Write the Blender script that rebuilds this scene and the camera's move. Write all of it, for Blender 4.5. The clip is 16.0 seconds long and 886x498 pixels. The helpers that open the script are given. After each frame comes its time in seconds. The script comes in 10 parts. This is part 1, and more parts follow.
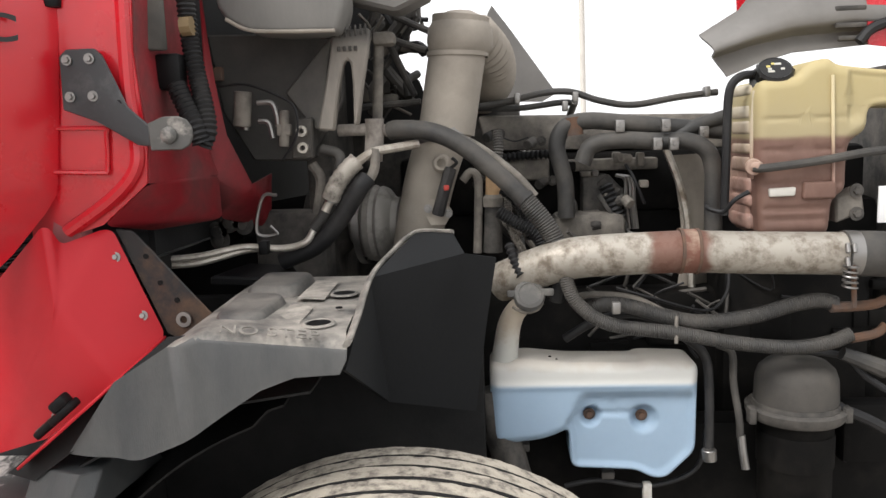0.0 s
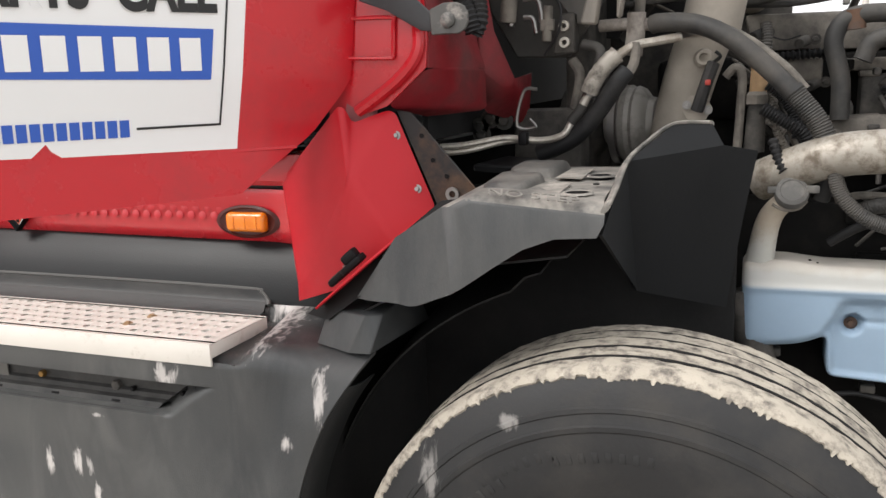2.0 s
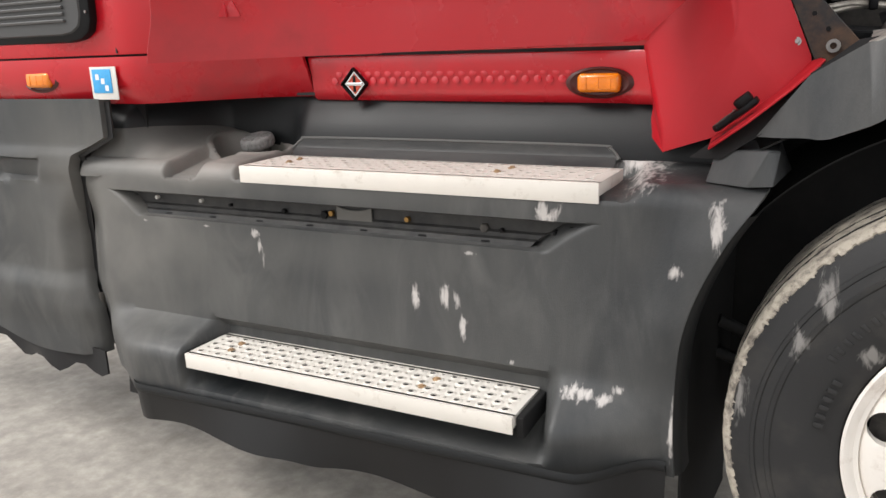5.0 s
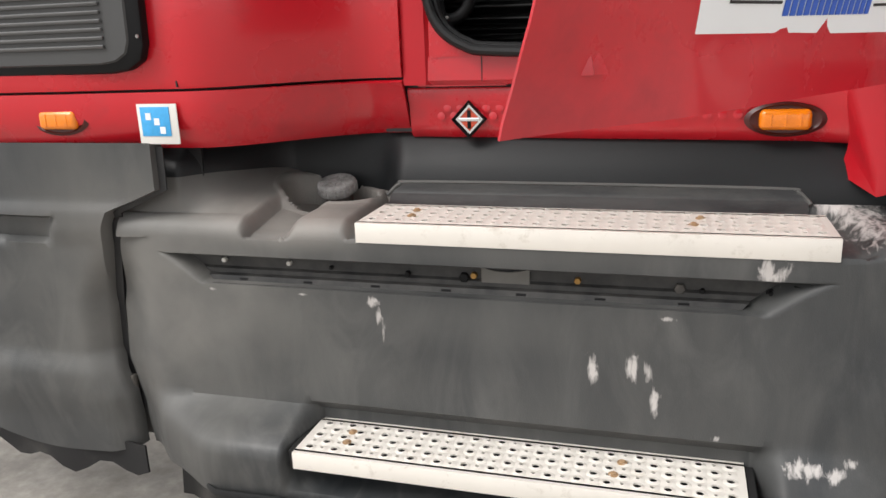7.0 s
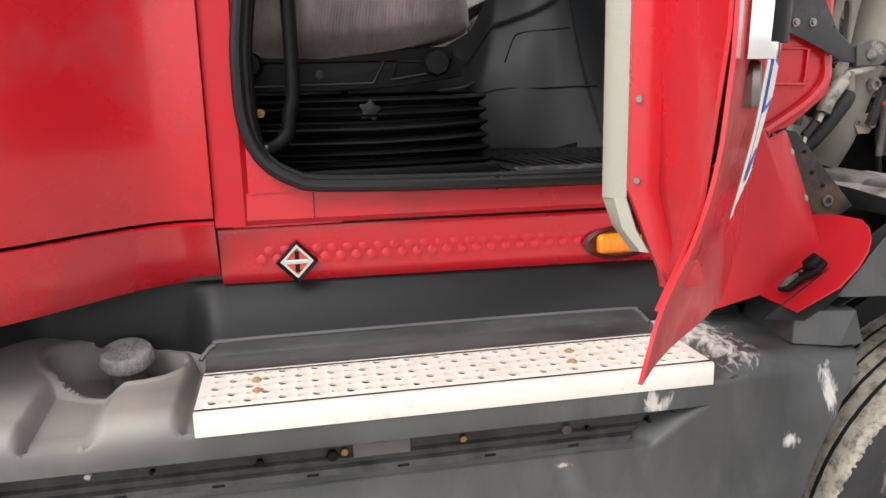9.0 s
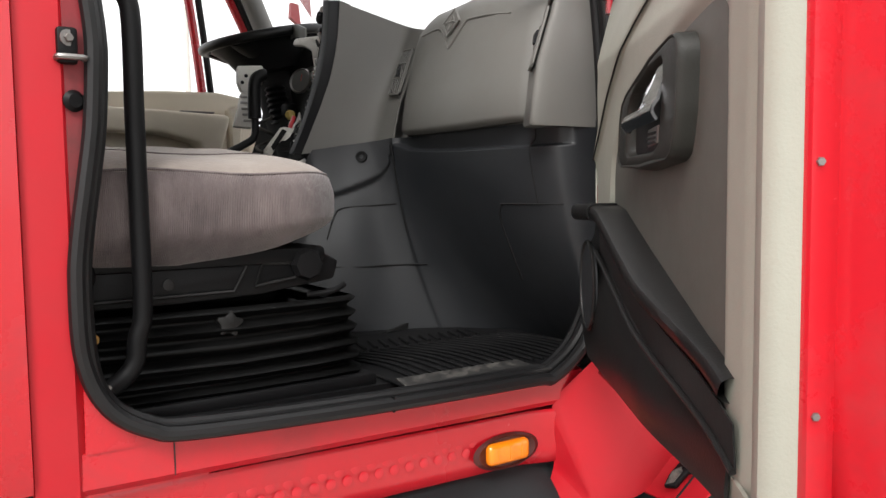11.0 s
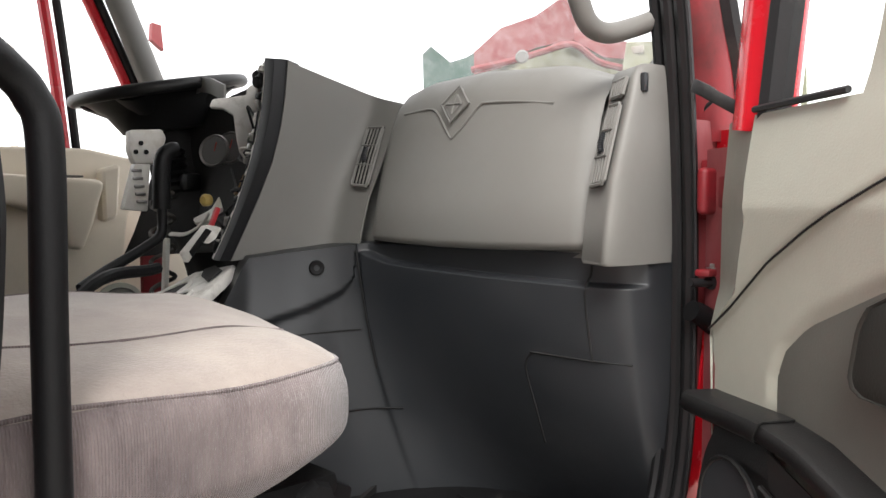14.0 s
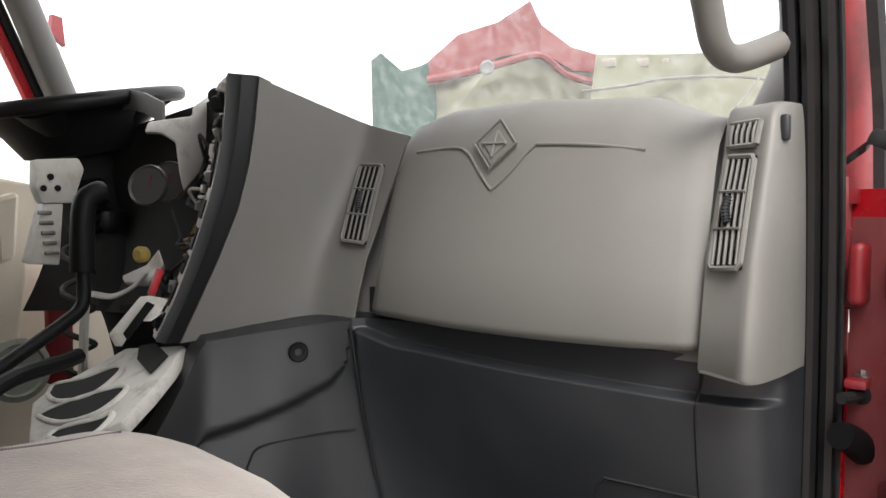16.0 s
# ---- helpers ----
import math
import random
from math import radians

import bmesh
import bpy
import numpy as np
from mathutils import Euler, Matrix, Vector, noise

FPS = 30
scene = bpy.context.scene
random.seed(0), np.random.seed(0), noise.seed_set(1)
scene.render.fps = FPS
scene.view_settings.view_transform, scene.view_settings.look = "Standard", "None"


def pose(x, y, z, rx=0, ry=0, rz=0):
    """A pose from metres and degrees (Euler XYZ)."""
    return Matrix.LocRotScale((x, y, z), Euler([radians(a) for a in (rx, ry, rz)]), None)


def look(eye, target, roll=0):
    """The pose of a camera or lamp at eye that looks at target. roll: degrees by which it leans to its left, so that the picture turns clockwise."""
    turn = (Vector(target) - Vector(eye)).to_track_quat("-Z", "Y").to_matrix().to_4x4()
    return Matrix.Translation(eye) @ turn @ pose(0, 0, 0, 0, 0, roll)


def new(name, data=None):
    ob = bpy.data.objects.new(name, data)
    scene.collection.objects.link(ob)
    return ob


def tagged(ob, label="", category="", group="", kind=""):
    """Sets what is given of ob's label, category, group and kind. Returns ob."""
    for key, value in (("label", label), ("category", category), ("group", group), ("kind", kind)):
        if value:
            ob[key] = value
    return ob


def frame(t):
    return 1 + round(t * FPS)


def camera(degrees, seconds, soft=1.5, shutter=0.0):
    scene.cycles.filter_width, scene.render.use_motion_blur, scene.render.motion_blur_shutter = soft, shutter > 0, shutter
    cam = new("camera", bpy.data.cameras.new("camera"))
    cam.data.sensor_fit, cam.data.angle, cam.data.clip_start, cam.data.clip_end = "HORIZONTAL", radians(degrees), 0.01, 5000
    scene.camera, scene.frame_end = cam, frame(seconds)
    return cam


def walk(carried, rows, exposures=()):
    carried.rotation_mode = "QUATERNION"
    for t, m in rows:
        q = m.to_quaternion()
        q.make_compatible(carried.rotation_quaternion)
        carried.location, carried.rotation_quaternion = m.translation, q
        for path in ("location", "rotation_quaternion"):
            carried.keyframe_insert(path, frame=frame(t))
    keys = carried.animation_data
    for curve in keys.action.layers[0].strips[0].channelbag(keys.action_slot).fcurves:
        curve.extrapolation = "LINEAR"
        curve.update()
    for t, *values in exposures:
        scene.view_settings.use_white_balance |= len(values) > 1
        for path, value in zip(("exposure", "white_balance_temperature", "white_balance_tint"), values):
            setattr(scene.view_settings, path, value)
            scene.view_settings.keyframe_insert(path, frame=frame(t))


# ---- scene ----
cam = camera(58.7, 16.0)
PATH = [
    (0.0, (0.0000, 0.0000, 1.5700), (-0.0653, 0.9881, 1.4309), -2.02),
    (0.5, (-0.0024, -0.0186, 1.5586), (-0.1643, 0.9579, 1.4166), -2.13),
    (1.0, (-0.0035, -0.0508, 1.5373), (-0.2585, 0.9042, 1.3857), -2.19),
    (1.5, (0.0006, -0.0751, 1.5101), (-0.3214, 0.8559, 1.3383), -2.22),
    (2.0, (-0.0172, -0.1019, 1.4678), (-0.3735, 0.8111, 1.2691), -2.23),
    (2.5, (-0.0414, -0.1366, 1.4255), (-0.4342, 0.7551, 1.2006), -2.32),
    (3.0, (-0.0761, -0.1796, 1.3926), (-0.4950, 0.6952, 1.1491), -2.35),
    (3.5, (-0.1361, -0.2467, 1.3625), (-0.5810, 0.6141, 1.1152), -2.39),
    (4.0, (-0.2294, -0.3568, 1.3493), (-0.6837, 0.4977, 1.0973), -2.32),
    (4.5, (-0.3461, -0.4639, 1.3296), (-0.8009, 0.3891, 1.0736), -2.37),
    (5.0, (-0.5041, -0.5208, 1.3038), (-0.9580, 0.3327, 1.0479), -2.24),
    (5.2, (-0.5800, -0.5193, 1.3043), (-1.0353, 0.3317, 1.0426), -2.18),
    (7.3, (-1.3962, -0.4848, 1.4393), (-1.6067, 0.4540, 1.1665), -2.22),
    (7.5, (-1.4585, -0.4739, 1.4575), (-1.6161, 0.4749, 1.1837), -2.14),
    (8.0, (-1.5887, -0.3567, 1.4971), (-1.6181, 0.6065, 1.2298), -1.92),
    (8.5, (-1.6783, -0.2989, 1.5151), (-1.5971, 0.6678, 1.2724), -1.69),
    (9.0, (-1.7884, -0.2515, 1.5658), (-1.6051, 0.7081, 1.3522), -1.41),
    (9.5, (-1.8678, -0.1992, 1.6094), (-1.5744, 0.7392, 1.4269), -1.23),
    (10.0, (-1.9348, -0.0813, 1.6356), (-1.5481, 0.8307, 1.4990), -1.06),
    (10.2, (-1.9592, -0.0339, 1.6502), (-1.5344, 0.8644, 1.5376), -1.10),
    (12.3, (-2.1446, 0.3096, 1.8585), (-1.4776, 1.0529, 1.8073), 0.08),
    (12.5, (-2.1426, 0.3476, 1.8712), (-1.4605, 1.0772, 1.8217), 0.10),
    (13.0, (-2.1217, 0.4709, 1.8946), (-1.4235, 1.1850, 1.8446), 0.13),
    (13.5, (-2.0574, 0.6229, 1.9313), (-1.3573, 1.3351, 1.8796), 0.14),
    (14.0, (-2.0023, 0.7202, 1.9528), (-1.3007, 1.4310, 1.9021), 0.13),
    (14.5, (-1.9668, 0.8007, 1.9859), (-1.2567, 1.5031, 1.9373), 0.21),
    (15.0, (-1.9204, 0.9313, 2.0272), (-1.1816, 1.6035, 1.9779), 0.36),
    (15.5, (-1.8950, 1.0327, 2.0415), (-1.1297, 1.6745, 1.9928), 0.41),
    (16.0, (-1.8563, 1.1197, 2.0551), (-1.0788, 1.7466, 2.0054), 0.38),
]
walk(cam, [(t, look(eye, target, roll)) for t, eye, target, roll in PATH],
     exposures=[(0.0, 0.36), (2.0, 0.33), (3.0, 0.28), (4.2, 0.22), (5.0, 0.15), (7.5, 0.13), (8.0, 0.18), (8.5, 0.33), (9.0, 0.51), (9.5, 0.55), (10.2, 0.52), (11.2, 0.70), (12.3, 1.03), (13.0, 1.11), (14.0, 1.18), (14.5, 1.05), (16.0, 1.15)])
# ---- light ----
world = bpy.data.worlds.new("overcast_sky")
scene.world = world
world.use_nodes = True
wn = world.node_tree.nodes
wl = world.node_tree.links
wn.clear()
sky = wn.new("ShaderNodeTexSky")
sky.sky_type = "NISHITA"
sky.sun_disc = False
sky.sun_elevation = radians(48)
sky.sun_rotation = radians(228)
sky.dust_density = 4.0
grey = wn.new("ShaderNodeHueSaturation")
grey.inputs["Saturation"].default_value = 0.14
bg = wn.new("ShaderNodeBackground")
bg.inputs["Strength"].default_value = 0.15
wo = wn.new("ShaderNodeOutputWorld")
wl.new(sky.outputs[0], grey.inputs["Color"])
veil = wn.new("ShaderNodeMix")
veil.data_type = "RGBA"
veil.inputs[0].default_value = 0.72
veil.inputs[7].default_value = (9.0, 9.0, 9.1, 1)
wl.new(grey.outputs[0], veil.inputs[6])
wl.new(veil.outputs[2], bg.inputs["Color"])
wl.new(bg.outputs[0], wo.inputs["Surface"])
sun = new("sun", bpy.data.lights.new("sun", "SUN"))
sun.data.energy = 2.1
sun.data.angle = radians(25)
sun.data.color = (1.0, 0.97, 0.93)
sun.matrix_world = look((-5.5, -3.8, 9.0), (0, 1.2, 1.0))


# ---- materials ----
def mat(name, col, rough=0.5, metal=0.0, var=0.18, scale=7.0, bump=0.15, bscale=90.0, dirt=None, amount=0.4, dscale=5.0, coat=0.0, drough=0.85, spec=0.5, stretch=(1, 1, 1), sharp=0.12):
    """A surface with two scales of colour change, fine relief and, if given, dirt in patches."""
    m = bpy.data.materials.new(name)
    m.use_nodes = True
    nt = m.node_tree
    n, l = nt.nodes, nt.links
    b = n["Principled BSDF"]
    tc = n.new("ShaderNodeTexCoord")
    mp = n.new("ShaderNodeMapping")
    mp.inputs["Scale"].default_value = stretch
    l.new(tc.outputs["Object"], mp.inputs["Vector"])
    n1 = n.new("ShaderNodeTexNoise")
    n1.inputs["Scale"].default_value = scale
    n1.inputs["Detail"].default_value = 6
    l.new(mp.outputs[0], n1.inputs["Vector"])
    mix = n.new("ShaderNodeMix")
    mix.data_type = "RGBA"
    mix.inputs[6].default_value = (*[c * (1 - var) for c in col], 1)
    mix.inputs[7].default_value = (*[min(1, c * (1 + var)) for c in col], 1)
    l.new(n1.outputs["Fac"], mix.inputs[0])
    out = mix.outputs[2]
    r = n.new("ShaderNodeMapRange")
    r.inputs["To Min"].default_value = max(0.02, rough - 0.08)
    r.inputs["To Max"].default_value = min(1, rough + 0.08)
    l.new(n1.outputs["Fac"], r.inputs["Value"])
    rout = r.outputs[0]
    if dirt:
        n2 = n.new("ShaderNodeTexNoise")
        n2.inputs["Scale"].default_value = dscale
        n2.inputs["Detail"].default_value = 9
        n2.inputs["Roughness"].default_value = 0.68
        l.new(mp.outputs[0], n2.inputs["Vector"])
        cut = n.new("ShaderNodeMapRange")
        cut.inputs["From Min"].default_value = 0.72 - 0.45 * amount - sharp
        cut.inputs["From Max"].default_value = 0.72 - 0.45 * amount + sharp
        l.new(n2.outputs["Fac"], cut.inputs["Value"])
        mx = n.new("ShaderNodeMix")
        mx.data_type = "RGBA"
        mx.inputs[7].default_value = (*dirt, 1)
        l.new(cut.outputs[0], mx.inputs[0])
        l.new(out, mx.inputs[6])
        out = mx.outputs[2]
        mr = n.new("ShaderNodeMix")
        mr.inputs[3].default_value = drough
        l.new(cut.outputs[0], mr.inputs[0])
        l.new(rout, mr.inputs[2])
        rout = mr.outputs[0]
    l.new(out, b.inputs["Base Color"])
    l.new(rout, b.inputs["Roughness"])
    b.inputs["Metallic"].default_value = metal
    b.inputs["Coat Weight"].default_value = coat
    b.inputs["Coat Roughness"].default_value = 0.08
    b.inputs["Specular IOR Level"].default_value = spec
    if bump:
        n3 = n.new("ShaderNodeTexNoise")
        n3.inputs["Scale"].default_value = bscale
        n3.inputs["Detail"].default_value = 5
        l.new(mp.outputs[0], n3.inputs["Vector"])
        bp = n.new("ShaderNodeBump")
        bp.inputs["Strength"].default_value = bump
        bp.inputs["Distance"].default_value = 0.002
        l.new(n3.outputs["Fac"], bp.inputs["Height"])
        l.new(bp.outputs[0], b.inputs["Normal"])
    return m


def scuffed(m, spots, colour, flat="y"):
    """Adds scraped patches at places of the given size (x, z, half width, half height) to a material."""
    nt = m.node_tree
    n, l = nt.nodes, nt.links
    b = n["Principled BSDF"]
    tc = n.new("ShaderNodeTexCoord")
    sp = n.new("ShaderNodeSeparateXYZ")
    l.new(tc.outputs["Object"], sp.inputs[0])
    total = None
    for x, z, rx, rz in spots:
        cm = n.new("ShaderNodeCombineXYZ")
        for axis, c, rad in (("X", x, rx), ("Z", z, rz)):
            ma = n.new("ShaderNodeMath")
            ma.operation = "SUBTRACT"
            ma.inputs[1].default_value = c
            l.new(sp.outputs[axis], ma.inputs[0])
            mb = n.new("ShaderNodeMath")
            mb.operation = "DIVIDE"
            mb.inputs[1].default_value = rad
            l.new(ma.outputs[0], mb.inputs[0])
            l.new(mb.outputs[0], cm.inputs["X" if axis == "X" else "Y"])
        ln = n.new("ShaderNodeVectorMath")
        ln.operation = "LENGTH"
        l.new(cm.outputs[0], ln.inputs[0])
        mr = n.new("ShaderNodeMapRange")
        mr.inputs["From Min"].default_value = 1.0
        mr.inputs["From Max"].default_value = 0.2
        l.new(ln.outputs["Value"], mr.inputs["Value"])
        if total is None:
            total = mr.outputs[0]
        else:
            mm = n.new("ShaderNodeMath")
            mm.operation = "MAXIMUM"
            l.new(total, mm.inputs[0])
            l.new(mr.outputs[0], mm.inputs[1])
            total = mm.outputs[0]
    mp = n.new("ShaderNodeMapping")
    mp.inputs["Scale"].default_value = (1.9, 1, 0.55)
    mp.inputs["Rotation"].default_value = (0, 0.22, 0)
    l.new(tc.outputs["Object"], mp.inputs["Vector"])
    no = n.new("ShaderNodeTexNoise")
    no.inputs["Scale"].default_value = 36
    no.inputs["Detail"].default_value = 7
    no.inputs["Roughness"].default_value = 0.62
    no.inputs["Distortion"].default_value = 0.6
    l.new(mp.outputs[0], no.inputs["Vector"])
    su = n.new("ShaderNodeMath")
    su.operation = "MULTIPLY_ADD"
    su.inputs[1].default_value = 0.38
    l.new(total, su.inputs[0])
    l.new(no.outputs["Fac"], su.inputs[2])
    cut = n.new("ShaderNodeMapRange")
    cut.inputs["From Min"].default_value = 0.70
    cut.inputs["From Max"].default_value = 0.90
    l.new(su.outputs[0], cut.inputs["Value"])
    gate = n.new("ShaderNodeMath")
    gate.operation = "MULTIPLY"
    l.new(cut.outputs[0], gate.inputs[0])
    on = n.new("ShaderNodeMath")
    on.operation = "GREATER_THAN"
    on.inputs[1].default_value = 0.02
    l.new(total, on.inputs[0])
    l.new(on.outputs[0], gate.inputs[1])
    mx = n.new("ShaderNodeMix")
    mx.data_type = "RGBA"
    mx.inputs[7].default_value = (*colour, 1)
    old = b.inputs["Base Color"].links[0].from_socket
    l.new(old, mx.inputs[6])
    l.new(gate.outputs[0], mx.inputs[0])
    l.new(mx.outputs[2], b.inputs["Base Color"])
    return m


def tinted(m, spots, colour, most=0.7):
    """A soft tint over places (x, z, half width, half height), broken up by noise: dust, stains, painted light."""
    n, l = m.node_tree.nodes, m.node_tree.links
    b = n["Principled BSDF"]
    tc = n.new("ShaderNodeTexCoord")
    sp = n.new("ShaderNodeSeparateXYZ")
    l.new(tc.outputs["Object"], sp.inputs[0])
    no = n.new("ShaderNodeTexNoise")
    no.inputs["Scale"].default_value = 6
    no.inputs["Detail"].default_value = 8
    l.new(tc.outputs["Object"], no.inputs["Vector"])
    out = b.inputs["Base Color"].links[0].from_socket
    for x, z, rx, rz in spots:
        cm = n.new("ShaderNodeCombineXYZ")
        for axis, c, rad in (("X", x, rx), ("Z", z, rz)):
            ma = n.new("ShaderNodeMath")
            ma.operation = "MULTIPLY_ADD"
            ma.inputs[1].default_value = 1 / rad
            ma.inputs[2].default_value = -c / rad
            l.new(sp.outputs[axis], ma.inputs[0])
            l.new(ma.outputs[0], cm.inputs[axis])
        ln = n.new("ShaderNodeVectorMath")
        ln.operation = "LENGTH"
        l.new(cm.outputs[0], ln.inputs[0])
        mr = n.new("ShaderNodeMapRange")
        mr.interpolation_type = "SMOOTHSTEP"
        mr.inputs["From Min"].default_value = 1.0
        mr.inputs["From Max"].default_value = 0.1
        mr.inputs["To Max"].default_value = most * 1.6
        l.new(ln.outputs["Value"], mr.inputs["Value"])
        mu = n.new("ShaderNodeMath")
        mu.operation = "MULTIPLY"
        mu.use_clamp = True
        l.new(mr.outputs[0], mu.inputs[0])
        l.new(no.outputs["Fac"], mu.inputs[1])
        mx = n.new("ShaderNodeMix")
        mx.data_type = "RGBA"
        mx.inputs[7].default_value = (*colour, 1)
        l.new(out, mx.inputs[6])
        l.new(mu.outputs[0], mx.inputs[0])
        out = mx.outputs[2]
    l.new(out, b.inputs["Base Color"])
    return m


def streaked(m, colour, most, scale=1.5, stretch=(1.5, 1.5, 0.6), coarse=1.6):
    """Long faint run marks, broken up by a coarser noise."""
    n, l = m.node_tree.nodes, m.node_tree.links
    b = n["Principled BSDF"]
    tc = n.new("ShaderNodeTexCoord")
    mp = n.new("ShaderNodeMapping")
    mp.inputs["Scale"].default_value = stretch
    mp.inputs["Rotation"].default_value = (0, 0.5, 0)
    l.new(tc.outputs["Object"], mp.inputs["Vector"])
    fine = n.new("ShaderNodeTexNoise")
    fine.inputs["Scale"].default_value = scale * 3
    fine.inputs["Detail"].default_value = 10
    fine.inputs["Roughness"].default_value = 0.62
    fine.inputs["Distortion"].default_value = 1.6
    l.new(mp.outputs[0], fine.inputs["Vector"])
    big = n.new("ShaderNodeTexNoise")
    big.inputs["Scale"].default_value = coarse
    big.inputs["Detail"].default_value = 4
    l.new(tc.outputs["Object"], big.inputs["Vector"])
    a = n.new("ShaderNodeMapRange")
    a.inputs["From Min"].default_value = 0.44
    a.inputs["From Max"].default_value = 0.70
    a.inputs["To Max"].default_value = most
    l.new(fine.outputs["Fac"], a.inputs["Value"])
    c = n.new("ShaderNodeMapRange")
    c.inputs["From Min"].default_value = 0.36
    c.inputs["From Max"].default_value = 0.62
    l.new(big.outputs["Fac"], c.inputs["Value"])
    mu = n.new("ShaderNodeMath")
    mu.operation = "MULTIPLY"
    l.new(a.outputs[0], mu.inputs[0])
    l.new(c.outputs[0], mu.inputs[1])
    mx = n.new("ShaderNodeMix")
    mx.data_type = "RGBA"
    mx.inputs[7].default_value = (*colour, 1)
    l.new(b.inputs["Base Color"].links[0].from_socket, mx.inputs[6])
    l.new(mu.outputs[0], mx.inputs[0])
    l.new(mx.outputs[2], b.inputs["Base Color"])
    return m


def banded(m, axis, low, high, soft, colour, most=1.0, rough=25.0, ragged=0.02):
    """Another colour between two places along an axis, with a soft and ragged border."""
    n, l = m.node_tree.nodes, m.node_tree.links
    b = n["Principled BSDF"]
    tc = n.new("ShaderNodeTexCoord")
    sp = n.new("ShaderNodeSeparateXYZ")
    l.new(tc.outputs["Object"], sp.inputs[0])
    nz = n.new("ShaderNodeTexNoise")
    nz.inputs["Scale"].default_value = rough
    nz.inputs["Detail"].default_value = 6
    l.new(tc.outputs["Object"], nz.inputs["Vector"])
    sh = n.new("ShaderNodeMath")
    sh.operation = "MULTIPLY_ADD"
    sh.inputs[1].default_value = ragged
    l.new(nz.outputs["Fac"], sh.inputs[0])
    l.new(sp.outputs[axis], sh.inputs[2])
    fac = None
    for at, sign in ((low, 1), (high, -1)):
        r = n.new("ShaderNodeMapRange")
        r.interpolation_type = "SMOOTHSTEP"
        r.inputs["From Min"].default_value = at - soft * sign
        r.inputs["From Max"].default_value = at + soft * sign
        r.inputs["To Max"].default_value = most if sign > 0 else 1.0
        l.new(sh.outputs[0], r.inputs["Value"])
        if fac is None:
            fac = r.outputs[0]
        else:
            mu = n.new("ShaderNodeMath")
            mu.operation = "MULTIPLY"
            l.new(fac, mu.inputs[0])
            l.new(r.outputs[0], mu.inputs[1])
            fac = mu.outputs[0]
    mx = n.new("ShaderNodeMix")
    mx.data_type = "RGBA"
    mx.inputs[7].default_value = (*colour, 1)
    l.new(b.inputs["Base Color"].links[0].from_socket, mx.inputs[6])
    l.new(fac, mx.inputs[0])
    l.new(mx.outputs[2], b.inputs["Base Color"])
    return m


RED = mat("red_paint", (0.52, 0.010, 0.020), 0.26, var=0.10, scale=2.5, bump=0.03, bscale=40, coat=0.35, dirt=(0.34, 0.025, 0.03), amount=0.2, dscale=3, spec=0.5)
RED_MATT = mat("weathered_red_paint", (0.46, 0.006, 0.015), 0.33, var=0.10, scale=4, bump=0.05, dirt=(0.40, 0.020, 0.026), amount=0.2, dscale=5, spec=0.35, sharp=0.3)
# Darker copy of the red: dull paint, plus the shade of jambs and returns.
RED_SHADE = mat("dull_shaded_red", (0.22, 0.009, 0.015), 0.5, var=0.2, scale=5, bump=0.1, dirt=(0.10, 0.028, 0.028), amount=0.42, dscale=5)
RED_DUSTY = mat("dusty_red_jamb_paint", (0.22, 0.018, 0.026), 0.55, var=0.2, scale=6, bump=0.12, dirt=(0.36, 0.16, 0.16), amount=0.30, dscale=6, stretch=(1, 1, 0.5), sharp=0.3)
PLASTIC = mat("grey_moulded_plastic", (0.030, 0.033, 0.036), 0.44, var=0.25, scale=3.0, bump=0.25, bscale=260, dirt=(0.14, 0.136, 0.128), amount=0.25, dscale=2.6, stretch=(1.6, 1.6, 0.5), sharp=0.3)
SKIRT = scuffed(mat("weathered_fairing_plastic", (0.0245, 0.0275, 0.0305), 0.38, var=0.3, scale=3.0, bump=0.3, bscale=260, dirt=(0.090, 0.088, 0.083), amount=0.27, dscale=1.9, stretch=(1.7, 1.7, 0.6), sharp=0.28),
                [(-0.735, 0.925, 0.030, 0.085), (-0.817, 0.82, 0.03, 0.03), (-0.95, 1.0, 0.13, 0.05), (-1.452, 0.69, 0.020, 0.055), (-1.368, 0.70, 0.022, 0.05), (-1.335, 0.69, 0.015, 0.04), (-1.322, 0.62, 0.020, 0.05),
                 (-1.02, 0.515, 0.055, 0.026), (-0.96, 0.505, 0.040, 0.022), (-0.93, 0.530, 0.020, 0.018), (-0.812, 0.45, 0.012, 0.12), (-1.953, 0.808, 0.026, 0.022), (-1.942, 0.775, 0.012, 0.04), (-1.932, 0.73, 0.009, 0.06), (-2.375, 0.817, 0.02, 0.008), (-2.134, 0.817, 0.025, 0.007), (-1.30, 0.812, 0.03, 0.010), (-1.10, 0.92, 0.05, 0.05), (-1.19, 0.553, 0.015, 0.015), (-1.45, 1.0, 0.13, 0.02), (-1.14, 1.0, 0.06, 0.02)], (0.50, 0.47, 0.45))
tinted(SKIRT, [(-2.50, 0.78, 0.62, 0.50), (-2.25, 1.00, 0.42, 0.10)], (0.19, 0.182, 0.167))
tinted(SKIRT, [(-2.16, 1.00, 0.34, 0.09)], (0.29, 0.265, 0.24), 0.85)
# Paler bands put the light on the rounded upper face into the colour.
tinted(SKIRT, [(-1.75, 0.77, 0.60, 0.09), (-1.75, 0.94, 0.9, 0.05), (-2.0, 0.62, 0.3, 0.12)], (0.115, 0.113, 0.106), 0.4)
streaked(PLASTIC, (0.15, 0.146, 0.138), 0.45, 2.5)
streaked(SKIRT, (0.150, 0.147, 0.140), 0.42)
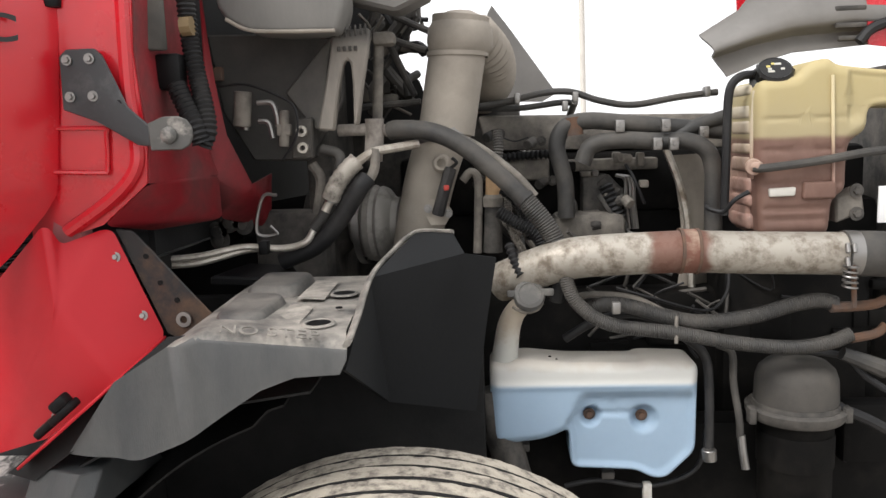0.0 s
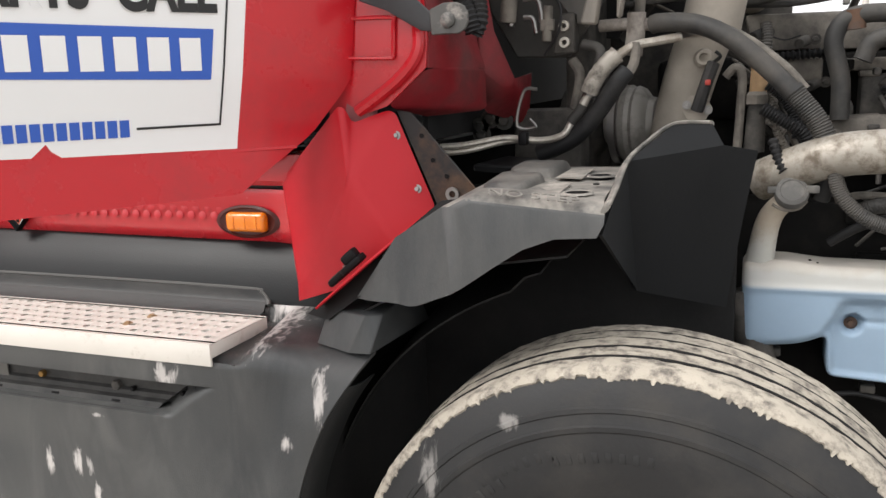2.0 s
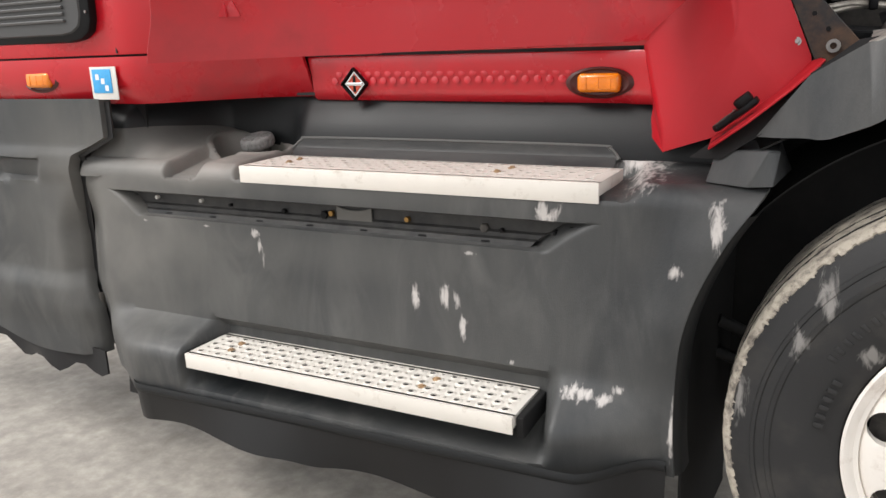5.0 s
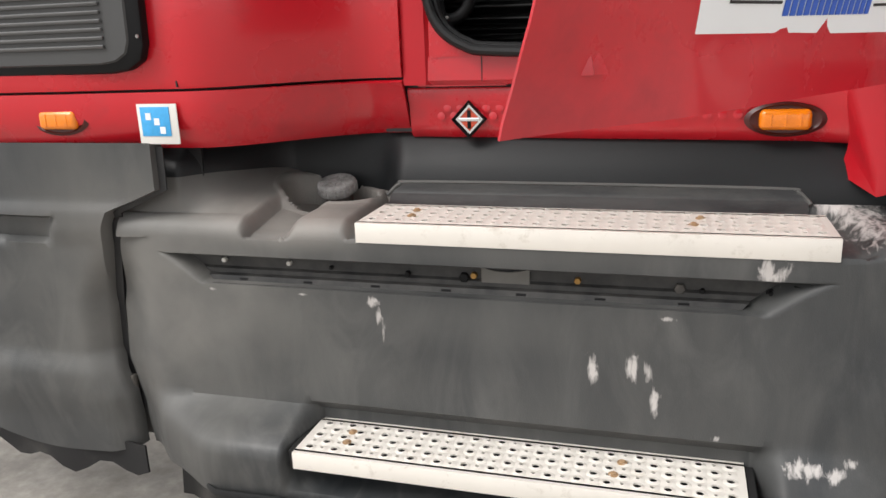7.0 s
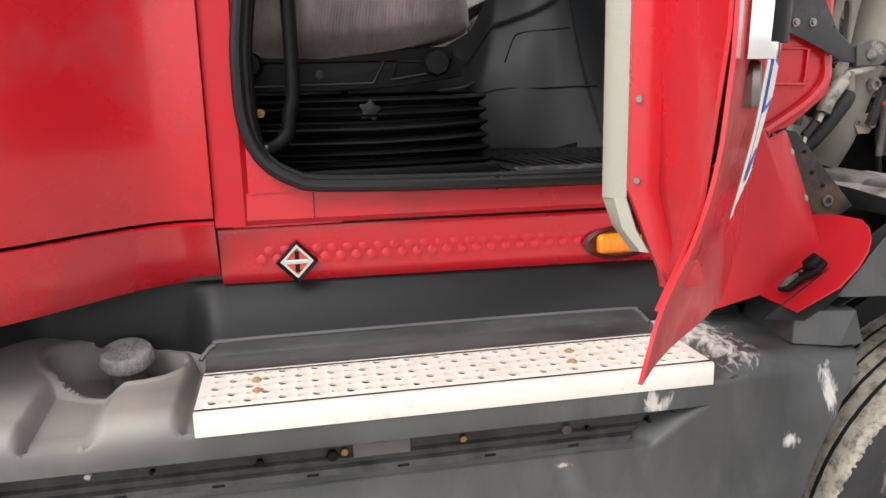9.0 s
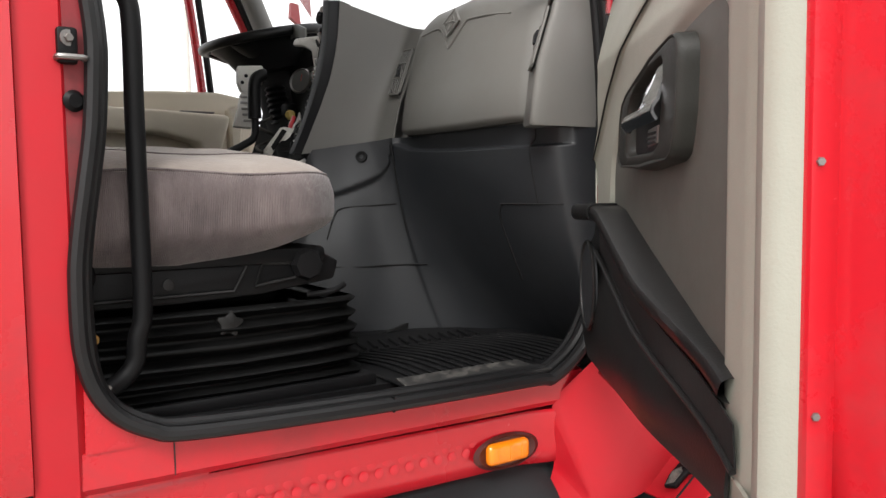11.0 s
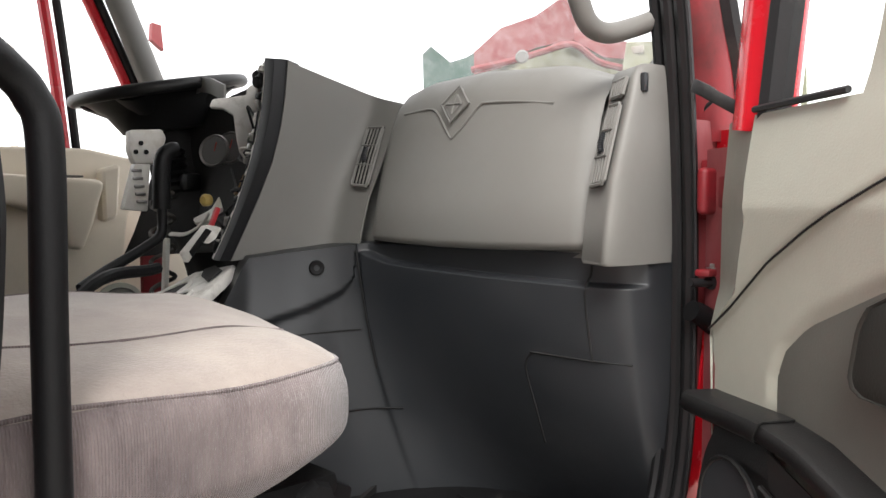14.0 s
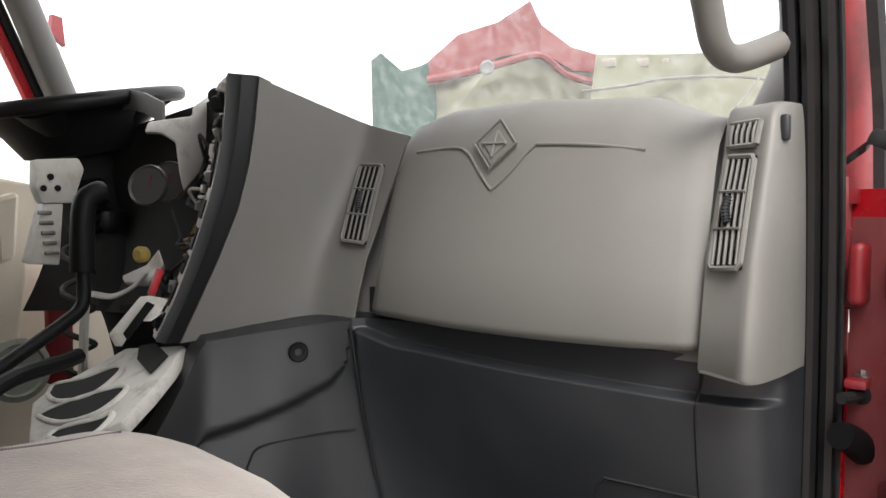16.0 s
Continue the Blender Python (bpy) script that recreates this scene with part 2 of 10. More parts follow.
BLACK = mat("black_plastic", (0.0055, 0.0055, 0.006), 0.5, spec=0.18, var=0.3, scale=9, bump=0.2, bscale=200)
SOOT = mat("grimy_black_metal", (0.022, 0.021, 0.020), 0.75, var=0.5, scale=11, bump=0.5, bscale=60, dirt=(0.115, 0.104, 0.092), amount=0.40, dscale=13, sharp=0.16)
CHARCOAL = mat("warm_charcoal_plastic", (0.0115, 0.0112, 0.011), 0.42, spec=0.32, var=0.12, scale=5, bump=0.22, bscale=340)
SEAL_M = mat("clean_black_rubber", (0.0085, 0.0085, 0.009), 0.42, spec=0.35, var=0.25, scale=12, bump=0.1, bscale=120)
RUBBER = mat("black_rubber", (0.012, 0.012, 0.013), 0.58, spec=0.35, var=0.25, scale=12, bump=0.2, bscale=120, dirt=(0.05, 0.047, 0.044), amount=0.18, dscale=8)
HOSE = mat("dusty_rubber_hose", (0.024, 0.0235, 0.023), 0.6, var=0.35, scale=10, bump=0.3, bscale=100, dirt=(0.095, 0.086, 0.075), amount=0.32, dscale=9, sharp=0.2)
DUST = mat("dust_coated_casting", (0.20, 0.18, 0.155), 0.85, var=0.4, scale=9, bump=0.5, bscale=50, dirt=(0.045, 0.041, 0.038), amount=0.42, dscale=12, sharp=0.16)
INTAKE = mat("dusty_grey_duct", (0.33, 0.295, 0.25), 0.8, var=0.2, scale=6, bump=0.25, bscale=120, dirt=(0.17, 0.15, 0.13), amount=0.35, dscale=5, sharp=0.25)
ALU = mat("weathered_aluminium", (0.55, 0.52, 0.47), 0.42, metal=0.75, var=0.15, scale=8, bump=0.15, bscale=140, dirt=(0.23, 0.19, 0.15), amount=0.42, dscale=11, sharp=0.15)
STEP_M = mat("step_aluminium", (0.76, 0.72, 0.66), 0.45, metal=0.15, var=0.07, scale=14, bump=0.08, bscale=180, dirt=(0.50, 0.45, 0.38), amount=0.10, dscale=22)
WHEEL_M = mat("wheel_aluminium", (0.86, 0.82, 0.77), 0.36, metal=0.25, var=0.06, scale=7, bump=0.05, bscale=200, dirt=(0.42, 0.33, 0.26), amount=0.14, dscale=8)
STEEL = mat("dull_steel", (0.27, 0.26, 0.25), 0.42, metal=0.9, var=0.2, scale=20, bump=0.1)
CHROME = mat("chrome", (0.85, 0.86, 0.88), 0.08, metal=1.0, var=0.03, bump=0)
RUST = mat("rusty_steel", (0.075, 0.052, 0.042), 0.85, var=0.4, scale=16, bump=0.5, bscale=90, dirt=(0.115, 0.06, 0.035), amount=0.5, dscale=18)
RUST_BOLT = mat("rusty_bolt", (0.34, 0.22, 0.12), 0.8, var=0.4, scale=60, bump=0.4)
BRASS = mat("brass_fitting", (0.36, 0.21, 0.07), 0.45, metal=0.9, var=0.2, scale=40, bump=0.1)
TYRE = scuffed(mat("tyre_rubber", (0.0145, 0.0145, 0.0152), 0.66, var=0.3, scale=10, bump=0.35, bscale=120, dirt=(0.040, 0.037, 0.034), amount=0.28, dscale=9),
               [(-0.525, 0.800, 0.035, 0.085), (-0.374, 0.915, 0.045, 0.022), (-0.675, 0.56, 0.022, 0.10), (-0.440, 0.690, 0.045, 0.040), (-0.57, 0.70, 0.03, 0.05)], (0.21, 0.20, 0.19))
DUSTY_TOP = mat("dust_covered_plastic", (0.040, 0.041, 0.042), 0.55, var=0.35, scale=6, bump=0.35, bscale=120, dirt=(0.33, 0.305, 0.27), amount=0.50, dscale=16, sharp=0.2)
TREAD = mat("mud_coated_tread", (0.43, 0.385, 0.32), 0.9, var=0.25, scale=18, bump=0.7, bscale=70, dirt=(0.13, 0.115, 0.10), amount=0.36, dscale=34, sharp=0.09)
TREAD.node_tree.nodes["Bump"].inputs["Distance"].default_value = 0.006
CONCRETE = mat("concrete_floor", (0.39, 0.36, 0.32), 0.72, var=0.40, scale=26, bump=0.6, bscale=45, dirt=(0.235, 0.215, 0.19), amount=0.44, dscale=5.5, sharp=0.15)
WHITE = mat("white_vinyl", (0.82, 0.82, 0.82), 0.45, var=0.03, scale=5, bump=0.02)
BLUE = mat("blue_vinyl", (0.030, 0.105, 0.48), 0.45, var=0.05, bump=0.02)
INK = mat("black_vinyl", (0.012, 0.012, 0.013), 0.45, var=0.1, bump=0.0)
PALEBLUE = mat("pale_blue_label", (0.05, 0.36, 0.72), 0.45, var=0.25, scale=60, bump=0)
AMBER = mat("amber_lens", (0.90, 0.22, 0.006), 0.22, var=0.25, scale=45, bump=0.5, bscale=160, coat=0.5)
BEIGE = mat("beige_trim_plastic", (0.335, 0.337, 0.285), 0.5, var=0.08, scale=4, bump=0.2, bscale=320, dirt=(0.27, 0.27, 0.225), amount=0.2, dscale=3, sharp=0.3)
# Far side trim, brightened to carry the light of the driver's window.
BEIGE_LIT = mat("warm_lit_beige", (0.72, 0.64, 0.52), 0.5, var=0.08, scale=4, bump=0.2, bscale=320, dirt=(0.62, 0.55, 0.45), amount=0.25, dscale=3, sharp=0.3)
INSERT = mat("taupe_vinyl_insert", (0.098, 0.098, 0.085), 0.42, var=0.1, scale=4, bump=0.12, bscale=380, dirt=(0.085, 0.085, 0.073), amount=0.2, dscale=3, sharp=0.3)
PALE = mat("pale_grey_bezel", (0.62, 0.60, 0.56), 0.5, var=0.08, scale=20, bump=0.1, dirt=(0.30, 0.28, 0.25), amount=0.2, dscale=20)
GREYTRIM = mat("warm_grey_dash_plastic", (0.150, 0.148, 0.138), 0.45, var=0.07, scale=4, bump=0.08, bscale=420, dirt=(0.142, 0.134, 0.122), amount=0.25, dscale=4, sharp=0.3)
DARKTRIM = mat("charcoal_dash_plastic", (0.0135, 0.0152, 0.0178), 0.36, var=0.14, scale=5, bump=0.08, bscale=420, dirt=(0.030, 0.031, 0.033), amount=0.16, dscale=3, sharp=0.3)
STRIP = mat("soft_charcoal_edge", (0.0062, 0.0066, 0.0082), 0.55, var=0.1, bump=0.2, bscale=500)
# Near-black grime; its depth stands in for shade deep in the engine bay.
SHADE_GRIME = mat("deep_shade_metal", (0.0035, 0.0033, 0.0032), 0.7, spec=0.12, var=0.5, scale=11, bump=0.4, bscale=60, dirt=(0.014, 0.0125, 0.011), amount=0.28, dscale=9)
# Blackened fairing plastic; the shade below the sill is in its colour.
FAIRING_SHADE = mat("shade_black_plastic", (0.011, 0.012, 0.013), 0.48, spec=0.3, var=0.25, scale=3, bump=0.2, bscale=240)
# Near-black that puts the shade of arches, gaps and recesses into the colour.
WELL = mat("deep_shade_black", (0.013, 0.013, 0.0135), 0.8, spec=0.2, var=0.4, scale=9, bump=0.3, dirt=(0.028, 0.027, 0.026), amount=0.25, dscale=6, sharp=0.25)
# Hood red, darkened for its shaded side against the sky.
RED_BACKLIT = mat("backlit_hood_red", (0.20, 0.020, 0.026), 0.5, var=0.3, scale=6, bump=0.1, dirt=(0.17, 0.075, 0.07), amount=0.4, dscale=6, sharp=0.3)
FABRIC = mat("mauve_grey_velour", (0.168, 0.136, 0.133), 0.95, var=0.35, scale=11, bump=0.5, bscale=420, dirt=(0.080, 0.063, 0.064), amount=0.42, dscale=9, stretch=(1, 1, 0.35), spec=0.15)
fb = FABRIC.node_tree
fb.nodes["Principled BSDF"].inputs["Sheen Weight"].default_value = 0.45
fb.nodes["Principled BSDF"].inputs["Sheen Roughness"].default_value = 0.4
wv = fb.nodes.new("ShaderNodeTexWave")
wv.wave_type, wv.bands_direction = "BANDS", "X"
wv.inputs["Scale"].default_value = 105
wv.inputs["Distortion"].default_value = 1.2
wv.inputs["Detail"].default_value = 2
tcw = fb.nodes.new("ShaderNodeTexCoord")
fb.links.new(tcw.outputs["Object"], wv.inputs["Vector"])
bw = fb.nodes.new("ShaderNodeBump")
bw.inputs["Strength"].default_value = 0.6
bw.inputs["Distance"].default_value = 0.0015
fb.links.new(wv.outputs["Fac"], bw.inputs["Height"])
fb.links.new(fb.nodes["Bump"].outputs[0], bw.inputs["Normal"])
fb.links.new(bw.outputs[0], fb.nodes["Principled BSDF"].inputs["Normal"])
# Paler worn velour for seat tops; sky light on them is in the colour.
WORN_LIT = mat("worn_lit_velour", (0.345, 0.300, 0.262), 0.95, var=0.25, scale=16, bump=0.7, bscale=260, dirt=(0.215, 0.180, 0.165), amount=0.48, dscale=5.5, spec=0.15, sharp=0.2)
WORN_LIT.node_tree.nodes["Principled BSDF"].inputs["Sheen Weight"].default_value = 0.3
MAT_M = mat("rubber_floor_mat", (0.0055, 0.0055, 0.006), 0.5, spec=0.16, var=0.2, bump=0.15, dirt=(0.03, 0.028, 0.026), amount=0.04, dscale=26)
RESERVOIR = banded(banded(mat("milky_blue_polythene", (0.30, 0.40, 0.51), 0.42, var=0.07, scale=6, bump=0.06, bscale=40, dirt=(0.24, 0.33, 0.43), amount=0.25, dscale=4, sharp=0.3), "Z", 1.022, 3.0, 0.006, (0.53, 0.53, 0.51), 1.0, 6.0, 0.004), "Z", 1.072, 3.0, 0.012, (0.42, 0.37, 0.31), 0.6, 30.0, 0.03)
MILKY = mat("milky_white_polythene", (0.56, 0.54, 0.50), 0.5, var=0.1, scale=6, bump=0.08, bscale=60, dirt=(0.38, 0.33, 0.27), amount=0.2, dscale=14)
TANK = banded(banded(mat("yellowed_stained_polythene", (0.20, 0.115, 0.088), 0.45, var=0.25, scale=9, bump=0.2, bscale=50, dirt=(0.115, 0.062, 0.048), amount=0.40, dscale=6, stretch=(1, 1, 0.5), sharp=0.25), "Z", 1.555, 3.0, 0.007, (0.35, 0.295, 0.175), 1.0, 7.0, 0.016), "Z", 1.615, 3.0, 0.075, (0.42, 0.345, 0.17), 0.8, 9.0, 0.03)
FLANK = banded(mat("clear_stained_flank", (0.32, 0.20, 0.165), 0.42, var=0.25, scale=14, bump=0.2, bscale=50, dirt=(0.20, 0.11, 0.085), amount=0.3, dscale=14), "Z", 1.56, 3.0, 0.10, (0.48, 0.42, 0.31), 1.0, 14.0, 0.06)

for m_ in (RESERVOIR, MILKY, TANK, FLANK):
    m_.node_tree.nodes["Principled BSDF"].inputs["Subsurface Weight"].default_value = 0.25
    m_.node_tree.nodes["Principled BSDF"].inputs["Subsurface Radius"].default_value = (0.02, 0.02, 0.02)
HOODLINER = mat("grey_hood_liner", (0.20, 0.19, 0.18), 0.75, var=0.15, scale=5, bump=0.3, bscale=40, dirt=(0.10, 0.095, 0.09), amount=0.35, dscale=4, sharp=0.3)
# Green and cream of the hood are darkened for shade as well.
GREEN = mat("shaded_green_panel", (0.035, 0.075, 0.06), 0.6, var=0.2, scale=3, bump=0.05)
CREAM = mat("cream_panel", (0.22, 0.22, 0.155), 0.6, var=0.3, scale=4, bump=0.05)

GLASS = bpy.data.materials.new("window_glass")
GLASS.use_nodes = True
gb = GLASS.node_tree.nodes["Principled BSDF"]
gb.inputs["Transmission Weight"].default_value = 1.0
gb.inputs["Roughness"].default_value = 0.0
gb.inputs["IOR"].default_value = 1.02
gb.inputs["Base Color"].default_value = (0.93, 0.97, 0.95, 1)

DIRTY = bpy.data.materials.new("dusty_windscreen_glass")
DIRTY.use_nodes = True
dn, dl = DIRTY.node_tree.nodes, DIRTY.node_tree.links
dgl = dn["Principled BSDF"]
dgl.inputs["Transmission Weight"].default_value = 1.0
dgl.inputs["Roughness"].default_value = 0.0
dgl.inputs["IOR"].default_value = 1.02
dust = dn.new("ShaderNodeBsdfTranslucent")
dust.inputs["Color"].default_value = (0.92, 0.93, 0.92, 1)
dnz = dn.new("ShaderNodeTexNoise")
dnz.inputs["Scale"].default_value = 38
dnz.inputs["Detail"].default_value = 10
dnz.inputs["Roughness"].default_value = 0.75
dtc = dn.new("ShaderNodeTexCoord")
dl.new(dtc.outputs["Object"], dnz.inputs["Vector"])
dmr = dn.new("ShaderNodeMapRange")
dmr.inputs["From Min"].default_value = 0.42
dmr.inputs["From Max"].default_value = 0.80
dmr.inputs["To Min"].default_value = 0.06
dmr.inputs["To Max"].default_value = 0.30
dl.new(dnz.outputs["Fac"], dmr.inputs["Value"])
dmx = dn.new("ShaderNodeMixShader")
dl.new(dmr.outputs[0], dmx.inputs[0])
dl.new(dgl.outputs[0], dmx.inputs[1])
dl.new(dust.outputs[0], dmx.inputs[2])
dl.new(dmx.outputs[0], dn["Material Output"].inputs["Surface"])

# ---- building helpers ----
PLACE = {}


def V(*a):
    return Vector(a[0]) if len(a) == 1 else Vector(a)


def finish(bm, angle=35):
    bmesh.ops.recalc_face_normals(bm, faces=bm.faces)
    me = bpy.data.meshes.new("mesh")
    bm.to_mesh(me)
    bm.free()
    for p in me.polygons:
        p.use_smooth = True
    me.set_sharp_from_angle(angle=radians(angle))
    return me


def thing(name, at, label, category, group="", kind=""):
    """An empty at the base of a thing, to which its parts belong."""
    ob = new(name)
    ob.location = at
    PLACE[ob] = Matrix.Translation(at)
    return tagged(ob, label, category, group, kind)


def part(name, bm, material, parent, label="", angle=35, kind=""):
    ob = new(name, finish(bm, angle))
    ob.data.materials.append(material)
    ob.parent = parent
    ob.matrix_parent_inverse = PLACE[parent].inverted()
    PLACE[ob] = Matrix.Identity(4)
    return tagged(ob, label, kind=kind)


def single(name, bm, material, label, category, group="", kind="", angle=35):
    """A thing that is one mesh."""
    ob = new(name, finish(bm, angle))
    ob.data.materials.append(material)
    PLACE[ob] = Matrix.Identity(4)
    return tagged(ob, label, category, group, kind)


def merge(*bms):
    out = bms[0]
    for b in bms[1:]:
        me = bpy.data.meshes.new("t")
        b.to_mesh(me)
        b.free()
        out.from_mesh(me)
        bpy.data.meshes.remove(me)
    return out


def turned(bm, m):
    bmesh.ops.transform(bm, matrix=m, verts=bm.verts)
    return bm


def box(c, size, bevel=0.004, m=None, seg=2):
    bm = bmesh.new()
    bmesh.ops.create_cube(bm, size=1)
    bmesh.ops.scale(bm, vec=size, verts=bm.verts)
    if bevel:
        bmesh.ops.bevel(bm, geom=bm.edges[:], offset=bevel, segments=seg, profile=0.5, affect="EDGES")
    if m is not None:
        bmesh.ops.transform(bm, matrix=m, verts=bm.verts)
    bmesh.ops.translate(bm, vec=c, verts=bm.verts)
    return bm


def axis_matrix(origin, axis, up=(0, 0, 1)):
    """Local z along axis."""
    z = V(axis).normalized()
    u = V(up)
    if abs(z.dot(u.normalized())) > 0.98:
        u = V(1, 0, 0)
    x = u.cross(z).normalized()
    y = z.cross(x)
    return Matrix.Translation(origin) @ Matrix((x, y, z)).transposed().to_4x4()


def lathe(profile, origin, axis, seg=32, wobble=0.0):
    """A turned shape: profile of (radius, height along the axis)."""
    bm = bmesh.new()
    rings = []
    for r, h in profile:
        if r < 1e-6:
            rings.append([bm.verts.new((0, 0, h))])
        else:
            rings.append([bm.verts.new((r * math.cos(2 * math.pi * i / seg), r * math.sin(2 * math.pi * i / seg), h)) for i in range(seg)])
    for a, b in zip(rings, rings[1:]):
        for i in range(seg):
            j = (i + 1) % seg
            q = [a[i % len(a)], a[j % len(a)], b[j % len(b)], b[i % len(b)]]
            q = list(dict.fromkeys(q))
            if len(q) > 2:
                bm.faces.new(q)
    if len(rings[0]) > 2 and len(rings[-1]) > 2:
        for i in range(seg):
            j = (i + 1) % seg
            bm.faces.new((rings[-1][i], rings[-1][j], rings[0][j], rings[0][i]))
    else:
        for ring in (rings[0], rings[-1]):
            if len(ring) > 2:
                bm.faces.new(ring)
    bmesh.ops.transform(bm, matrix=axis_matrix(origin, axis), verts=bm.verts)
    return bm


def cyl(a, b, r, seg=16, bevel=0.002, r2=None):
    a, b = V(a), V(b)
    h = (b - a).length
    r2 = r if r2 is None else r2
    k = min(bevel, r * 0.4, h * 0.4)
    return lathe([(0, 0), (r - k, 0), (r, k), (r2, h - k), (r2 - k, h), (0, h)], a, b - a, seg)


def smooth_line(pts, per=8):
    """A smooth curve through points."""
    p = [V(q) for q in pts]
    p = [2 * p[0] - p[1]] + p + [2 * p[-1] - p[-2]]
    out = []
    for i in range(1, len(p) - 2):
        for k in range(per):
            t = k / per
            a, b, c, d = p[i - 1:i + 3]
            out.append(0.5 * (2 * b + (c - a) * t + (2 * a - 5 * b + 4 * c - d) * t * t + (3 * b - a - 3 * c + d) * t ** 3))
    out.append(p[-2])
    return out


def tube(pts, r, seg=12, per=8, ribs=0.0, pitch=0.008, straight=False, flat=1.0):
    """A pipe or hose along points; ribs: the depth of its corrugation."""
    line = [V(q) for q in pts] if straight else smooth_line(pts, per)
    if ribs:
        fine, carry = [line[0]], 0.0
        for a, b in zip(line, line[1:]):
            d = (b - a).length
            pos = pitch / 2 - carry
            while pos < d:
                fine.append(a + (b - a) * (pos / d))
                pos += pitch / 2
            carry = d - (pos - pitch / 2)
        line = fine
    bm = bmesh.new()
    rings = []
    tan = (line[1] - line[0]).normalized()
    nrm = tan.orthogonal().normalized()
    for i, p in enumerate(line):
        t2 = (line[min(i + 1, len(line) - 1)] - line[max(i - 1, 0)]).normalized()
        nrm = (tan.rotation_difference(t2) @ nrm).normalized()
        tan = t2
        bi = tan.cross(nrm)
        f = i / max(1, len(line) - 1)
        rr = r if not isinstance(r, (tuple, list)) else r[0] + (r[1] - r[0]) * f
        if ribs:
            rr = rr + (ribs if i % 2 else -ribs)
        rings.append([bm.verts.new(p + rr * (math.cos(2 * math.pi * k / seg) * nrm + flat * math.sin(2 * math.pi * k / seg) * bi)) for k in range(seg)])
    for a, b in zip(rings, rings[1:]):
        for k in range(seg):
            bm.faces.new((a[k], a[(k + 1) % seg], b[(k + 1) % seg], b[k]))
    bm.faces.new(rings[0])
    bm.faces.new(rings[-1])
    return bm


def plate(pts, depth, bevel=0.002, seg=1):
    """A flat or folded outline with thickness along the vector depth."""
    bm = bmesh.new()
    f = bm.faces.new([bm.verts.new(p) for p in pts])
    ext = bmesh.ops.extrude_face_region(bm, geom=[f])
    bmesh.ops.translate(bm, vec=depth, verts=[v for v in ext["geom"] if isinstance(v, bmesh.types.BMVert)])
    if bevel:
        bmesh.ops.bevel(bm, geom=bm.edges[:], offset=bevel, segments=seg, profile=0.5, affect="EDGES")
    return bm


def sheet(rows, thick=0.004, closed=False):
    """A surface through rows of points, given thickness away from its face."""
    bm = bmesh.new()
    vs = [[bm.verts.new(p) for p in r] for r in rows]
    for a, b in zip(vs, vs[1:]):
        for k in range(len(a) - (0 if closed else 1)):
            bm.faces.new((a[k], a[(k + 1) % len(a)], b[(k + 1) % len(a)], b[k]))
    if thick:
        bmesh.ops.recalc_face_normals(bm, faces=bm.faces)
        bmesh.ops.solidify(bm, geom=bm.faces[:], thickness=thick)
    return bm


def facets(points, faces, thick=0.003, soft=0.0):
    """A folded sheet of metal from named corners; soft: the width of its rounded folds."""
    bm = bmesh.new()
    vs = {k: bm.verts.new(p) for k, p in points.items()}
    for f in faces:
        bm.faces.new([vs[k] for k in f])
    for v in [v for v in bm.verts if not v.link_faces]:
        bm.verts.remove(v)
    if soft:
        bmesh.ops.recalc_face_normals(bm, faces=bm.faces)
        bmesh.ops.bevel(bm, geom=[e for e in bm.edges if len(e.link_faces) == 2 and e.calc_face_angle(0) > 0.06], offset=soft, segments=4, profile=0.5, affect="EDGES", clamp_overlap=True)
    if thick:
        bmesh.ops.recalc_face_normals(bm, faces=bm.faces)
        bmesh.ops.solidify(bm, geom=bm.faces[:], thickness=thick)
    return bm


def step01(a, b, x):
    t = min(1, max(0, (x - a) / (b - a)))
    return t * t * (3 - 2 * t)


def bolt(at, axis, r=0.009, h=0.008, washer=True):
    b = lathe([(0, 0), (r * 1.7, 0), (r * 1.7, 0.002), (0, 0.002)], at, axis, 14) if washer else bmesh.new()
    hexa = lathe([(0, 0.0015), (r, 0.0015), (r, h - 0.002), (r * 0.85, h), (0, h)], at, axis, 6)
    return merge(hexa, b)


def lettering(text, size, material, m, name, parent, label="", depth=0.0006, bold=0.0, squeeze=1.0):
    cu = bpy.data.curves.new("text", "FONT")
    cu.body = text
    cu.size = size
    cu.extrude = depth
    cu.offset = bold
    ob = bpy.data.objects.new("text", cu)
    me = bpy.data.meshes.new_from_object(ob)
    bpy.data.objects.remove(ob)
    me.transform(Matrix.Diagonal((squeeze, 1, 1, 1)))
    me.transform(m)
    o = new(name, me)
    me.materials.clear()
    me.materials.append(material)
    o.parent = parent
    o.matrix_parent_inverse = PLACE[parent].inverted()
    PLACE[o] = Matrix.Identity(4)
    return tagged(o, label)


# ---- ground ----
bm = bmesh.new()
bmesh.ops.create_grid(bm, x_segments=40, y_segments=40, size=300)
bmesh.ops.translate(bm, vec=(0, 0, -0.058), verts=bm.verts)
single("ground", bm, CONCRETE, "dusty pale grey concrete yard floor", "floor", kind="structure")


# ---- side fairing below the cab ----
def arch_x(z):
    """The front end of the fairing, along the wheel arch."""
    zs = [0.12, 0.30, 0.379, 0.53, 0.691, 0.823, 0.948, 1.017, 1.2]
    xs = [-0.79, -0.80, -0.807, -0.812, -0.797, -0.752, -0.682, -0.619, -0.60]
    return sum(float(np.interp(z + d, zs, xs)) for d in (-0.06, -0.04, -0.02, 0, 0.02, 0.04, 0.06)) / 7


def cap_room(x):
    """More depth where the filler cap stands."""
    return math.exp(-((x + 2.175) / 0.185) ** 8)


